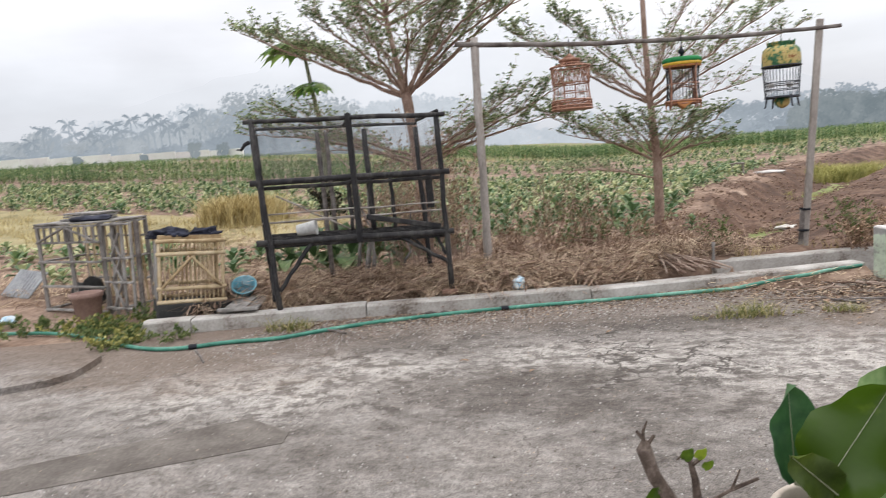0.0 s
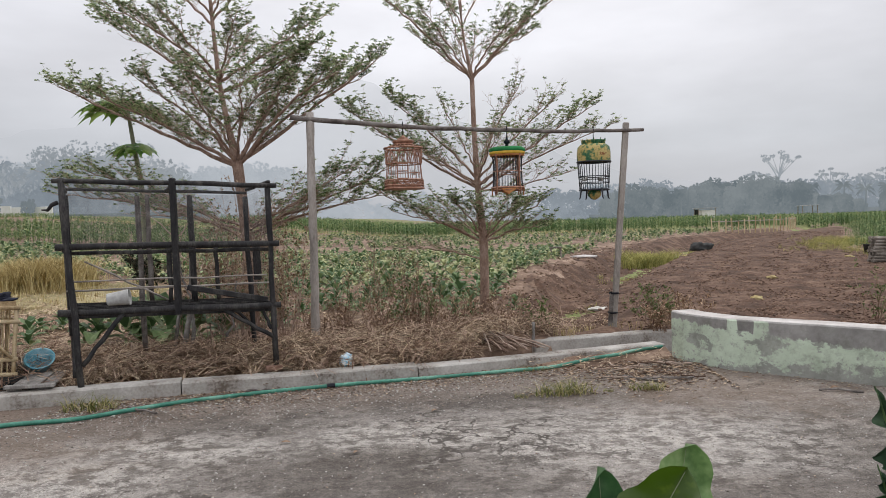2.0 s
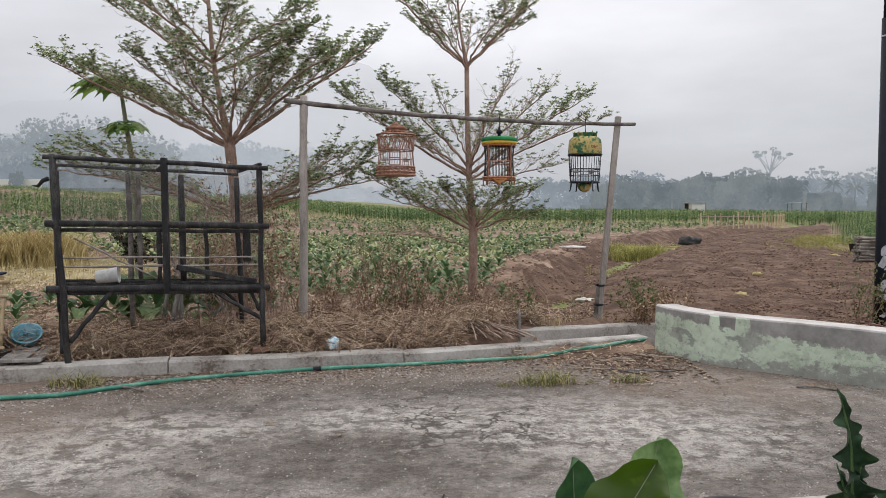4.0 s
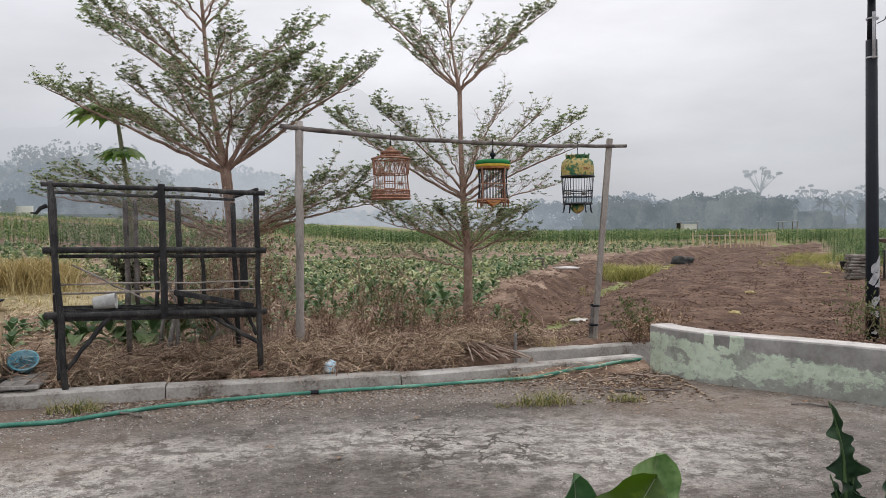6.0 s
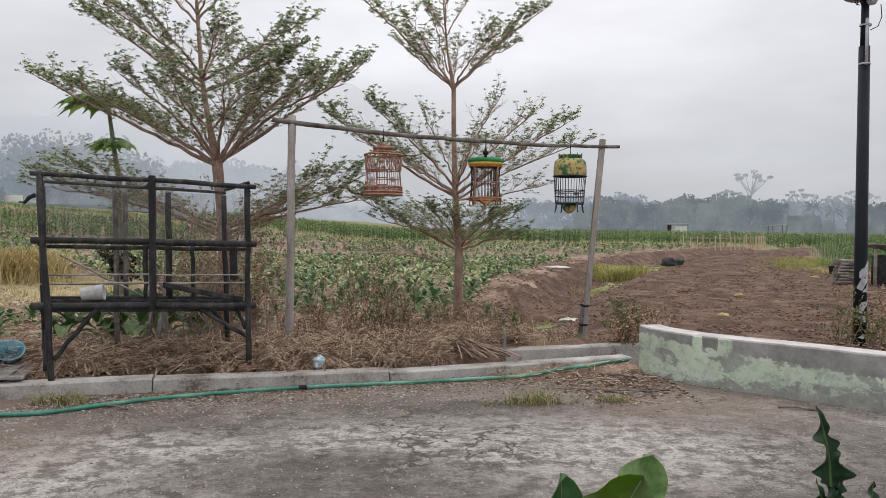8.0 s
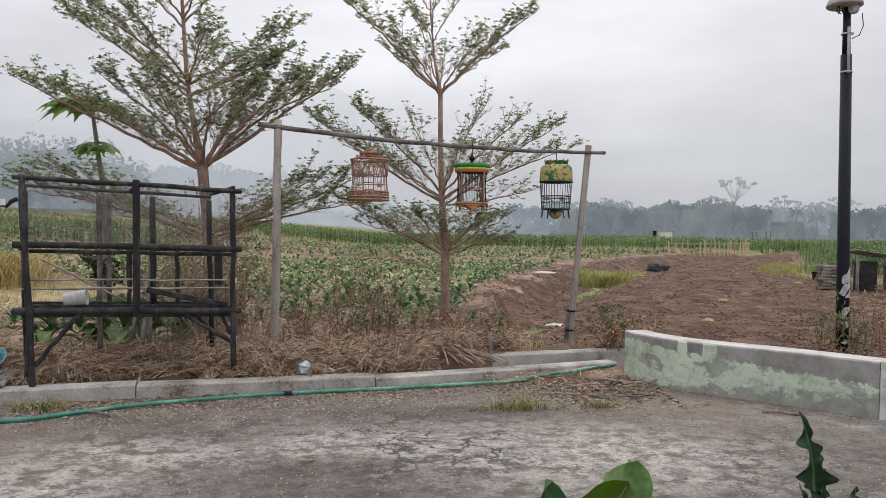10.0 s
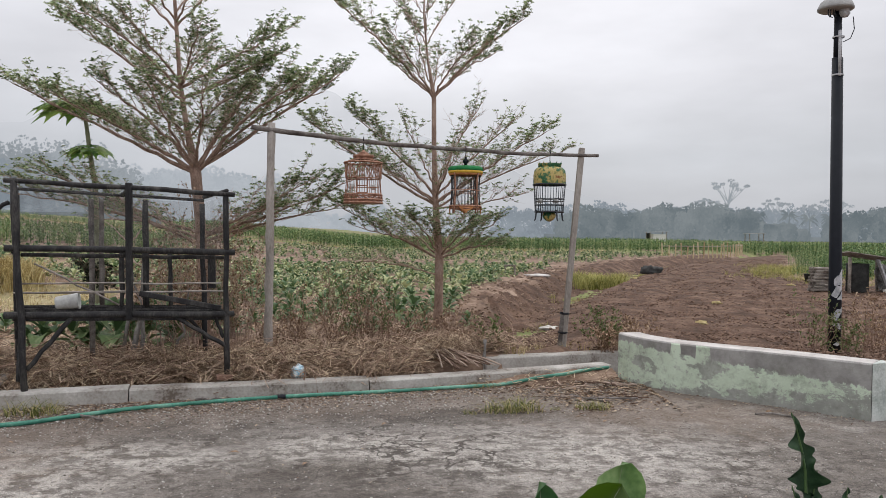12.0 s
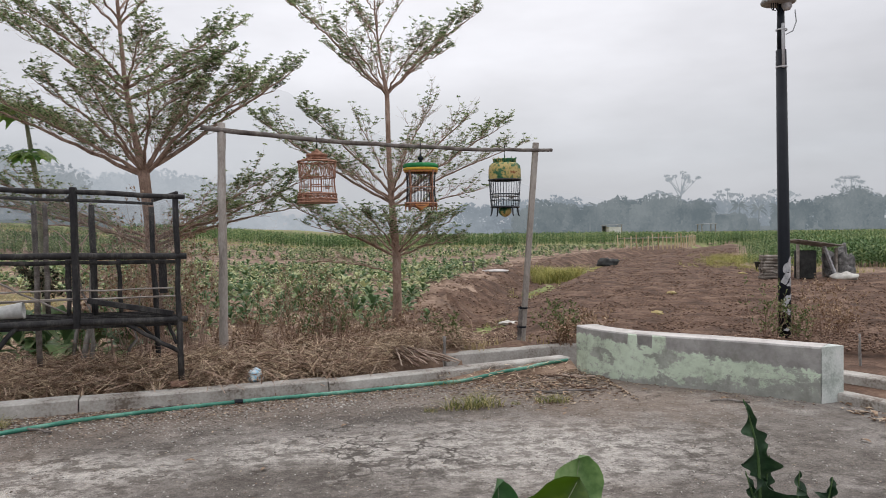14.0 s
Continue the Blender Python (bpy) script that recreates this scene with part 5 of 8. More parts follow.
# ---- papaya ----
def papaya_leaf(c, d, size, r_):
    """A hand-shaped leaf: nine pointed lobes with side teeth, folded a little."""
    g = Geo()
    up = Vector((0, 0, 1))
    s = d.cross(up).normalized()
    u = s.cross(d).normalized()
    for k in range(-3, 4):
        a = k * 0.60
        v = (d * math.cos(a) + s * math.sin(a)).normalized()
        w = v.cross(u).normalized()
        ln = size * (1.0 - 0.07 * abs(k)) * r_.uniform(0.85, 1.05)
        dr = -0.30 * ln
        pts = []
        for q, wd in ((0.05, 0.08), (0.3, 0.15), (0.46, 0.12), (0.60, 0.27), (0.74, 0.11), (1.0, 0.004)):
            m = c + v * ln * q + Vector((0, 0, dr * q * q))
            pts += [m + w * ln * wd + u * 0.01, m - w * ln * wd + u * 0.01]
        g.add([tuple(p) for p in pts], [(2 * i, 2 * i + 1, 2 * i + 3, 2 * i + 2) for i in range(5)])
    return g


t = thing("papaya_plant", (-4.08, 9.6, 0.05), "young papaya plant with bare stem and lobed green leaves", "papaya")
g = Geo()
STALK = material("green_stalk", [(0.21, 0.22, 0.14), (0.36, 0.37, 0.26)], 0.7, 8, 60, 0.2)
g.tube([(0.03, 0, -0.1), (0, 0, 1.2), (-0.03, 0, 2.0), (-0.10, 0, 2.45), (-0.17, 0, 2.98)], [0.045, 0.038, 0.034, 0.03, 0.022], 10)
part("stem", g, STALK, t, smooth=True)
r_ = random.Random(5)
for z, az, ln, size in ((2.95, 190, 0.24, 0.30), (2.98, 235, 0.22, 0.28), (2.99, -20, 0.18, 0.24), (2.97, 205, 0.34, 0.28), (2.99, -70, 0.16, 0.24), (2.98, 80, 0.16, 0.22), (2.95, 262, 0.12, 0.24), (2.42, 195, 0.12, 0.24), (2.44, -10, 0.14, 0.24), (2.42, -60, 0.10, 0.26), (2.43, 100, 0.1, 0.24), (2.4, -115, 0.10, 0.25), (2.44, 225, 0.13, 0.22)):
    a = radians(az)
    d = Vector((math.cos(a), math.sin(a), 0.1)).normalized()
    x0 = -0.17 if z > 2.8 else -0.095
    p0 = Vector((x0, 0, z - 0.05))
    p1 = p0 + d * ln + Vector((0, 0, 0.10))
    g = Geo()
    g.tube([p0, p0.lerp(p1, 0.5) + Vector((0, 0, 0.04)), p1], [0.009, 0.007, 0.005], 5)
    lf = part("leaf", papaya_leaf(p1, Vector((d.x, d.y, r_.uniform(-0.8, -0.1))).normalized(), size * (1.35 if z > 2.8 else 1.1), r_), LEAF_PAPAYA, t)
    part("leaf_stalk", g, STALK, lf)

# ---- crops and grass ----
r_ = random.Random(77)


def land(x, y):
    return float(height(np.array(float(x)), np.array(float(y))))


def tobacco(seed, size=1.0):
    """One broad-leaved crop plant: wide leaves that arch out from a short stalk and droop at the tip."""
    q = random.Random(seed)
    g = Geo()
    n = q.randint(9, 13)
    for k in range(n):
        h = k / n
        a = k * 2.4 + q.uniform(-0.35, 0.35)
        ln, wd = size * q.uniform(0.26, 0.36) * (1 - 0.35 * h), size * q.uniform(0.062, 0.092) * (1 - 0.25 * h)
        up = q.uniform(0.25, 0.6) + 1.0 * h
        o = Vector((math.cos(a), math.sin(a), 0))
        s = Vector((-o.y, o.x, 0))
        p, vs = o * 0.012 * size + Vector((0, 0, size * (0.03 + 0.20 * h))), []
        last = 0.0
        for f, w in ((0.0, 0.18), (0.22, 0.62), (0.48, 1.0), (0.72, 0.92), (0.9, 0.5), (1.0, 0.06)):
            ang = up - 1.5 * f * f * q.uniform(0.7, 1.1)
            p = p + (o * math.cos(ang) + Vector((0, 0, math.sin(ang)))) * ln * (f - last)
            last = f
            e = Vector((0, 0, wd * (0.32 + 0.2 * math.sin(9 * f + k))))
            vs += [tuple(p + s * wd * w + e * w), tuple(p), tuple(p - s * wd * w + e * w)]
        fs = []
        for i in range(5):
            b = 3 * i
            fs += [(b, b + 1, b + 4, b + 3), (b + 1, b + 2, b + 5, b + 4)]
        g.add(vs, fs)
    return g


TOB = [tobacco(s, 1.0) for s in range(6)]
spots = []
row = 0
y = 8.75
while y < 58:
    crest = np.interp(y, *CREST)
    x = crest - 0.35 if y > 9.6 else -3.1
    step = 0.34 if y < 30 else 0.55
    while x > -0.8 * y - 9:
        if r_.random() < (0.48 if y < 12 else 0.64) and not (x < -5.5 and abs(y - 15 + 0.25 * (x + 10)) < 3.0) and not (32 < y < 36.5) and not (44 < y < 47):
            spots.append((x + r_.uniform(-0.12, 0.12), y + r_.uniform(-0.14, 0.14) + 0.2 * (x - crest) * 0.15))
        x -= step
    y += 0.62 if y < 30 else 0.85
# the plants nearest the yard stand as things of their own
near = sorted((p for p in spots if p[1] < 16 and -7.0 < p[0] < 2), key=lambda p: p[1])[:110]
near_set = set(near)
NEAR_MESH = [g.mesh("leaves", LEAF_TOBACCO, True) for g in TOB]
for i, (x, y) in enumerate(near):
    t = thing("tobacco_plant", (x, y, land(x, y) - 0.01), "low broad-leaved green crop plant in dry soil", "crop plant", "crop plants near the yard", rz=r_.uniform(0, 360))
    k = r_.uniform(0.5, 1.0)
    t.scale = (k, k, k)
    part("leaves", NEAR_MESH[i % 6], LEAF_TOBACCO, t)


def scatter(name, kinds, places, mat, label, category, smooth=False):
    """Many copies of small shapes joined into one mesh. places: x, y, z, turn, size."""
    vs, fs, n = [], [], 0
    arr = [(np.array(g.v), [tuple(f) for f in g.f]) for g in kinds]
    for i, (x, y, z, a, k) in enumerate(places):
        v, f = arr[i % len(arr)]
        c, s = math.cos(a), math.sin(a)
        w = np.stack([(v[:, 0] * c - v[:, 1] * s) * k + x, (v[:, 0] * s + v[:, 1] * c) * k + y, v[:, 2] * k + z], 1)
        vs.append(w)
        fs.extend([tuple(j + n for j in q) for q in f])
        n += len(v)
    me = bpy.data.meshes.new(name)
    me.from_pydata(np.concatenate(vs).tolist(), [], fs)
    me.materials.append(mat)
    if smooth:
        me.shade_smooth()
    return tagged(new(name, me), label, category, kind="stuff")


scatter("tobacco_field", TOB, [(x, y, land(x, y), r_.uniform(0, 6.3), r_.uniform(0.6, 0.98)) for x, y in spots if (x, y) not in near_set], LEAF_TOBACCO, "rows of broad-leaved green crop plants", "crops", True)


def blades(n, h, spread, lean, width, q, seg=3):
    """A tuft of arching blades."""
    g = Geo()
    for _ in range(n):
        a = q.uniform(0, 6.3)
        d = Vector((math.cos(a), math.sin(a), 0))
        s = Vector((-d.y, d.x, 0)) * width
        p = Vector((q.uniform(-spread, spread), q.uniform(-spread, spread), 0))
        hh, ll = h * q.uniform(0.5, 1.1), lean * q.uniform(0.3, 1.2)
        vs = []
        for i in range(seg + 1):
            f = i / seg
            c = p + d * ll * f * f + Vector((0, 0, hh * (f - 0.25 * f * f)))
            vs += [tuple(c + s * (1 - 0.9 * f)), tuple(c - s * (1 - 0.9 * f))]
        g.add(vs, [(2 * i, 2 * i + 1, 2 * i + 3, 2 * i + 2) for i in range(seg)])
    return g


def corn(q):
    g = Geo()
    for k in range(7):
        a = (k % 2) * math.pi + q.uniform(-0.7, 0.7)
        d = Vector((math.cos(a), math.sin(a), 0))
        s = Vector((-d.y, d.x, 0)) * 0.045
        z0 = 0.15 + 0.13 * k
        ln = q.uniform(0.45, 0.65)
        vs = []
        for f, w in ((0, 0.5), (0.4, 1.0), (0.75, 0.7), (1.0, 0.05)):
            c = d * ln * f * 0.8 + Vector((0, 0, z0 + ln * (0.95 * f - 0.85 * f * f)))
            vs += [tuple(c + s * w), tuple(c - s * w)]
        g.add(vs, [(2 * i, 2 * i + 1, 2 * i + 3, 2 * i + 2) for i in range(3)])
    g.tube([(0, 0, 0), (0, 0, 1.2)], [0.018, 0.006], 3, False)
    return g


CORN = [corn(random.Random(s)) for s in range(5)]
places = []
for _ in range(8600):
    y = r_.uniform(63, 92)
    x = r_.uniform(-0.9 * y - 10, 0.75 * y if y > 66 else 0.2 * y)
    if x < -22:
        y = 60 + (y - 63) * 0.35
    places.append((x, y, land(x, y), r_.uniform(0, 6.3), r_.uniform(0.85, 1.15) * (0.3 if x < -22 else 0.95)))
for _ in range(7000):
    y = r_.uniform(21.5, 62)
    x0 = float(np.interp(y, *CORN_EDGE)) + 0.4 + 1.2 * noise.noise((y * 0.4, 0, 5))
    x = x0 + r_.uniform(0, 1) ** 1.3 * (0.8 * y + 6 - x0 if 0.8 * y + 6 > x0 else 3)
    if y < 25 and x < 19 or x - x0 < r_.uniform(-0.5, 2.2):
        continue
    places.append((x, y, land(x, y), r_.uniform(0, 6.3), r_.uniform(0.45, 0.95) * min(1.0, 0.45 + 0.13 * (x - x0))))
for _ in range(1500):
    y = r_.uniform(33, 36.2) if r_.random() < 0.5 else r_.uniform(44.2, 46.8)
    x = r_.uniform(-0.85 * y - 8, -8 - 0.1 * y)
    places.append((x, y, land(x, y), r_.uniform(0, 6.3), r_.uniform(0.4, 0.7)))
scatter("corn_field", CORN, places, LEAF_CORN, "dense green maize standing beyond the plots", "maize")

# pale grass far off and along the ditch
TUFT = [blades(16, 0.38, 0.16, 0.22, 0.006, random.Random(s)) for s in range(5)]
places = []
for _ in range(800):
    y = r_.uniform(13.5, 60)
    d = float(np.interp(y, *DITCH))
    if 21 < y < 31 or math.sin(y * 0.62 + 0.4) < 0.25 + r_.uniform(-0.2, 0.3):
        continue
    x = d + r_.gauss(0, 0.16 + 0.005 * y)
    places.append((x, y, land(x, y) - 0.02, r_.uniform(0, 6.3), r_.uniform(0.25, 0.6)))
for _ in range(380):
    y = r_.uniform(22, 40)
    x = float(np.interp(y, *CORN_EDGE)) + r_.gauss(-0.5, 0.7)
    places.append((x, y, land(x, y) - 0.02, r_.uniform(0, 6.3), r_.uniform(0.35, 0.85)))
for _ in range(420):
    x, y = 6.5 + r_.gauss(0, 0.34), 26.0 + r_.gauss(0, 0.7)
    places.append((x, y, land(x, y), r_.uniform(0, 6.3), r_.uniform(0.9, 1.8)))
for _ in range(900):
    x, y = 17.7 + r_.gauss(0, 0.8), 30.6 + r_.gauss(0, 1.7)
    places.append((x, y, land(x, y) - 0.02, r_.uniform(0, 6.3), r_.uniform(0.5, 1.1)))
scatter("ditch_grass", TUFT, places, GREEN_GRASS, "pale green grass in the dry ditch", "grass")
places = []
for _ in range(600):
    x = r_.uniform(-24, -5.6)
    y = 15 - 0.25 * (x + 10) + r_.gauss(0, 1.4)
    places.append((x, y, land(x, y) - 0.02, r_.uniform(0, 6.3), r_.uniform(0.35, 0.9)))
for _ in range(420):
    x, y = -9.1 + r_.gauss(0, 0.3), 16.0 + r_.gauss(0, 0.4)
    places.append((x, y, land(x, y), r_.uniform(0, 6.3), r_.uniform(1.3, 2.5)))
for _ in range(420):
    y = r_.uniform(58.5, 63)
    x = r_.uniform(-40, 16)
    places.append((x, y, land(x, y), r_.uniform(0, 6.3), r_.uniform(0.5, 1.2)))
for _ in range(400):
    y = r_.uniform(93, 150)
    x = r_.uniform(-0.3 * y, 0.75 * y)
    places.append((x, y, land(x, y), r_.uniform(0, 6.3), r_.uniform(1.2, 2.6)))
scatter("yellow_grass", TUFT, places, DRY_GRASS, "tall yellow dry grass", "grass")

places = []
for _ in range(70):
    x, y = (1.2 + r_.gauss(0, 0.22), 9.1 + r_.gauss(0, 0.2)) if r_.random() < 0.5 else (1.85 + r_.gauss(0, 0.25), 9.35 + r_.gauss(0, 0.18))
    places.append((x, y, land(x, y) - 0.02, r_.uniform(0, 6.3), r_.uniform(0.3, 0.65)))
scatter("bank_grass", TUFT, places, DRY_GRASS, "pale dry grass at the foot of the bank", "grass")

# clods on the ploughed plot
CLOD = []
for s in range(6):
    q = random.Random(s)
    c = Geo()
    bm = bmesh.new()
    bmesh.ops.create_icosphere(bm, subdivisions=1, radius=1)
    c.add([tuple(v.co * q.uniform(0.7, 1.2)) for v in bm.verts], [tuple(v.index for v in f.verts) for f in bm.faces])
    bm.free()
    c.v = [(a, b * 0.8, z * 0.5) for a, b, z in c.v]
    CLOD.append(c)
places = []
while len(places) < 36000:
    y = 7.6 + 44 * r_.random() ** 2.0
    x = r_.uniform(1.5, 0.75 * y + 3)
    if not ploughed(np.array(x), np.array(y)) or y < 9.0 - 0.35 * (x - 2):
        continue
    places.append((x, y, land(x, y) + r_.uniform(-0.02, 0.03), r_.uniform(0, 6.3), r_.uniform(0.007, 0.024) * r_.uniform(0.5, 1.2) * (1 + y / 40)))
bank = []
while len(bank) < 3000:
    y = 9.2 + 24 * r_.random() ** 1.6
    x = r_.uniform(float(np.interp(y, *CREST)) - 0.3, float(np.interp(y, *DITCH)) + 0.6)
    bank.append((x, y, land(x, y) + r_.uniform(-0.03, 0.05), r_.uniform(0, 6.3), r_.uniform(0.010, 0.032) * (1 + y / 40)))
scatter("bank_clods", CLOD, bank, SOIL, "loose dry clods on the earth bank", "clods")
CLOD_SOIL = material("clod_soil", [(0.11, 0.069, 0.05), (0.165, 0.106, 0.077), (0.26, 0.173, 0.127)], 0.95, 1.6, 22, 0.0, island=0.6)
scatter("soil_clods", CLOD, places, CLOD_SOIL, "loose dark clods on the ploughed plot", "clods")

# ---- the verge behind the kerb ----
q = random.Random(31)


def straw(n, where, lo, hi, wid, flat, name, mat, label):
    """Loose dead stems lying over one another."""
    vs, fs = [], []
    for _ in range(n):
        x, y, z = where()
        a = q.uniform(0, 6.3)
        ln = q.uniform(lo, hi)
        d = Vector((math.cos(a), math.sin(a), q.uniform(-flat, flat))).normalized()
        s = Vector((-d.y, d.x, q.uniform(-0.5, 0.5))).normalized() * wid * q.uniform(0.6, 1.3)
        c = Vector((x, y, z))
        arch, side = q.uniform(-0.05, 0.2) * ln, q.uniform(-0.15, 0.15) * ln
        k = len(vs)
        for i in range(4):
            f = i / 3 - 0.5
            p = c + d * ln * f + Vector((-d.y * side, d.x * side, arch)) * (1 - 4 * f * f)
            vs += [tuple(p + s * (1.1 - i / 4)), tuple(p - s * (1.1 - i / 4))]
        fs += [(k + 2 * i, k + 2 * i + 1, k + 2 * i + 3, k + 2 * i + 2) for i in range(3)]
    me = bpy.data.meshes.new(name)
    me.from_pydata(vs, [], fs)
    me.materials.append(mat)
    return tagged(new(name, me), label, "dead grass", kind="stuff")


def heap(x, y):
    u = y - kerb_y(x)
    h = 0.27 * math.exp(-((u - 0.75) / 0.45) ** 2) + 0.27 * math.exp(-((u - 1.6) / 0.7) ** 2)
    if x < -1.75:
        h *= 0.72
    return 0.06 + h * (0.75 + 0.6 * noise.noise((x * 1.3, y * 1.3, 4)))


def on_verge():
    while True:
        x = q.uniform(-4.3, 1.15)
        u = (0.40 + 1.35 * q.random() ** 1.2) if x < -1.75 else 0.26 + 2.1 * q.random() ** 1.2
        y = kerb_y(x) + u
        if x > 0.12 and u < 0.80 or x > 0.6 and u < 1.0:
            continue
        if -4.1 < x < -3.6 and u < 0.9:
            continue
        return x, y, heap(x, y) * q.uniform(0.15, 1.0) + 0.02


straw(17000, on_verge, 0.12, 0.46, 0.0032, 0.45, "dead_grass", STRAW, "heaped brown dead grass and stems behind the kerb")
straw(2600, on_verge, 0.35, 0.95, 0.005, 0.4, "dead_stems", DEAD_STALK, "long brown dead stems in the heap")


def on_bank():
    y = q.uniform(8.9, 13)
    x = float(np.interp(y, *CREST)) + q.uniform(-1.6, 1.6)
    return x, y, land(x, y) + q.uniform(0.0, 0.06)


straw(1500, on_bank, 0.08, 0.25, 0.003, 0.5, "bank_litter", STRAW, "scattered dead grass on the earth bank")


def on_field():
    y = 8.9 + 14 * q.random() ** 1.3
    x = q.uniform(-0.55 * y - 1, float(np.interp(y, *CREST)) - 0.1)
    return x, y, land(x, y) + q.uniform(0.0, 0.05)


straw(9000, on_field, 0.06, 0.26, 0.006, 0.3, "field_litter", STRAW, "pale dead leaves and straw between the crop rows")


def on_left():
    x, y = q.uniform(-9.5, -3.4), 7.2 + 5.5 * q.random() ** 1.4
    if -4.4 < x < -3.75 and y < 7.5:
        y += 0.4
    return x, y, land(x, y) + q.uniform(0.0, 0.10) - (0.1 if y < 7.4 else 0)


straw(6500, on_left, 0.10, 0.34, 0.0045, 0.5, "dead_grass", STRAW, "dead grass and stems beside the cages")


def shrub(name, at, h, spread, stems, label, mat, leaf_mat=None, leaves=0, leaf_len=0.03, seed=1, cat="shrub", group=""):
    """Thin forked stems with a few leaves."""
    r = random.Random(seed)
    t = thing(name, at, label, cat, group)
    g, lv = Geo(), []
    for _ in range(stems):
        a = r.uniform(0, 6.3)
        p = Vector((r.uniform(-1, 1) * spread * 0.3, r.uniform(-1, 1) * spread * 0.3, -0.03))
        e = p + Vector((math.cos(a) * spread * r.random(), math.sin(a) * spread * r.random(), h * r.uniform(0.55, 1.05)))
        pts = bent(p, e, rough=0.02 * h, rnd=r, n=6)
        g.tube(pts, [0.0055 * (1 - 0.75 * i / 6) for i in range(7)], 4, False)
        for _ in range(7):
            i = r.randint(2, 6)
            d = (rv(r) + Vector((0, 0, 0.7))).normalized()
            ln = r.uniform(0.08, 0.22) * h
            b = pts[i] + d * ln
            g.tube([pts[i], b], [0.0025, 0.001], 3, False)
            for _ in range(leaves):
                c = pts[i].lerp(b, r.random())
                lv.append((c, (d + rv(r)).normalized(), leaf_len * r.uniform(0.6, 1.4), leaf_len * r.uniform(0.2, 0.35), rv(r) + Vector((0, 0, 0.8))))
    part("stem_mass", g, mat, t)
    if lv:
        part("leaf_mass", leaf_cloud(lv, leaf_mat, "leaf_mass"), leaf_mat, t)
    return t


DEAD_LEAF = material("dead_leaf", [(0.20, 0.12, 0.072), (0.37, 0.25, 0.16), (0.52, 0.39, 0.27)], 0.9, 6, 40, 0.0, island=0.7)
for i, (x, y, h, s, n) in enumerate(((-0.95, 8.5, 0.85, 0.35, 16), (-0.55, 8.9, 0.95, 0.3, 15), (-1.25, 8.2, 0.55, 0.3, 14), (0.55, 9.2, 0.45, 0.35, 16), (-0.1, 8.8, 0.5, 0.4, 18), (0.9, 9.4, 0.4, 0.4, 16), (0.15, 9.3, 0.55, 0.35, 14), (-1.05, 8.9, 1.15, 0.3, 12), (-0.7, 9.3, 1.1, 0.3, 12), (-1.4, 8.7, 0.8, 0.35, 16), (-0.3, 8.6, 0.7, 0.4, 16), (-1.7, 8.4, 0.6, 0.35, 14), (0.4, 8.8, 0.5, 0.35, 14), (-0.85, 8.2, 0.5, 0.4, 18))):
    shrub("dead_weed", (x, y, land(x, y)), h, s, n, "tall brown dead weed with withered leaves", DEAD_STALK, DEAD_LEAF, 2, 0.03, 40 + i, "weed", "dead weeds behind the kerb")
for i, (x, y, h, s, n) in enumerate(((-0.75, 8.75, 0.75, 0.3, 9), (-0.35, 9.1, 0.7, 0.35, 9), (1.0, 9.0, 0.4, 0.35, 10))):
    shrub("green_weed", (x, y, land(x, y)), h, s, n, "leggy green weed among dead stems", DEAD_STALK, WEED, 4, 0.042, 60 + i, "weed", "green weeds behind the kerb")
for i, (x, y, h, s, n) in enumerate(((-2.45, 8.65, 1.75, 0.5, 34), (-2.1, 8.8, 1.5, 0.45, 28), (-2.85, 8.6, 1.45, 0.45, 20), (-2.6, 8.5, 1.1, 0.5, 18), (-3.25, 8.7, 1.3, 0.4, 14))):
    shrub("dry_bush", (x, y, land(x, y)), h, s, n, "twiggy grey-brown bush with dry leaves", TWIG, DEAD_LEAF, 7, 0.036, 80 + i, "bush", "dry bushes behind the rack")
for i, (x, y, h, s, n) in enumerate(((2.35, 9.0, 0.5, 0.4, 22), (2.65, 8.75, 0.45, 0.35, 20), (2.3, 8.72, 0.35, 0.25, 14), (5.2, 9.3, 0.75, 0.4, 14), (5.95, 9.4, 0.85, 0.45, 16), (6.5, 9.6, 0.6, 0.45, 14), (5.5, 9.1, 0.5, 0.3, 12))):
    shrub("dry_weed", (x, y, land(x, y)), h, s, n, "dry brown weed beside the ploughed plot", DEAD_STALK, DEAD_LEAF if i % 3 else WEED, 6, 0.035, 100 + i, "weed", "dry weeds by the plot")


LATH_WOOD = material("split_lath", [(0.12, 0.075, 0.055), (0.25, 0.175, 0.135), (0.42, 0.33, 0.27)], 0.85, 6, 80, 0.3, obj=0.7)


# grass tufts on the yard
def tuft(x, y, k, seed, mat=GREEN_GRASS):
    g = blades(70, 0.10, 0.07, 0.09, 0.0022, random.Random(seed))
    g.v = [(a * k * 1.6, b * k, c * k) for a, b, c in g.v]
    t = thing("grass_tuft", (x, y, 0), "small grass tuft growing from a crack in the concrete", "grass", "grass tufts on the yard")
    part("blade_mass", g, mat, t)


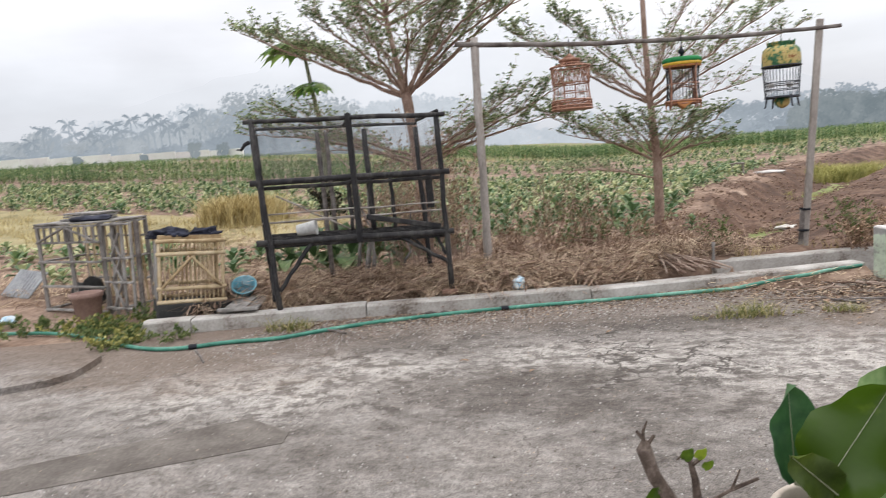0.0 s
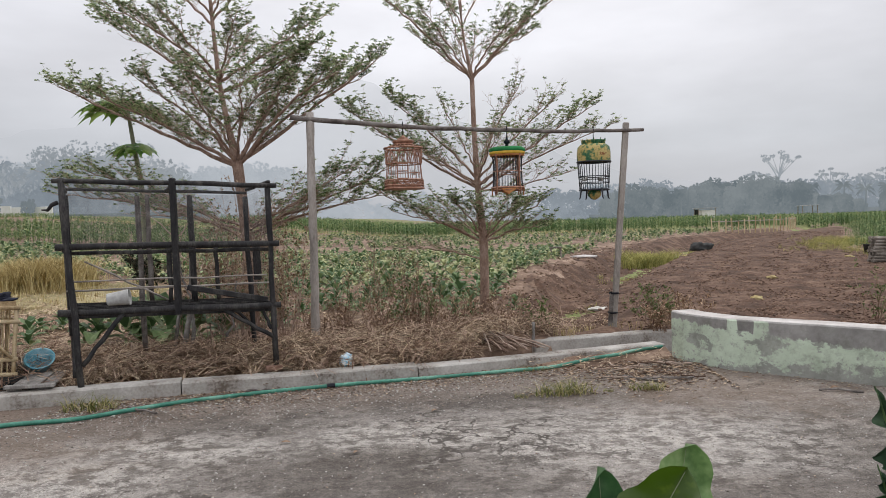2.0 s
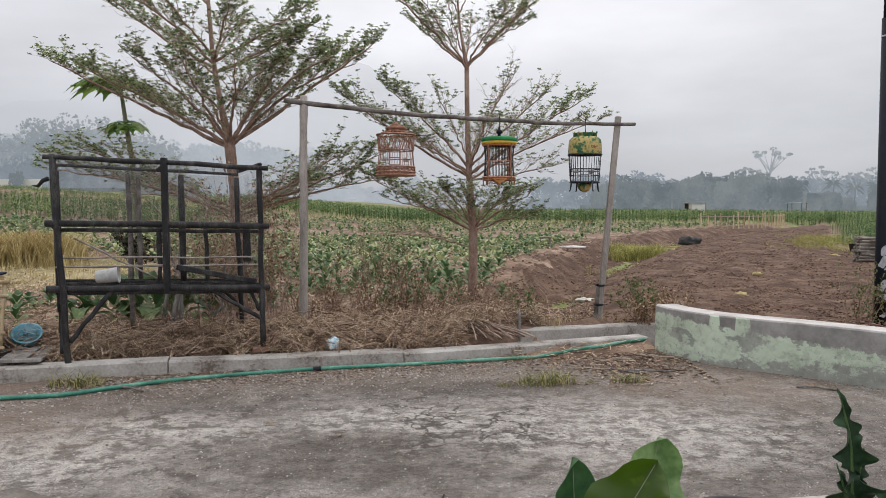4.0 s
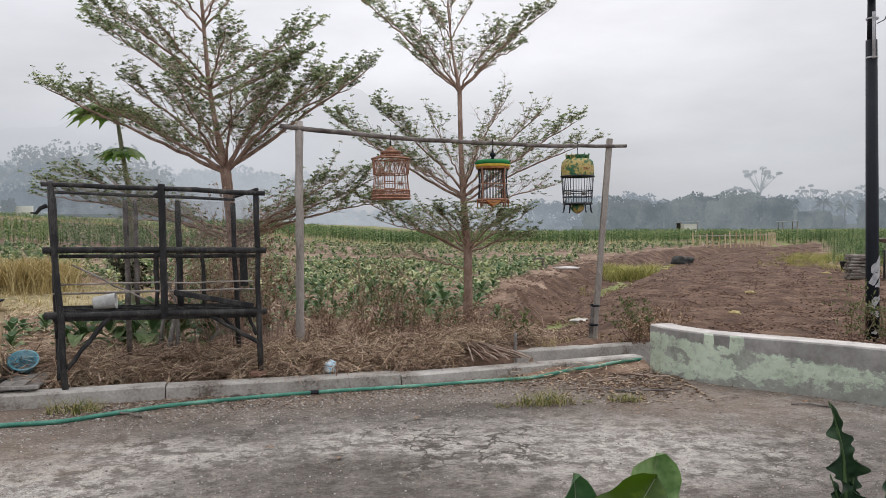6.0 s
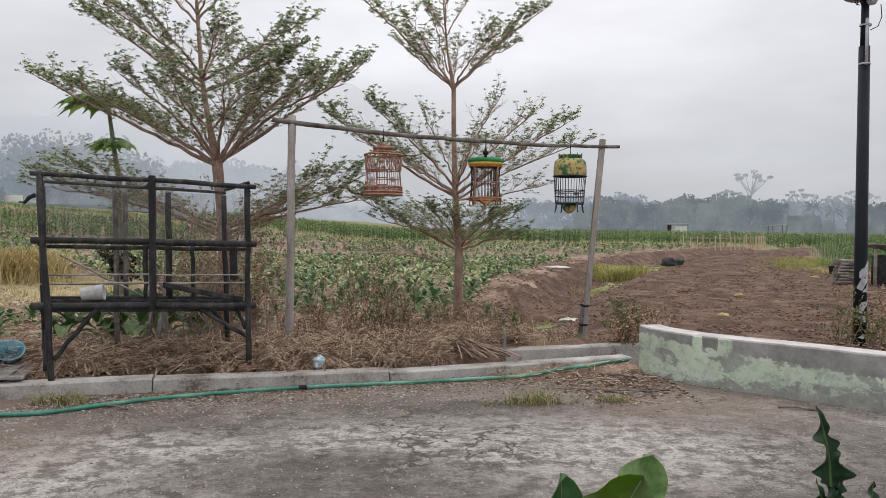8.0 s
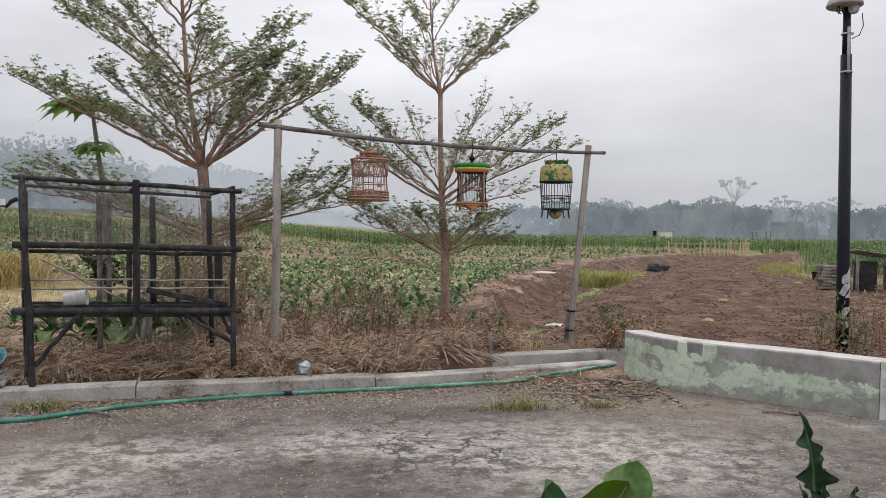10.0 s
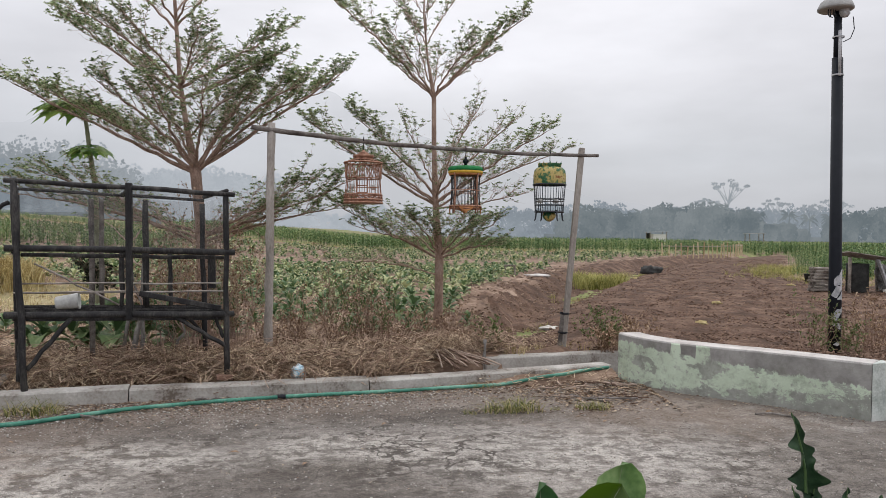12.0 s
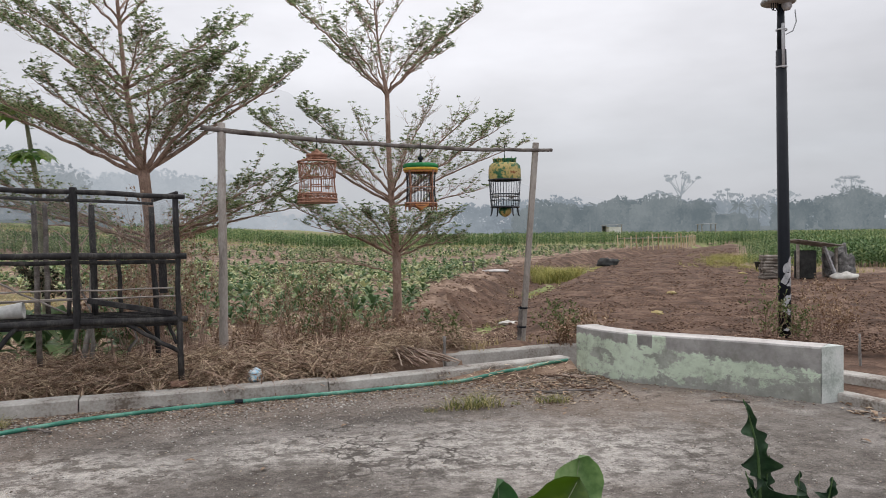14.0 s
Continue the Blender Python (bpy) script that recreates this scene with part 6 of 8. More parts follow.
TUFT_GRASS = material("yard_tuft_grass", [(0.12, 0.14, 0.04), (0.25, 0.25, 0.09), (0.42, 0.37, 0.18)], 0.8, 10, 30, 0.0, island=0.8, trans=0.2)
for i, (x, y, k) in enumerate(((0.84, 6.20, 1.6), (0.74, 6.16, 1.2), (0.95, 6.22, 1.3), (0.48, 6.09, 0.5), (1.52, 6.27, 1.0), (1.60, 6.29, 0.9), (1.22, 6.24, 0.4), (-3.10, 6.02, 1.7), (-3.0, 6.05, 1.3), (0.6, 7.12, 0.7), (0.75, 7.15, 0.6), (1.15, 7.38, 0.7), (1.3, 7.42, 0.6))):
    tuft(x, y, k, 200 + i, TUFT_GRASS)

# dry leaf litter and chips
LITTER = material("dry_litter", [(0.10, 0.06, 0.04), (0.26, 0.17, 0.11), (0.48, 0.38, 0.28)], 0.9, 9, 40, 0.0, island=1.0)


def chips(n, where, lo, hi, name, label):
    vs, fs = [], []
    for _ in range(n):
        x, y = where()
        k = q.uniform(lo, hi)
        a = q.uniform(0, 6.3)
        d, s = Vector((math.cos(a), math.sin(a), q.uniform(-0.1, 0.25))) * k, Vector((-math.sin(a), math.cos(a), q.uniform(-0.2, 0.2))) * k * q.uniform(0.15, 0.5)
        c = Vector((x, y, 0.008 + k * 0.12))
        b = len(vs)
        vs += [tuple(c - d), tuple(c + s + Vector((0, 0, k * 0.2))), tuple(c + d), tuple(c - s + Vector((0, 0, k * 0.2)))]
        fs += [(b, b + 1, b + 2), (b, b + 2, b + 3)]
    me = bpy.data.meshes.new(name)
    me.from_pydata(vs, [], fs)
    me.materials.append(LITTER)
    return tagged(new(name, me), label, "litter", kind="stuff")


def by_kerb():
    x = q.uniform(-3.3, 2.2)
    return x, kerb_y(x) - 0.02 - abs(q.gauss(0, 0.30))


def by_corner():
    x = q.gauss(1.65, 0.45)
    return min(x, 2.3), min(kerb_y(min(x, 2.1)) - 0.04, 6.95 + q.gauss(0, 0.33))


def by_wall():
    p, d = along(WALL_FRONT, q.random())
    k = abs(q.gauss(0, 0.12)) + 0.02
    return p.x + d.y * k, p.y - d.x * k


def anywhere():
    return q.uniform(-4.5, 3.5), q.uniform(2.6, 6.6)


chips(4200, by_kerb, 0.005, 0.024, "leaf_litter", "dry leaves and chips along the kerb")
chips(1800, by_corner, 0.008, 0.035, "leaf_litter", "dry leaves and chips near the wall corner")
chips(260, by_wall, 0.006, 0.02, "leaf_litter", "dry chips along the low wall")
chips(3600, anywhere, 0.003, 0.010, "grit", "small chips scattered over the yard")
chips(160, lambda: (q.uniform(0.4, 1.75), 6.10 + 0.16 * q.random() + q.gauss(0, 0.02)), 0.006, 0.02, "leaf_litter", "dry bits caught in a crack")
chips(500, lambda: (q.uniform(3.8, 4.6), q.gauss(5.2, 0.3)), 0.01, 0.05, "leaf_litter", "dry leaves and rubbish by the drain")

# earth washed up against the kerb by the wall corner
vs, fs, NX, NY = [], [], 44, 12
for i in range(NX + 1):
    x = 0.55 + 1.62 * i / NX
    for j in range(NY + 1):
        v = j / NY
        k = smooth(0.55, 1.3, x) * (1 - v) ** 1.4
        vs.append((x, kerb_y(x) + 0.01 - 0.62 * v * (0.75 + 0.35 * noise.noise((x * 2, 1, 0))), float(max(-0.01, 0.078 * k * (0.8 + 0.5 * noise.noise((x * 5, v * 4, 2))) + 0.008 * noise.noise((x * 22, v * 18, 3)) - 0.006 * v))))
for i in range(NX):
    for j in range(NY):
        b = i * (NY + 1) + j
        fs.append((b, b + 1, b + NY + 2, b + NY + 1))
me = bpy.data.meshes.new("soil_drift")
me.from_pydata(vs, [], fs)
me.materials.append(SOIL)
me.shade_smooth()
tagged(new("soil_drift", me), "dry brown earth washed up against the kerb", "soil", kind="stuff")


def on_drift():
    x = q.uniform(0.7, 2.15)
    return x, kerb_y(x) - 0.45 * q.random() ** 1.2 - 0.02, 0.02 + 0.06 * q.random()


straw(170, on_drift, 0.04, 0.16, 0.004, 0.3, "corner_litter", STRAW, "dry leaves and slivers on the washed-up earth")
PEBBLE = material("yard_pebble", [(0.16, 0.14, 0.12), (0.34, 0.32, 0.29), (0.5, 0.48, 0.45)], 0.9, 8, 50, 0.2, island=0.8)
scatter("pebbles", CLOD, [(*anywhere(), 0.002, q.uniform(0, 6.3), q.uniform(0.002, 0.008)) for _ in range(6500)] + [(*by_kerb(), 0.003, q.uniform(0, 6.3), q.uniform(0.004, 0.016)) for _ in range(1200)] + [(x, kerb_y(x) - 0.1 - abs(q.gauss(0, 0.55)), 0.003, q.uniform(0, 6.3), q.uniform(0.003, 0.011)) for x in [q.uniform(-3.4, 2.0) for _ in range(3600)]], PEBBLE, "small stones lying on the concrete", "pebbles")


def dry_leaf(x, y, a, k):
    g = Geo()
    vs = []
    for f, w in ((0, 0.05), (0.3, 0.8), (0.6, 1.0), (0.85, 0.5), (1.0, 0.05)):
        z = 0.01 + 0.25 * k * f * (1 - f)
        vs += [(k * (f - 0.5), k * 0.22 * w, z + k * 0.10 * w), (k * (f - 0.5), 0, z), (k * (f - 0.5), -k * 0.22 * w, z + k * 0.08 * w)]
    g.add(vs, [f for i in range(4) for f in ((3 * i, 3 * i + 1, 3 * i + 4, 3 * i + 3), (3 * i + 1, 3 * i + 2, 3 * i + 5, 3 * i + 4))])
    ob = tagged(part("dry_leaf", g, LITTER, smooth=True), "curled tan dry leaf on the concrete", "leaf", "dry leaves on the yard")
    ob.matrix_world = pose(x, y, 0.0, 0, 0, a)


for i, (x, y, k) in enumerate(((-1.2, 4.97, 0.12), (-0.22, 5.72, 0.11), (1.55, 7.05, 0.2), (1.7, 6.9, 0.18), (2.05, 7.05, 0.2), (1.75, 6.55, 0.22), (1.5, 6.6, 0.2), (2.5, 6.6, 0.12), (3.05, 6.15, 0.16), (-0.69, 4.73, 0.09), (3.4, 4.8, 0.14), (-2.8, 5.2, 0.08), (1.62, 7.25, 0.16), (1.95, 6.75, 0.14))):
    dry_leaf(x, y, 47 * i, k * 0.62)


def stick(name, pts, r0, mat, label, group=""):
    o_ = Vector(pts[0])
    g = Geo()
    pp = bent(Vector((0, 0, 0)), Vector(pts[1]) - o_, rough=0.01, rnd=q, n=5)
    g.tube(pp, [r0 * q.uniform(0.7, 1.1) for _ in pp], 6)
    ob = tagged(part(name, g, mat, smooth=True), label, "stick", group)
    ob.matrix_world = Matrix.Translation(o_)


for i in range(22):
    s = i / 21
    a = Vector((0.22 + 0.30 * s, 7.98 + q.uniform(-0.1, 0.14), 0.21 + q.uniform(-0.03, 0.04)))
    b = Vector((0.36 + 0.52 * s + q.uniform(-0.1, 0.1), 7.40 + 0.18 * s + q.uniform(-0.08, 0.1), 0.135 + q.uniform(0, 0.035)))
    stick("lath", (a, b), q.uniform(0.006, 0.012), LATH_WOOD, "weathered split-bamboo lath lying over the drain", "laths over the drain")
stick("stake", ((0.80, 8.15, 0.0), (0.79, 8.15, 0.33)), 0.02, GREY_WOOD, "short wooden stake at the drain")
stick("stake", ((5.14, 7.35, -0.05), (5.13, 7.35, 0.36)), 0.016, GREY_WOOD, "thin wooden stake in the soil")
for a, b in (((-2.72, 5.98, 0.03), (-2.42, 5.80, 0.02)), ((1.45, 6.75, 0.02), (1.75, 6.52, 0.02)), ((1.6, 6.62, 0.02), (2.05, 6.62, 0.02)), ((-3.6, 5.35, 0.01), (-3.3, 5.0, 0.01)), ((-1.9, 6.45, 0.03), (-1.6, 6.5, 0.03)), ((2.9, 6.1, 0.01), (3.2, 6.0, 0.01))):
    stick("twig", (a, b), 0.011, BEAM_WOOD, "broken brown twig on the concrete", "twigs on the yard")

for i in range(16):
    a = Vector((1.72 + q.gauss(0, 0.3), 6.95 + q.gauss(0, 0.2), 0.02))
    w = q.uniform(0, 6.3)
    ln = q.uniform(0.12, 0.4)
    if a.x > 2.1:
        a.x = 2.0
    stick("twig", (a, a + Vector((math.cos(w) * ln, math.sin(w) * ln * 0.5, 0.01))), q.uniform(0.005, 0.011), LATH_WOOD, "pale broken bamboo sliver on the concrete", "slivers by the corner")

# bright crop plants and withered vine behind the rack
for i, (x, y, k) in enumerate(((-0.30, 11.6, 1.05), (-0.02, 12.3, 0.9), (-1.35, 13.6, 1.15), (-0.75, 13.4, 0.95), (0.14, 11.3, 0.9), (0.80, 11.0, 0.6), (-2.15, 12.8, 1.0), (-1.7, 11.4, 0.8))):
    t = thing("tobacco_plant", (x, y, land(x, y) - 0.01), "large leafy green crop plant near the bank", "crop plant", "crop plants near the yard", rz=53 * i)
    t.scale = (k * 0.9, k * 0.9, k * 1.2)
    part("leaves", NEAR_MESH[i % 6], LEAF_TOBACCO, t)
for i, (x, y, k) in enumerate(((-4.25, 8.55, 1.2), (-4.0, 8.75, 1.4), (-3.45, 8.6, 1.5), (-3.15, 8.75, 1.3), (-2.75, 8.6, 1.2), (-3.75, 8.9, 1.3))):
    t = thing("tobacco_plant", (x, y, land(x, y) + 0.04), "bright green broad-leaved crop plant behind the rack", "crop plant", "crop plants near the yard", rz=70 * i)
    t.scale = (k, k, k * 1.1)
    part("leaves", NEAR_MESH[i % 6], LEAF_TOBACCO, t)
VINE_LEAF = material("withered_vine_leaf", [(0.03, 0.035, 0.022), (0.075, 0.08, 0.05), (0.16, 0.15, 0.10)], 0.85, 8, 40, 0.0, island=0.8)
t = thing("withered_vine", (-3.25, 7.62, 0.9), "dark withered vine hanging on the back of the rack", "vine")
g, lv = Geo(), []
for i in range(9):
    pts = bent((q.uniform(-0.36, 0.1), 0, q.uniform(0.15, 0.34)), (q.uniform(-0.1, 0.40), 0.05, q.uniform(-0.02, 0.28)), 0.07, rough=0.03, rnd=q, n=7)
    g.tube(pts, [0.004] * 8, 4, False)
    for p in pts:
        for _ in range(7):
            lv.append((p + rv(q, 0.035), (rv(q) + Vector((0, 0, -0.6))).normalized(), q.uniform(0.025, 0.06), q.uniform(0.008, 0.018), rv(q)))
part("stem_mass", g, DEAD_STALK, t)
part("leaf_mass", leaf_cloud(lv, VINE_LEAF, "leaf_mass"), VINE_LEAF, t)

# crumpled bag
BAG = material("blue_white_plastic", [(0.78, 0.80, 0.82), (0.60, 0.74, 0.82), (0.10, 0.42, 0.66)], 0.4, 26, 90, 0.2)
CREAM_BAG = material("cream_plastic", [(0.40, 0.38, 0.34), (0.68, 0.66, 0.61)], 0.5, 8, 50, 0.3)


def lump(name, at, size, mat, label, category, seed, sub_=3, rough=0.35):
    bm = bmesh.new()
    bmesh.ops.create_icosphere(bm, subdivisions=sub_, radius=1)
    for v in bm.verts:
        c = v.co.copy()
        k = 1 + rough * noise.noise(c * 1.7 + Vector((seed, 0, 0))) + rough * 0.6 * noise.noise(c * 4 + Vector((0, seed, 0)))
        v.co = Vector((c.x * size[0], c.y * size[1], max(c.z, -0.5) * size[2] + size[2] * 0.5)) * k
    me = bpy.data.meshes.new(name)
    bm.to_mesh(me)
    bm.free()
    me.materials.append(mat)
    me.shade_smooth()
    ob = tagged(new(name, me), label, category)
    ob.matrix_world = pose(*at)
    return ob


lump("plastic_bag", (-1.12, 7.12, 0.10), (0.075, 0.06, 0.075), BAG, "crumpled blue and white plastic bag behind the kerb", "bag", 3)

# crooked saplings behind the rack
for i, (x, y, h, lean, r0) in enumerate(((-3.05, 8.0, 1.5, 0.12, 0.035), (-2.98, 8.1, 1.25, -0.16, 0.028), (-2.72, 8.2, 0.85, 0.2, 0.02), (-3.3, 8.4, 1.6, 0.05, 0.025))):
    t = thing("bare_sapling", (x, y, 0.0), "crooked grey bare sapling behind the rack", "sapling", "bare saplings behind the rack")
    g = Geo()
    pts = bent((0, 0, 0), (lean, 0.1, h), side=0.05, rough=0.03, rnd=q, n=7)
    g.tube(pts, [r0 * (1 - 0.6 * k / 7) for k in range(8)], 7)
    part("trunk", g, GREY_WOOD, t, smooth=True)
    for k in range(7):
        a = pts[q.randint(3, 7)]
        e = a + Vector((q.uniform(-0.4, 0.4), q.uniform(-0.2, 0.2), q.uniform(0.1, 0.45)))
        g = Geo()
        g.tube(bent(a, e, rough=0.02, rnd=q, n=4), [0.009, 0.008, 0.006, 0.004, 0.002], 5)
        part("branch", g, TWIG, t, smooth=True)

# ---- patched slabs at the yard's edge ----
DARK_SLAB = material("damp_dark_cement", [(0.085, 0.073, 0.063), (0.13, 0.114, 0.10), (0.20, 0.18, 0.16)], 0.9, 3, 50, 0.4)
g = Geo()
g.prism([(-5.2, 1.75), (-4.9, 1.5), (-3.01, 2.78), (-1.87, 3.49), (-1.9, 3.62), (-2.05, 3.72), (-2.26, 3.84), (-3.28, 3.04)], 0.0, 0.004)
tagged(part("trim_patch", g, DARK_SLAB), "dark cement strip patched into the yard", "pavement", kind="structure")
g = Geo()
g.prism([(-7.5, 4.2), (-5.6, 3.75), (-4.48, 4.23), (-4.24, 4.42), (-4.17, 4.62), (-4.23, 4.86), (-4.30, 5.08), (-5.2, 5.25), (-7.5, 5.3)], 0.0, 0.05)
tagged(part("raised_slab", g, CONCRETE), "broken raised concrete slab", "pavement", kind="structure")

# ---- cages and junk on the verge ----
q = random.Random(91)


def rod(t, name, a, b, r0, mat, label=""):
    g = Geo()
    pts = bent(a, b, rough=0.003, rnd=q, n=4)
    g.tube(pts, [r0 * q.uniform(0.92, 1.08) for _ in pts], 7)
    return part(name, g, mat, t, label, True)


def bamboo_crate():
    t = thing("bamboo_crate", (-4.50, 6.20, 0.23), "yellow split-bamboo chicken crate with slatted front, on a dark base", "crate", rz=40)
    t.matrix_world = pose(-4.50, 6.20, 0.235, 0, 5, 40)
    W, D, H = 0.60, 0.45, 0.62
    for y in (0, D):
        for z in (0.015, 0.15, 0.49, 0.615):
            rod(t, "rail", (-0.03, y, z), (W + 0.03, y, z), 0.020, BAMBOO)
        for x in (0.0, W):
            rod(t, "corner_post", (x, y + 0.012, 0), (x, y + 0.012, H), 0.018, BAMBOO)
        n = 13
        for k in range(n):
            x = 0.05 + (W - 0.1) * k / (n - 1)
            g = Geo()
            g.beam((x, y + 0.022, 0.0), (x + q.uniform(-0.006, 0.006), y + 0.022, 0.61), 0.033, 0.009)
            part("slat", g, BAMBOO, t)
    rod(t, "diagonal", (W / 2, -0.02, 0.46), (0.02, -0.02, 0.16), 0.014, BAMBOO)
    rod(t, "diagonal", (W / 2, -0.02, 0.46), (W - 0.02, -0.02, 0.16), 0.014, BAMBOO)
    for x in (0, W):
        for z in (0.015, 0.15, 0.49, 0.615):
            rod(t, "side_rail", (x, 0, z), (x, D, z), 0.018, BAMBOO)
    g = Geo()
    g.box((-0.022, 0.03, 0.02), (-0.014, D - 0.03, 0.60))
    part("side_panel", g, GREY_WOOD, t, "weathered board side")
    for k in range(6):
        g = Geo()
        y = 0.05 + k * 0.09
        g.beam((0, y, 0.635), (W, y, 0.635), 0.008, 0.07)
        part("top_slat", g, BAMBOO, t)
    return t


bamboo_crate()
DARK_BOX = material("dark_tray", [(0.02, 0.022, 0.022), (0.06, 0.06, 0.058)], 0.8, 6, 50, 0.3)
g = Geo()
g.box((-0.03, -0.02, -0.2), (0.68, 0.48, 0.0))
tray = tagged(part("base_tray", g, DARK_BOX), "dark wooden tray under the bamboo crate", "tray")
tray.matrix_world = pose(-4.50, 6.20, 0.232, 0, 5, 40)
BLACK_CLOTH = material("black_cloth", [(0.008, 0.009, 0.014), (0.02, 0.022, 0.035), (0.045, 0.05, 0.08)], 0.85, 9, 60, 0.4)
lump("cloth", (-4.52, 6.50, 0.86), (0.2, 0.15, 0.06), BLACK_CLOTH, "crumpled black cloth on the bamboo crate", "cloth", 7, 4, 0.5)
lump("cloth", (-4.24, 6.66, 0.85), (0.17, 0.14, 0.045), BLACK_CLOTH, "crumpled black cloth on the bamboo crate", "cloth", 12, 4, 0.5)


def hutch():
    """Old grey lattice cage with braced panels."""
    t = thing("lattice_hutch", (-6.62, 7.05, 0.03), "old grey wooden lattice poultry hutch", "hutch", rz=-13.5)
    W, D, H = 1.08, 0.6, 1.0

    def bar(name, a, b, w=0.055, mat=GREY_WOOD):
        g = Geo()
        g.beam(a, b, w, 0.02)
        part(name, g, mat, t)

    for y in (0, D):
        for x in (0, W * 0.5, W):
            bar("upright", (x, y, 0), (x, y, H), 0.062)
        for z in (0.03, 0.30, 0.58, 0.80, H - 0.02):
            bar("rail", (0, y - 0.02, z), (W, y - 0.02, z))
    for k in range(9):
        x = 0.06 + k * 0.12
        bar("lath", (x, -0.04, 0.80), (x, -0.04, 0.98), 0.028)
        bar("lath", (x, D - 0.04, 0.03), (x, D - 0.04, 0.95), 0.028, BAMBOO)
    bar("brace", (0.02, -0.045, 0.80), (W * 0.5, -0.045, 0.97), 0.025)
    bar("brace", (W * 0.5, -0.045, 0.97), (W, -0.045, 0.80), 0.025)
    bar("brace", (0.02, D - 0.06, 0.78), (W, D - 0.06, 0.45), 0.03, BAMBOO)
    for x in (0, W):
        for z in (0.03, 0.58, H - 0.02):
            bar("side_rail", (x, 0, z), (x, D, z))
    g = Geo()
    g.box((-0.02, -0.03, H), (W + 0.02, D + 0.02, H + 0.02))
    part("roof_board", g, GREY_WOOD, t)
    return t


hutch()
t = thing("trellis", (-5.58, 6.78, 0.03), "narrow grey lattice panel leaning beside the hutch", "trellis", rz=-17)


def pbar(a, b, w=0.045):
    g = Geo()
    g.beam(a, b, w, 0.02)
    part("lath", g, GREY_WOOD, t)


for x in (0.0, 0.16, 0.32, 0.47):
    pbar((x, 0.0, 0), (x, 0.06, 1.0), 0.04)
for z in (0.08, 0.36, 0.62, 0.98):
    pbar((0, -0.015 + 0.06 * z, z), (0.47, -0.015 + 0.06 * z, z))
for z in (0.1, 0.37, 0.63):
    pbar((0.16, -0.03 + 0.06 * z, z), (0.32, -0.02 + 0.06 * z, z + 0.26), 0.022)
    pbar((0.32, -0.03 + 0.06 * z, z), (0.16, -0.02 + 0.06 * z, z + 0.26), 0.022)
g = Geo()
g.beam((0.52, 0.05, 0), (0.52, 0.10, 1.02), 0.06, 0.03)
part("edge_board", g, BEAM_WOOD, t, "dark edge board")

for i, (z, a) in enumerate(((1.055, -10), (1.085, -16), (1.115, -12))):
    g = Geo()
    g.box((-0.32, -0.13, 0), (0.32, 0.13, 0.022))
    b = tagged(part("board", g, GREY_WOOD), "weathered grey board lying on the hutch", "board", "boards on the hutch")
    b.matrix_world = pose(-6.05, 7.22 + 0.03 * i, z, 0, 0, a)
lump("cloth", (-5.85, 7.0, 1.055), (0.28, 0.14, 0.035), BLACK_CLOTH, "dark cloth lying on the hutch roof", "cloth", 21, 3, 0.4)
lump("sack", (-6.25, 7.3, 0.02), (0.2, 0.16, 0.22), DARK_BOX, "dark sack inside the lattice hutch", "sack", 33, 3, 0.3)

POT_MAUVE = material("mauve_clay_pot", [(0.24, 0.15, 0.125), (0.36, 0.25, 0.21)], 0.75, 6, 50, 0.2)
g = Geo()
g.lathe([(0.0, 0), (0.11, 0), (0.118, 0.02), (0.150, 0.27), (0.168, 0.28), (0.170, 0.325), (0.156, 0.33), (0.148, 0.29), (0.0, 0.28)], 30)
pot = tagged(part("plant_pot", g, POT_MAUVE, smooth=True), "empty mauve-brown clay pot in front of the hutch", "pot")
pot.matrix_world = pose(-5.62, 6.52, 0.0)

# basin, bag and planks
BLUE = material("blue_basin_plastic", [(0.09, 0.30, 0.40), (0.18, 0.44, 0.55), (0.38, 0.58, 0.66)], 0.5, 5, 50, 0.1)
g = Geo()
g.lathe([(0.0, 0), (0.10, 0), (0.108, 0.01), (0.150, 0.13), (0.166, 0.135), (0.166, 0.145), (0.146, 0.14), (0.10, 0.018), (0.0, 0.014)], 30)
bowl = tagged(part("basin", g, BLUE, smooth=True), "faded blue plastic basin tipped on its side", "basin")
bowl.matrix_world = pose(-3.99, 6.93, 0.20, 38, 0, 24)
bowl.scale = (0.8, 0.8, 0.8)
lump("plastic_bag", (-4.13, 6.96, 0.10), (0.08, 0.07, 0.13), CREAM_BAG, "crumpled cream plastic bag beside the basin", "bag", 44, 4, 0.5)
lump("plastic_bag", (-4.02, 6.86, 0.09), (0.06, 0.05, 0.06), CREAM_BAG, "crumpled cream plastic bag beside the basin", "bag", 47, 4, 0.5)
for k in range(3):
    g = Geo()
    g.box((-0.055, -0.38, 0), (0.055, 0.38, 0.022))
    b = tagged(part("plank", g, GREY_WOOD), "short weathered plank laid across the kerb", "plank", "planks across the kerb")
    b.matrix_world = pose(-3.92 + 0.118 * k, 6.57 + 0.03 * k, 0.128 + (0.01 if k == 1 else 0), 0, 0, 17)
g = Geo()
g.box((-0.20, -0.025, 0), (0.20, 0.025, 0.03))
b = tagged(part("plank", g, GREY_WOOD), "short weathered batten across the planks' end", "plank", "planks across the kerb")
b.matrix_world = pose(-3.68, 6.22, 0.15, 0, 0, 10)

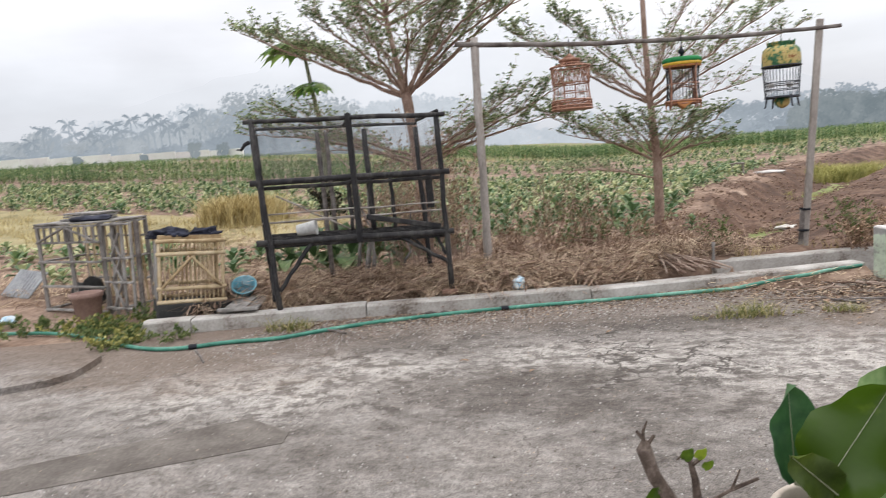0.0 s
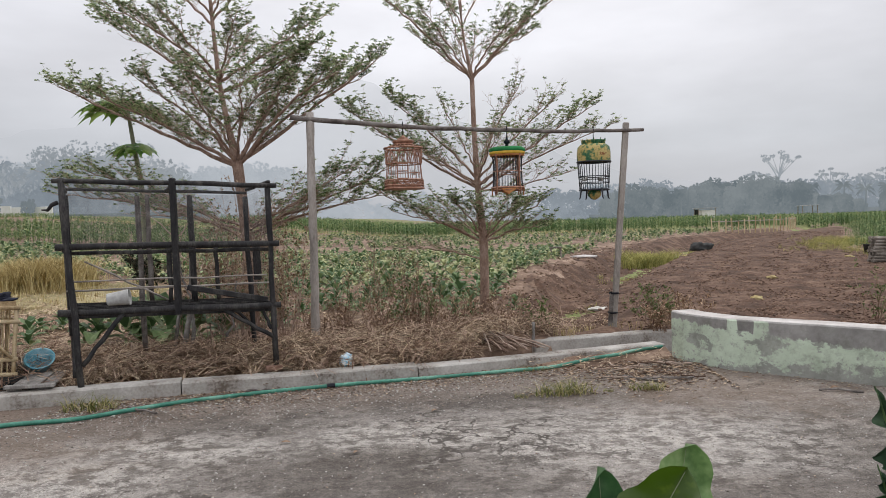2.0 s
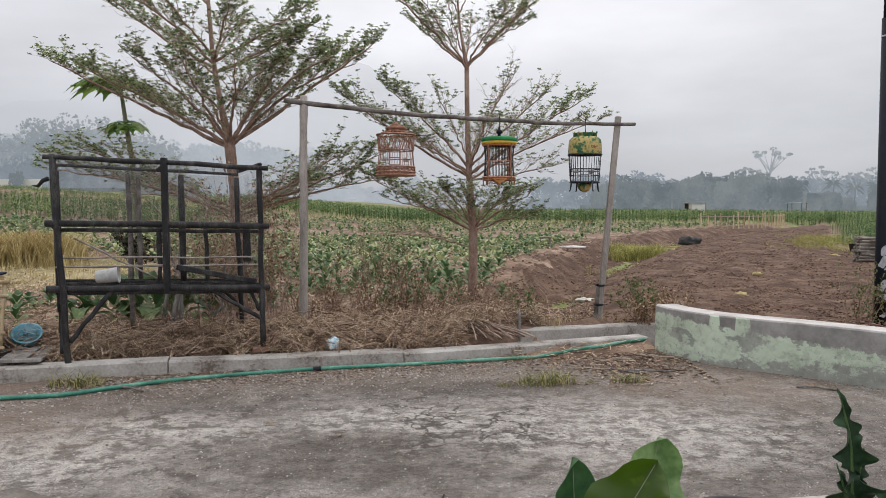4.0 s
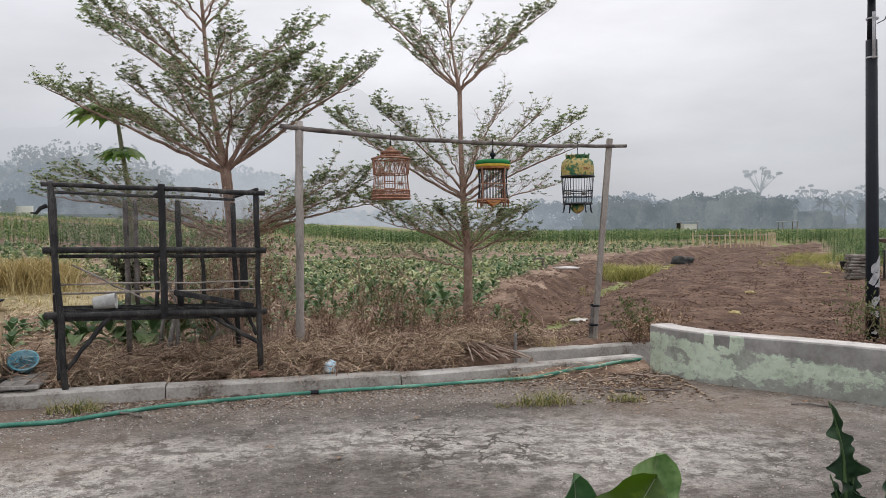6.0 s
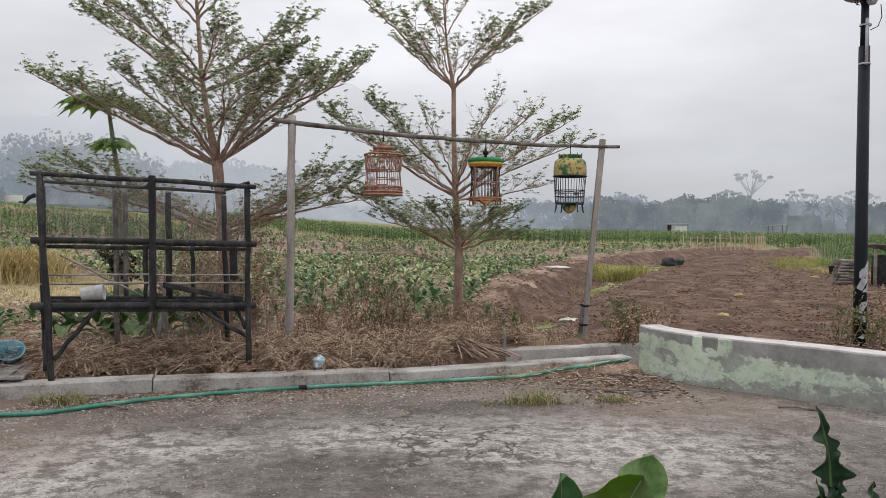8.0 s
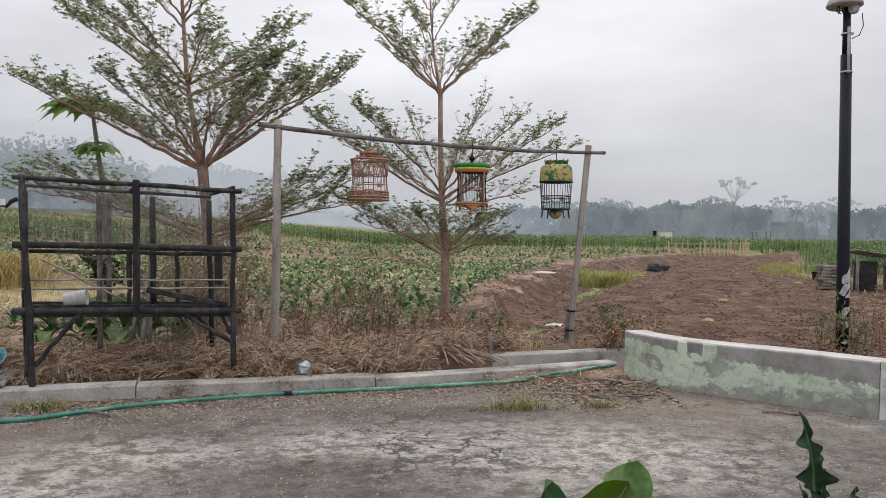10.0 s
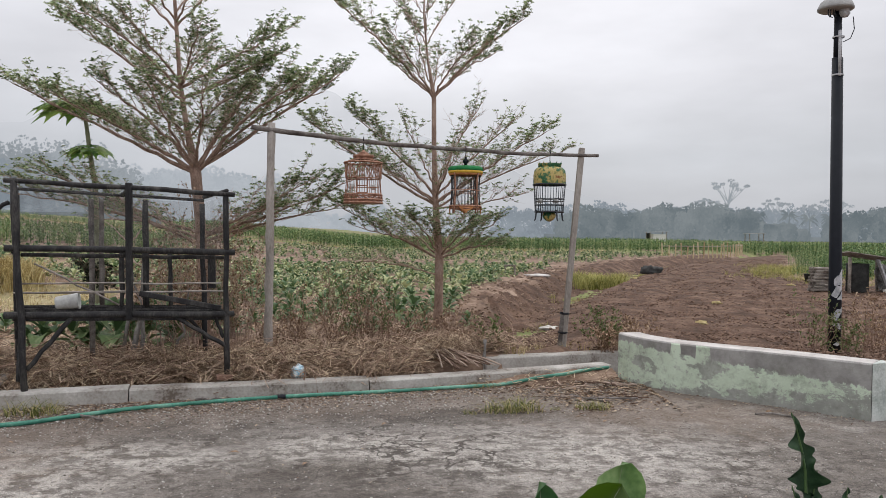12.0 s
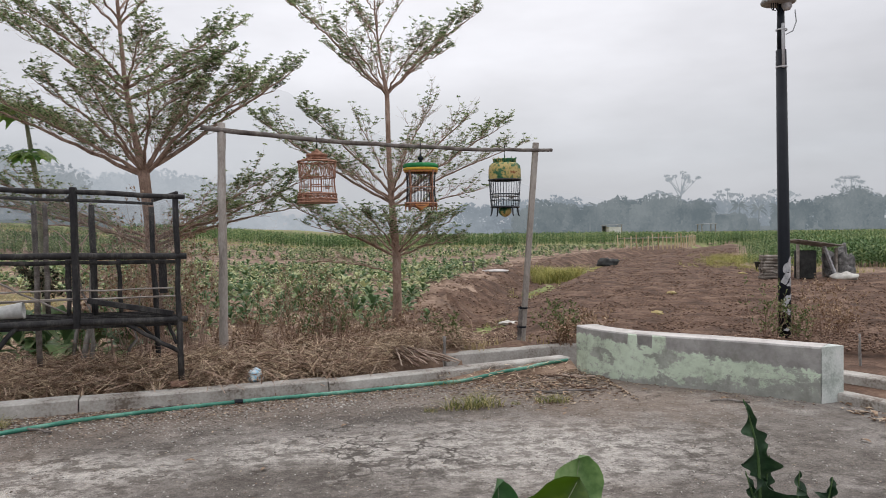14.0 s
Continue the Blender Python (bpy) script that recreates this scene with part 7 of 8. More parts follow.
# corrugated sheet
SHEET = material("zinc_sheet", [(0.25, 0.26, 0.27), (0.42, 0.43, 0.44)], 0.5, 5, 40, 0.2, metal=0.3)
g = Geo()
n = 40
vs = []
for j in range(2):
    for i in range(n + 1):
        vs.append((0.5 * i / n, 0.0, 0.012 * math.sin(i * 1.6)))
        vs[-1] = (vs[-1][0], 0.42 * j, vs[-1][2])
m_ = len(vs)
vs += [(x, y, z - 0.003) for x, y, z in vs]
g.add(vs, [(i, i + 1, n + 2 + i, n + 1 + i) for i in range(n)] + [(m_ + n + 1 + i, m_ + n + 2 + i, m_ + i + 1, m_ + i) for i in range(n)])
sh = tagged(part("corrugated_sheet", g, SHEET), "pale corrugated metal sheet leaning outdoors", "metal sheet")
sh.matrix_world = pose(-7.75, 7.5, 0.16, 42, 6, -8)

# weeds round the hose
for i in range(26):
    x = q.uniform(-7.0, -4.0)
    y = (5.85 if x > -4.6 else 6.1) + q.uniform(-0.3, 0.35)
    if x > -4.6 and y > 5.86:
        y = 5.72
    shrub("green_weed", (x, y, 0.0), q.uniform(0.08, 0.19), 0.34, 8, "low green weed by the hose", WEED, GREEN_GRASS if i % 3 == 0 else WEED, 4, 0.04, 300 + i, "weed", "low weeds at the yard's edge")
lump("scrap", (-6.75, 6.6, 0.0), (0.09, 0.07, 0.05), BAG, "scrap of blue plastic among the weeds", "scrap", 55)

# ---- potted plants close to the camera ----
q = random.Random(17)
LEDGE = CONCRETE_KERB
g = Geo()
g.box((-0.25, 1.50, 0.0), (1.55, 2.35, 0.30))
tagged(part("ledge", g, LEDGE), "low concrete ledge under the pots", "ledge", kind="structure")
DARK_LEAF = material("old_green_leaf", [(0.022, 0.075, 0.028), (0.05, 0.13, 0.045), (0.10, 0.20, 0.075)], 0.4, 6, 40, 0.12, trans=0.2, spec=0.45)
PALE_LEAF = material("pale_green_leaf", [(0.10, 0.19, 0.06), (0.20, 0.32, 0.12), (0.33, 0.43, 0.21)], 0.42, 7, 40, 0.15, trans=0.3, spec=0.45)
BIG_LEAF = material("waxy_green_leaf", [(0.05, 0.10, 0.006), (0.105, 0.17, 0.010), (0.19, 0.26, 0.02)], 0.38, 9, 30, 0.12, obj=0.8, trans=0.4, spec=0.45)
# the waxy leaf in shade: the shade is put into a darker olive colour
SHADED_LOBE = material("shaded_olive_leaf", [(0.03, 0.05, 0.008), (0.055, 0.085, 0.012), (0.10, 0.14, 0.02)], 0.45, 9, 30, 0.12, trans=0.3)
RUFFLED = material("dark_ruffled_leaf", [(0.008, 0.024, 0.011), (0.019, 0.048, 0.021), (0.048, 0.09, 0.042)], 0.5, 14, 60, 0.2, trans=0.12)
CREAM_POT = material("cream_pot", [(0.42, 0.36, 0.30), (0.60, 0.53, 0.46)], 0.7, 8, 60, 0.2)
POT_SOIL = material("potting_soil", [(0.03, 0.02, 0.015), (0.09, 0.06, 0.045)], 0.95, 25, 90, 0.8)


def pot_of(x, y, rim_z, R, mat, label):
    t = thing("plant_pot", (x, y, 0.30), label, "pot")
    h = rim_z - 0.30
    g = Geo()
    g.lathe([(0, 0), (R * 0.68, 0), (R * 0.72, 0.02), (R * 0.93, h * 0.86), (R, h * 0.87), (R, h - 0.008), (R - 0.008, h), (R - 0.02, h - 0.006), (R * 0.88, h - 0.05)], 36)
    part("body", g, mat, t, smooth=True)
    g = Geo()
    g.lathe([(0.0, h - 0.05), (R * 0.5, h - 0.045), (R * 0.89, h - 0.055)], 30)
    part("soil", g, POT_SOIL, t, "dark potting soil", True)
    return t


def broad_leaf(base, tip, wide, nrm, cup=0.1, wave=0.04, seed=0, droop=0.0):
    """A broad ovate leaf from base to tip, cupped and wavy at the edge."""
    r = random.Random(seed)
    base, tip, nrm = Vector(base), Vector(tip), Vector(nrm).normalized()
    d = tip - base
    ln = d.length
    d.normalize()
    s = d.cross(nrm).normalized()
    u = s.cross(d).normalized()
    N, M = 14, 10
    ph = r.uniform(0, 6)
    vs = []
    for i in range(N + 1):
        f = i / N
        w = wide * (math.sin(math.pi * min(1, f * 0.97 + 0.03) ** 0.8) ** 0.58) * (1 if f < 0.98 else 0.45)
        w *= 1 + 0.08 * math.sin(f * 8.5 + ph) + 0.05 * math.sin(f * 21 + 2 * ph)
        for j in range(M + 1):
            v = 2 * j / M - 1
            e = 1.6 * wave * ln * v * v * math.sin(f * 11 + ph + (2.0 if v > 0 else 0))
            p = base + d * ln * f + s * w * v + u * (cup * wide * v * v * 2.2 + e - droop * ln * f * f - 0.02 * ln * (1 - abs(v)) ** 3)
            vs.append(tuple(p))
    g = Geo()
    g.add(vs, [(i * (M + 1) + j, i * (M + 1) + j + 1, (i + 1) * (M + 1) + j + 1, (i + 1) * (M + 1) + j) for i in range(N) for j in range(M)])
    return g


pot_of(0.42, 1.86, 0.575, 0.135, CREAM_POT, "cream clay pot with dark soil on the ledge")
t = thing("broadleaf_plant", (0.42, 1.86, 0.52), "potted plant with large glossy green leaves", "plant")
o = Vector((0.42, 1.86, 0.52))
g = Geo()
g.tube([(0, 0, 0), (0.005, 0, 0.06), (0.0, 0.01, 0.12)], [0.016, 0.014, 0.012], 8)
part("stem", g, STALK, t, smooth=True)
for i, (b, tip, w, nrm, cup, wave, droop) in enumerate((
        ((0.352, 1.92, 0.60), (0.349, 1.97, 0.834), 0.064, (0.30, -1, 0.15), 0.22, 0.015, 0.0),
        ((0.395, 1.85, 0.615), (0.555, 1.90, 0.852), 0.102, (-0.35, -1, 0.15), 0.10, 0.035, 0.03),
        ((0.53, 1.98, 0.60), (0.602, 2.06, 0.860), 0.100, (0.35, -1, 0.2), 0.12, 0.02, 0.0),
        # added dark leaf standing in for the big leaf's shaded near lobe
        ((0.44, 1.83, 0.60), (0.318, 1.80, 0.722), 0.05, (0.2, -1, 0.3), 0.12, 0.03, 0.0),
        ((0.46, 1.88, 0.60), (0.66, 1.96, 0.715), 0.07, (0.1, -0.8, 0.9), 0.12, 0.02, 0.1))):
    lf = part("leaf", broad_leaf(Vector(b) - o, Vector(tip) - o, w, nrm, cup, wave * 2.4, 5 + i, droop), (DARK_LEAF, BIG_LEAF, PALE_LEAF, SHADED_LOBE, PALE_LEAF)[i], t, smooth=True)
    g = Geo()
    g.tube([(0.0, 0.0, 0.08), Vector(b) - o], [0.007, 0.006], 6)
    part("leaf_stalk", g, STALK, lf)
    g = Geo()
    b3, t3 = Vector(b) - o, Vector(tip) - o
    nn = Vector(nrm).normalized()
    g.tube([b3 + nn * 0.004, b3.lerp(t3, 0.5) + nn * 0.002, b3.lerp(t3, 0.95)], [0.0018, 0.0012, 0.0005], 5)
    part("midrib", g, STALK, lf, "pale midrib")

PLASTIC_BLACK = material("black_pot_plastic", [(0.018, 0.019, 0.022), (0.04, 0.042, 0.047)], 0.5, 6, 50, 0.1)
pot_of(0.87, 2.10, 0.612, 0.18, PLASTIC_BLACK, "large black plastic pot on the ledge")
g = Geo()
g.box((-0.11, -0.1, 0), (0.11, 0.1, 0.415))
b = tagged(part("cement_planter", g, CONCRETE_KERB), "square grey cement planter on the ledge", "planter")
b.matrix_world = pose(1.04, 1.92, 0.302, 0, 0, 10)

STUMP_BARK = material("dead_stump_bark", [(0.05, 0.036, 0.028), (0.10, 0.075, 0.06), (0.19, 0.15, 0.125)], 0.9, 25, 120, 0.6)
# dead stump with a few leaves
pot_of(0.10, 1.82, 0.44, 0.12, CREAM_POT, "small cream pot holding a dead stump")
t = thing("pruned_stump", (0.085, 1.82, 0.455), "pruned dead stump with thin twigs and few leaves", "stump")
g = Geo()
g.tube([(0.01, 0, 0), (-0.02, 0, 0.12), (-0.065, 0, 0.20), (-0.085, 0, 0.265), (-0.08, 0, 0.285)], [0.022, 0.019, 0.017, 0.019, 0.010], 9)
g.tube([(0.02, 0, 0), (0.035, 0.01, 0.12), (0.03, 0.01, 0.19), (0.02, 0.01, 0.235)], [0.016, 0.012, 0.009, 0.006], 7)
part("trunk", g, STUMP_BARK, t, smooth=True)
g = Geo()
for pts in (((-0.085, 0, 0.28), (-0.085, 0, 0.31), (-0.075, 0, 0.335)), ((-0.085, 0, 0.29), (-0.10, 0, 0.31)), ((-0.08, 0, 0.27), (-0.06, 0, 0.30)), ((0.02, 0.01, 0.23), (0.0, 0, 0.25), (-0.01, 0, 0.24)), ((0.02, 0.01, 0.22), (0.05, 0, 0.25)), ((0.035, 0, 0.12), (0.11, 0, 0.17), (0.13, 0, 0.22)), ((0.11, 0, 0.17), (0.17, 0, 0.2))):
    g.tube(pts, [0.0055, 0.004, 0.002][:len(pts)], 5, False)
part("twig_mass", g, STUMP_BARK, t)
for x, z, k in ((-0.075, 0.13, 0.05), (0.005, 0.24, 0.04), (0.035, 0.245, 0.035), (0.05, 0.22, 0.03)):
    part("leaf", broad_leaf((x, 0, z), (x + 0.02, -0.02, z + k), k * 0.35, (0.2, -1, 0.3), 0.1, 0.03, int(z * 100)), BIG_LEAF, t, smooth=True)


# ruffled dark plant
STALK_GREEN = material("mid_green_rib", [(0.05, 0.10, 0.035), (0.10, 0.17, 0.06)], 0.5, 9, 50, 0.1)
def ruffled_leaf(t, line, wide, seed, twist=0.0):
    """One long upright leaf along a line, folded at the midrib, with strongly crimped edges."""
    r = random.Random(seed)
    N, M = 150, 12
    vs = []
    rib = []
    for i in range(N + 1):
        f = i / N
        p, d = along(line, min(f, 0.9999))
        a = twist * f + 0.5 * math.sin(2.4 * f + seed)
        s = Vector((math.cos(a), math.sin(a), 0))
        s = (s - d * s.dot(d)).normalized()
        u = d.cross(s).normalized()
        w = wide * (0.55 + 0.6 * math.sin(math.pi * (0.1 + 0.75 * f))) * (1 - 0.55 * f ** 1.3) * (1 - 0.93 * f ** 7)
        rib.append(p)
        for j in range(M + 1):
            v = 2 * j / M - 1
            ph = 2.1 if v > 0 else 0.0
            crimp = abs(v) ** 1.5
            ww = w * (1 + 0.45 * crimp * math.sin(43 * f + ph + seed) + 0.30 * crimp * math.sin(97 * f + ph))
            z = w * (0.55 * v * v + 0.85 * crimp * math.sin(37 * f + 1.7 + ph + seed) + 0.45 * crimp * math.sin(53 * f + seed))
            vs.append(tuple(p + s * ww * v - u * z + d * w * 0.3 * crimp * math.sin(33 * f + ph)))
    g = Geo()
    g.add(vs, [(i * (M + 1) + j, i * (M + 1) + j + 1, (i + 1) * (M + 1) + j + 1, (i + 1) * (M + 1) + j) for i in range(N) for j in range(M)])
    lf = part("leaf", g, RUFFLED, t, smooth=True)
    g = Geo()
    g.tube(rib, [0.011 - 0.010 * i / N for i in range(N + 1)], 6, False)
    part("midrib", g, STALK_GREEN, lf, "thick mid-green rib", True)


pot_of(1.02, 1.72, 0.58, 0.13, PLASTIC_BLACK, "black plastic pot holding a ruffled plant")
t = thing("ruffled_plant", (1.02, 1.72, 0.54), "dark green plant with crinkled leaves in a black pot", "plant")
ruffled_leaf(t, [(-0.05, 0, 0.0), (-0.07, 0, 0.2), (-0.072, 0, 0.315), (-0.075, 0, 0.40), (-0.085, 0, 0.455), (-0.10, 0, 0.51), (-0.112, 0, 0.545)], 0.044, 2, 0.5)
ruffled_leaf(t, [(-0.06, -0.01, 0.1), (-0.075, -0.015, 0.25), (-0.10, -0.02, 0.32), (-0.118, -0.02, 0.378)], 0.022, 4, 0.6)
ruffled_leaf(t, [(-0.05, 0.02, 0.05), (-0.05, 0.02, 0.25), (-0.045, 0.02, 0.33), (-0.035, 0.02, 0.40)], 0.028, 7, -0.6)
ruffled_leaf(t, [(0.02, 0, 0.0), (0.03, 0.0, 0.12), (0.02, 0, 0.21), (0.025, 0, 0.31), (0.03, 0, 0.365)], 0.05, 5)
ruffled_leaf(t, [(0.04, 0.03, 0.0), (0.09, 0.03, 0.14), (0.12, 0.03, 0.26), (0.135, 0.03, 0.335)], 0.05, 9)
ruffled_leaf(t, [(0.0, -0.03, 0.0), (0.0, -0.05, 0.14), (0.01, -0.06, 0.24)], 0.036, 13)

# ---- far things ----
q = random.Random(63)
SHED_WOOD = material("shed_wood", [(0.12, 0.10, 0.085), (0.26, 0.23, 0.20), (0.40, 0.37, 0.33)], 0.9, 3, 30, 0.3)
t = thing("field_shed", (12.6, 20.4, -0.02), "small collapsing plank lean-to shelter in the field", "shed")


def sbar(name, a, b, w, h, mat=SHED_WOOD, label=""):
    g = Geo()
    g.beam(a, b, w, h)
    part(name, g, mat, t, label)


for k in range(4):
    sbar("roof_plank", (-0.55, -0.35 + 0.26 * k, 1.16 - 0.02 * k), (0.85, -0.35 + 0.26 * k, 0.97 - 0.02 * k), 0.25, 0.028)
sbar("prop", (0.35, -0.3, 0.95), (0.72, -0.3, 0.05), 0.12, 0.05, WHITE_PAINT, "pale leaning prop")
for x in (-0.42, 0.75):
    for y in (-0.25, 0.35):
        sbar("post", (x, y, 0), (x, y, 1.02 if x < 0 else 0.9), 0.07, 0.07)
for k in range(3):
    sbar("side_board", (-0.95, 0.1, 0.2 + 0.2 * k), (-0.40, 0.1, 0.22 + 0.2 * k), 0.13, 0.03)
g = Geo()
g.lathe([(0, 0), (0.29, 0), (0.30, 0.03), (0.29, 0.3), (0.30, 0.32), (0.29, 0.6), (0.30, 0.82), (0.27, 0.82), (0.26, 0.7), (0, 0.7)], 22, (0.05, 0.15, 0))
part("drum", g, DARK_BOX, t, "dark water drum", True)
TARP = material("grey_tarpaulin", [(0.05, 0.05, 0.05), (0.13, 0.125, 0.12), (0.30, 0.29, 0.28)], 0.7, 5, 30, 0.5)
lump("tarpaulin", (13.75, 20.6, 0.0), (0.42, 0.35, 0.58), TARP, "grey tarpaulin heaped against the shelter", "tarpaulin", 71, 4, 0.45)
t = thing("firewood_stack", (11.75, 20.55, -0.02), "stack of thin split firewood beside the shelter", "firewood")
for r0 in range(8):
    for c0 in range(3):
        g = Geo()
        x0 = q.uniform(-0.06, 0.06)
        g.tube([(x0 - 0.38, 0.1 * c0, 0.05 + 0.088 * r0), (x0 + 0.38, 0.1 * c0 + q.uniform(-0.03, 0.03), 0.05 + 0.088 * r0 + q.uniform(-0.02, 0.02))], [0.045, 0.038], 6)
        part("split_log", g, SHED_WOOD, t)
lump("stone", (13.35, 19.8, -0.02), (0.38, 0.3, 0.14), CREAM_BAG, "pale stone in front of the shelter", "stone", 73, 3, 0.3)

g = Geo()
g.lathe([(0, 0), (0.16, 0), (0.21, 0.26), (0.23, 0.27), (0.20, 0.26), (0, 0.05)], 20)
b = tagged(part("bucket", g, DARK_BOX, smooth=True), "dark bucket standing at the field edge", "bucket")
b.matrix_world = pose(13.4, 24.4, land(13.4, 24.4) + 0.05)
t = thing("field_table", (3.2, 24.7, land(3.2, 24.7)), "small rough wooden bench in the field", "bench")
sbar("seat", (-0.2, 0, 0.36), (0.2, 0, 0.36), 0.3, 0.04)
for x in (-0.15, 0.15):
    for y in (-0.1, 0.1):
        sbar("leg", (x, y, 0), (x, y, 0.35), 0.05, 0.05)
lump("slab_stone", (4.1, 24.6, land(4.1, 24.6)), (0.5, 0.3, 0.06), WALL_TOP, "pale flat stone slab on the bank", "stone", 75, 2, 0.2)
lump("earth_mound", (9.8, 30.2, land(9.8, 30.2)), (0.42, 0.38, 0.24), DARK_BOX, "dark heap at the edge of the plot", "heap", 77, 3, 0.4)
lump("pale_sheet", (2.55, 13.6, land(2.55, 13.6)), (0.2, 0.12, 0.05), CREAM_BAG, "pale scrap lying in the ditch", "scrap", 79, 3, 0.4)
for i, (x, y) in enumerate(((6.9, 16.5), (5.0, 12.6), (12.0, 23.0), (8.2, 27.0))):
    lump("leafy_clump", (x, y, land(x, y)), (0.11, 0.07, 0.04), DRY_GRASS, "pale wilted plant on the ploughed soil", "plant", 81 + i, 3, 0.6)

# pale stick fence
t = thing("stick_fence", (17.0, 50.0, 0.1), "row of pale bamboo sticks with a rail", "fence")
n = 22
for k in range(n):
    s = k / (n - 1)
    x, y = 10.0 * s, 9.8 * s * s
    g = Geo()
    g.beam((x, y, -0.1), (x + q.uniform(-0.1, 0.1), y, 0.95 * q.uniform(0.8, 1.1)), 0.07, 0.07)
    part("stick", g, BAMBOO, t)
g = Geo()
g.tube([(10.0 * k / 10, 9.8 * (k / 10) ** 2, 0.75) for k in range(11)], 0.03, 5)
part("rail", g, POST_WOOD, t)


FAR_WALL = material("far_pale_wall", [(0.60, 0.595, 0.585), (0.76, 0.755, 0.74)], 0.9, 0.2, 3, 0.0)


def hut(at, w, d, h, label, walls=True):
    t = thing("field_hut", at, label, "hut")
    g = Geo()
    g.beam((-w * 0.6, 0, h), (w * 0.6, 0, h * 1.06), d * 1.3, 0.12)
    part("roof", g, SHEET, t, "pale metal roof")
    for x in (-w / 2, w / 2):
        for y in (-d / 2, d / 2):
            g = Geo()
            g.beam((x, y, -0.3), (x, y, h), 0.14, 0.14)
            part("post", g, SHED_WOOD, t)
    if walls:
        g = Geo()
        g.box((-w * 0.3, -d / 2, 0), (w / 2, d / 2, h * 0.8))
        part("wall", g, FAR_WALL, t, "pale wall")
        # near-black panel: shade of the open end put in as colour
        g = Geo()
        g.box((-w / 2, d / 2 - 0.1, 0), (-w * 0.3, d / 2, h * 0.9))
        part("opening_shade", g, DARK_BOX, t)


hut((49.0, 148, 0.4), 3.3, 2.4, 1.95, "small field hut with pale metal roof")
hut((69.3, 148, 0.5), 2.9, 2.0, 1.8, "open field shelter with grey roof", False)

# long pale wall on the far side of the fields
t = thing("boundary_wall", (-50, 76, 3.15), "long pale concrete boundary wall beyond the fields", "wall")
for k in range(9):
    x = -24 + 4.4 * k - 8
    g = Geo()
    zb = 0.024 * (-(x - 50) - 37.5) + 0.1
    g.box((x, 0, zb - 1.5), (x + 4.3, 0.2, zb + 1.05 - 0.05 * k + q.uniform(-0.06, 0.06)))
    part("panel", g, FAR_WALL, t)


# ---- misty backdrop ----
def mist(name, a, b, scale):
    """A far surface with haze put into its colour: it glows with the mist's light."""
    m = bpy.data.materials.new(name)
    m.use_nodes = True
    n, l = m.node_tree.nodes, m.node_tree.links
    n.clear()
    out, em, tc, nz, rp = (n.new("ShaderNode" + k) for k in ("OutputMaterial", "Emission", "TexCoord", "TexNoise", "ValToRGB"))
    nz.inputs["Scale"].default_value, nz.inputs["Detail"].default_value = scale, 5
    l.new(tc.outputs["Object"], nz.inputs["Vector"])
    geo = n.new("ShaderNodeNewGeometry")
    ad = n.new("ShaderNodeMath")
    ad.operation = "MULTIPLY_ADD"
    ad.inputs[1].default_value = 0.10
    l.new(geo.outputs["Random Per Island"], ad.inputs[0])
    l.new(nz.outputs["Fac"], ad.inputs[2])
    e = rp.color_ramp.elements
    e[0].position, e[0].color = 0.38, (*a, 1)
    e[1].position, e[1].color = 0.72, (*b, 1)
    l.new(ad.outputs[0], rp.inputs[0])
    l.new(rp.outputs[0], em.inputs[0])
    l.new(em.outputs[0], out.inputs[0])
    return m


def puff(vs, fs, c, rx, rz, n, size):
    """A crown of loose leaf clumps."""
    for _ in range(n):
        d = rv(q)
        if d.length > 1:
            d.normalize()
        p = Vector((c[0] + d.x * rx, c[1] + d.y * rx * 0.4, c[2] + d.z * rz))
        k = size * q.uniform(0.5, 1.3)
        a = q.uniform(0, 6.3)
        u, w = Vector((math.cos(a), 0, math.sin(a))) * k, Vector((-math.sin(a), 0.2, math.cos(a))) * k * q.uniform(0.4, 0.8)
        b = len(vs)
        vs += [tuple(p - u), tuple(p + w), tuple(p + u), tuple(p - w)]
        fs.append((b, b + 1, b + 2, b + 3))


def backdrop(name, mat, build, label):
    vs, fs = [], []
    build(vs, fs)
    me = bpy.data.meshes.new(name)
    me.from_pydata(vs, [], fs)
    me.materials.append(mat)
    tagged(new(name, me), label, "backdrop", kind="structure")


def woods(x0, x1, y, base, lo, hi, n, size=1.3, dense_=90):
    def build(vs, fs):
        for k in range(n):
            x = x0 + (x1 - x0) * (k + q.random()) / n
            h = lo + (hi - lo) * max(0.0, 0.45 + 0.9 * noise.noise((x * 0.022, y * 0.1, 0)) + q.uniform(-0.25, 0.35))
            yy = y + q.uniform(-12, 12)
            puff(vs, fs, (x, yy, base + h * 0.45), h * 0.36, h * 0.42, dense_, size)
            for _ in range(3):
                puff(vs, fs, (x + q.uniform(-0.3, 0.3) * h, yy, base + h * q.uniform(0.55, 0.85)), h * 0.2, h * 0.16, dense_ // 3, size * 0.7)
        b = len(vs)
        vs += [(x0 - 5, y + 14, base - 6), (x1 + 5, y + 14, base - 6), (x1 + 5, y + 14, base + lo * 0.4), (x0 - 5, y + 14, base + lo * 0.4)]
        fs.append((b, b + 1, b + 2, b + 3))
    return build


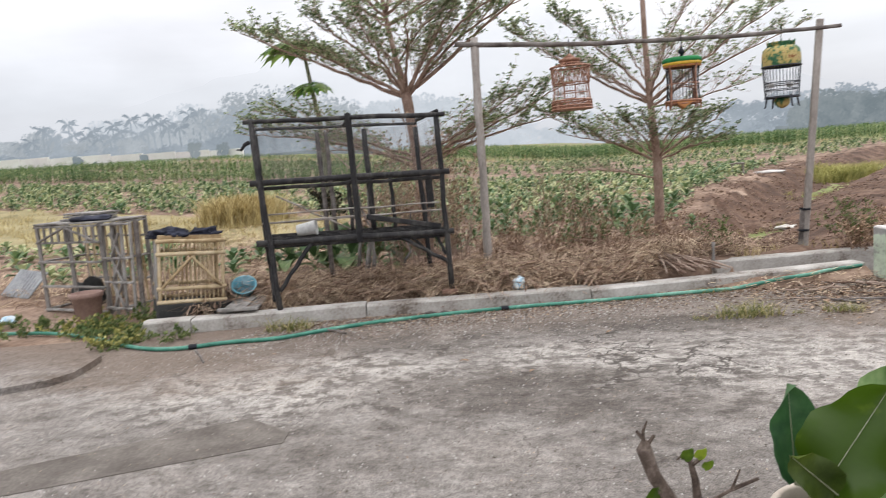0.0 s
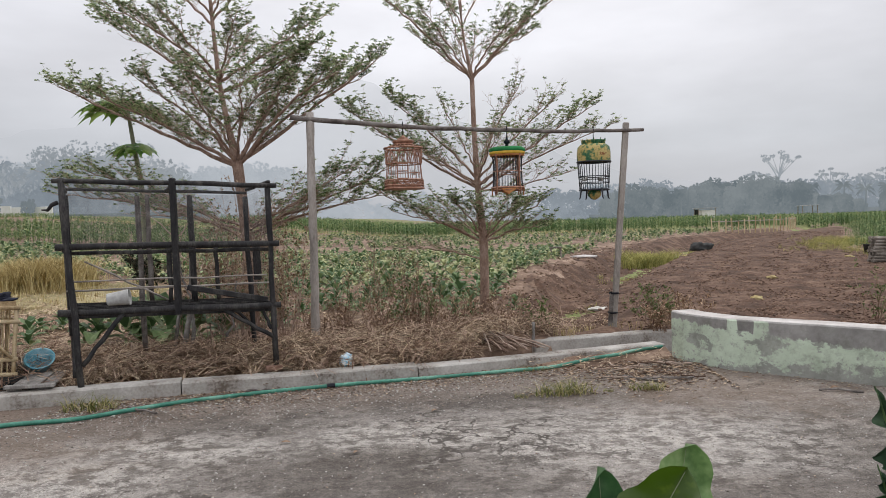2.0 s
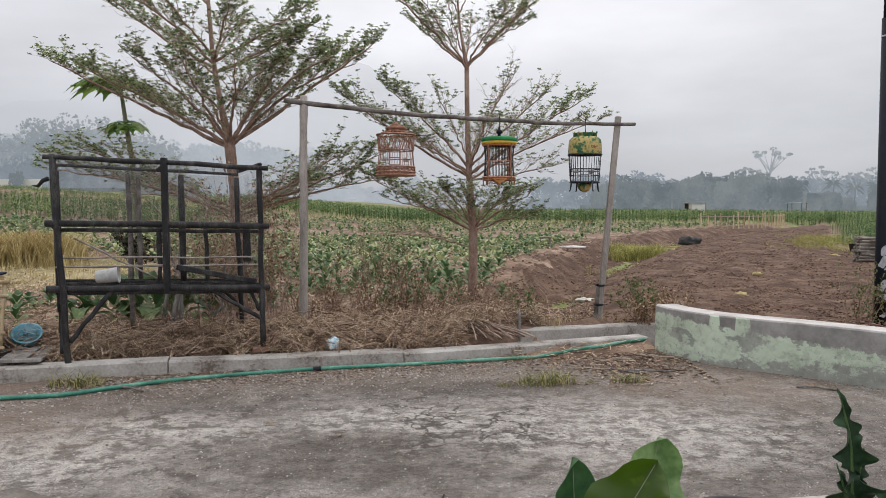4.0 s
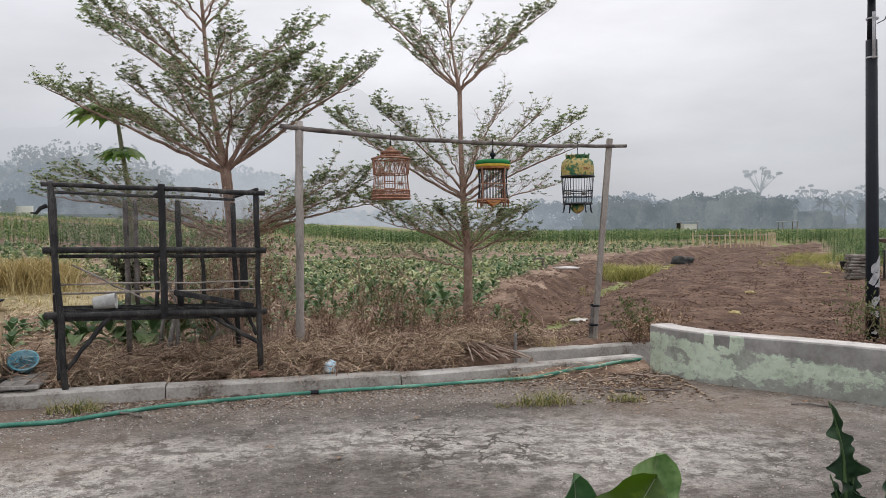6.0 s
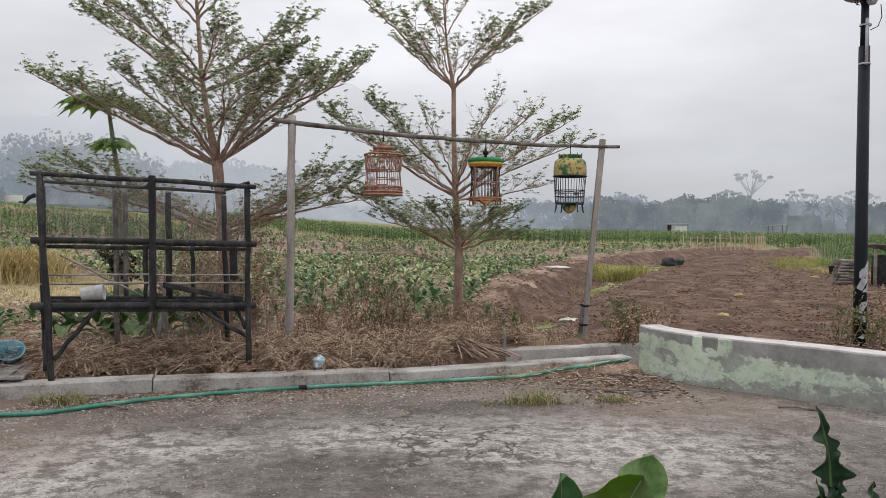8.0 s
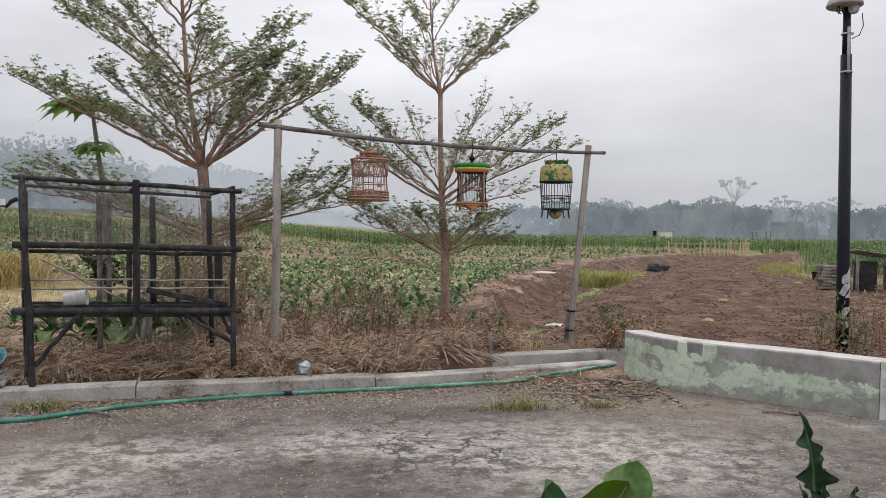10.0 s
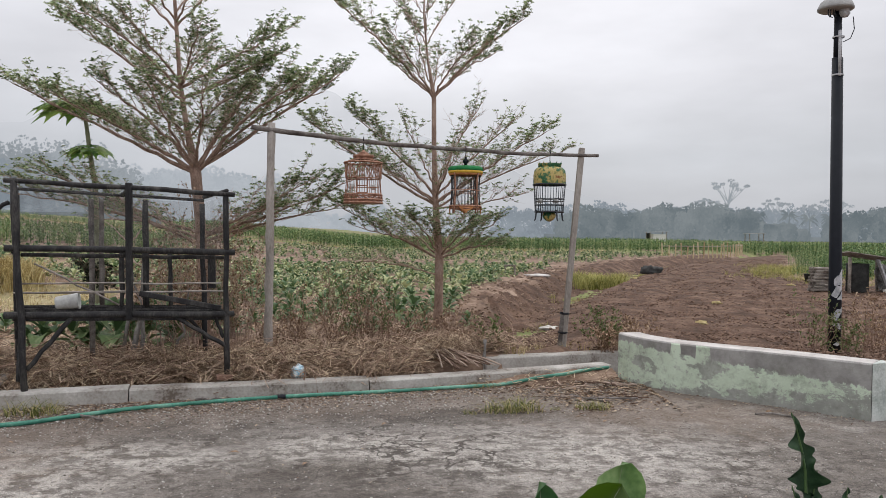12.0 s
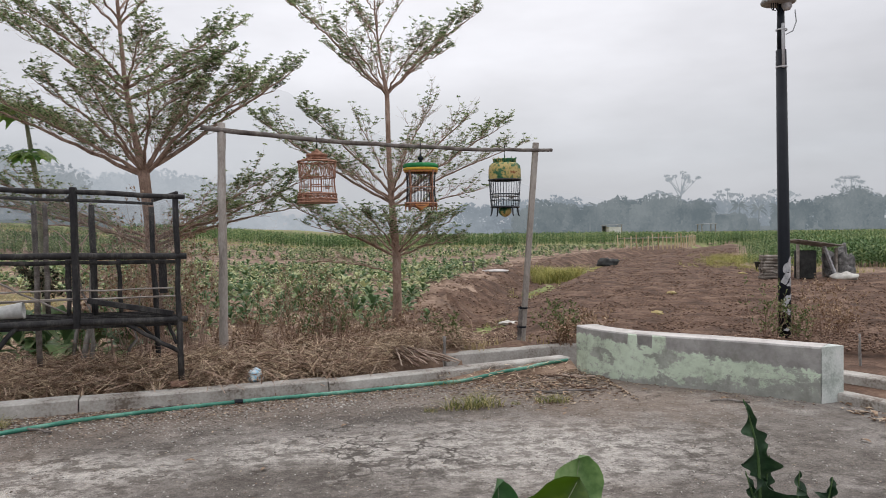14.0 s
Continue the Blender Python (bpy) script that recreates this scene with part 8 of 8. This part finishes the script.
def spread_trees(spots):
    """Tall thin trees with flat umbrella crowns."""
    def build(vs, fs):
        for x, y, z, h in spots:
            g = Geo()
            top = Vector((x, y, z + h))
            g.tube([(x, y, z + h * 0.35), (x + 0.3, y, z + h * 0.6)], [0.4, 0.3], 5, False)
            for k in range(12):
                a = (k - 5.5) / 5.5
                e = top + Vector((a * h * 0.32 + q.uniform(-1.5, 1.5), q.uniform(-2, 2), -abs(a) * h * 0.12 + q.uniform(-2.4, 0.6)))
                g.tube([(x + 0.3, y, z + h * (0.45 + 0.15 * q.random())), e], [0.22, 0.07], 4, False)
                puff(vs, fs, e, h * q.uniform(0.05, 0.10), h * 0.028, 34, 0.36)
            b = len(vs)
            vs.extend(g.v)
            fs.extend([tuple(i + b for i in f) for f in g.f])
    return build


def palms(x0, x1, y, base, lo, hi, n):
    def build(vs, fs):
        for k in range(n):
            x = x0 + (x1 - x0) * (k + q.random()) / n
            h = q.uniform(lo, hi)
            g = Geo()
            g.tube([(x, y, base), (x + q.uniform(-0.8, 0.8), y, base + h)], [0.35, 0.25], 5, False)
            for j in range(30):
                a = j * 0.57
                d = Vector((math.cos(a), math.sin(a) * 0.6, 0))
                ln = q.uniform(2.6, 4.6)
                pv = []
                for i in range(5):
                    f = i / 4
                    c = Vector((x, y, base + h)) + d * ln * f + Vector((0, 0, (2.2 + 2.6 * math.sin(j * 2.3)) * f - q.uniform(2.2, 4.0) * f * f))
                    w = 0.45 * math.sin(math.pi * (0.1 + 0.85 * f))
                    pv += [tuple(c + Vector((0, 0, w * 0.5))), tuple(c - Vector((0, 0, w)))]
                g.add(pv, [(2 * i, 2 * i + 1, 2 * i + 3, 2 * i + 2) for i in range(4)])
            b = len(vs)
            vs.extend(g.v)
            fs.extend([tuple(i + b for i in f) for f in g.f])
    return build


# painted haze: glowing blue-grey tones, paler for the farther layers
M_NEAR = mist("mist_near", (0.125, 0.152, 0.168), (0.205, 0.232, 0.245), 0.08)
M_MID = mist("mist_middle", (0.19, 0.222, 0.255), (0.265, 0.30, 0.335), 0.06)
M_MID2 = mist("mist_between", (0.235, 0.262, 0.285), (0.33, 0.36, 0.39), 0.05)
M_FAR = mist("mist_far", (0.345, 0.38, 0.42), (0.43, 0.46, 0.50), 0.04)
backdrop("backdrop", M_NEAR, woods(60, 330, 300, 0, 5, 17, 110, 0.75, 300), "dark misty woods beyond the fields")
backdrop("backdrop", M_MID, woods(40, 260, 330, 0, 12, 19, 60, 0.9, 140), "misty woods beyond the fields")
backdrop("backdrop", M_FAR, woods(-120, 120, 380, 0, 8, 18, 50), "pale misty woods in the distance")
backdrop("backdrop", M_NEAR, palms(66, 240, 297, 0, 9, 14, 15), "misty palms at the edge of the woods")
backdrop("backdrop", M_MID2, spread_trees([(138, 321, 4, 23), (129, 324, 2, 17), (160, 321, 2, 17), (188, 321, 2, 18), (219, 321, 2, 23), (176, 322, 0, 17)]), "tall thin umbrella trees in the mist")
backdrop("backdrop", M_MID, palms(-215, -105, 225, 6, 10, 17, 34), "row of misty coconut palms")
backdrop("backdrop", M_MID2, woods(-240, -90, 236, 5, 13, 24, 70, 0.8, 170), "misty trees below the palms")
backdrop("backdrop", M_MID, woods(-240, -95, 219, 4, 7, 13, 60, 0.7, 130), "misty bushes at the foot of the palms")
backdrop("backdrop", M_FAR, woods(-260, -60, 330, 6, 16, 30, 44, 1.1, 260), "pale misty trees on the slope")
# these nearer trees glow in the same painted haze colour
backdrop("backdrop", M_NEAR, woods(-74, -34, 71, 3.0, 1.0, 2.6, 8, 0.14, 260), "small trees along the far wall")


# faint mountain side behind the mist, its haze put into the material
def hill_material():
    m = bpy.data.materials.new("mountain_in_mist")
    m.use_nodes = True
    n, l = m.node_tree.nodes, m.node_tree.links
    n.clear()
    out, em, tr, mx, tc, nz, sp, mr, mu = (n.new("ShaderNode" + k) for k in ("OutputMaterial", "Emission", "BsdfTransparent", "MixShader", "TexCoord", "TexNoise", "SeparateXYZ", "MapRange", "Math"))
    # painted haze: glows near the sky's tone, more see-through towards the top
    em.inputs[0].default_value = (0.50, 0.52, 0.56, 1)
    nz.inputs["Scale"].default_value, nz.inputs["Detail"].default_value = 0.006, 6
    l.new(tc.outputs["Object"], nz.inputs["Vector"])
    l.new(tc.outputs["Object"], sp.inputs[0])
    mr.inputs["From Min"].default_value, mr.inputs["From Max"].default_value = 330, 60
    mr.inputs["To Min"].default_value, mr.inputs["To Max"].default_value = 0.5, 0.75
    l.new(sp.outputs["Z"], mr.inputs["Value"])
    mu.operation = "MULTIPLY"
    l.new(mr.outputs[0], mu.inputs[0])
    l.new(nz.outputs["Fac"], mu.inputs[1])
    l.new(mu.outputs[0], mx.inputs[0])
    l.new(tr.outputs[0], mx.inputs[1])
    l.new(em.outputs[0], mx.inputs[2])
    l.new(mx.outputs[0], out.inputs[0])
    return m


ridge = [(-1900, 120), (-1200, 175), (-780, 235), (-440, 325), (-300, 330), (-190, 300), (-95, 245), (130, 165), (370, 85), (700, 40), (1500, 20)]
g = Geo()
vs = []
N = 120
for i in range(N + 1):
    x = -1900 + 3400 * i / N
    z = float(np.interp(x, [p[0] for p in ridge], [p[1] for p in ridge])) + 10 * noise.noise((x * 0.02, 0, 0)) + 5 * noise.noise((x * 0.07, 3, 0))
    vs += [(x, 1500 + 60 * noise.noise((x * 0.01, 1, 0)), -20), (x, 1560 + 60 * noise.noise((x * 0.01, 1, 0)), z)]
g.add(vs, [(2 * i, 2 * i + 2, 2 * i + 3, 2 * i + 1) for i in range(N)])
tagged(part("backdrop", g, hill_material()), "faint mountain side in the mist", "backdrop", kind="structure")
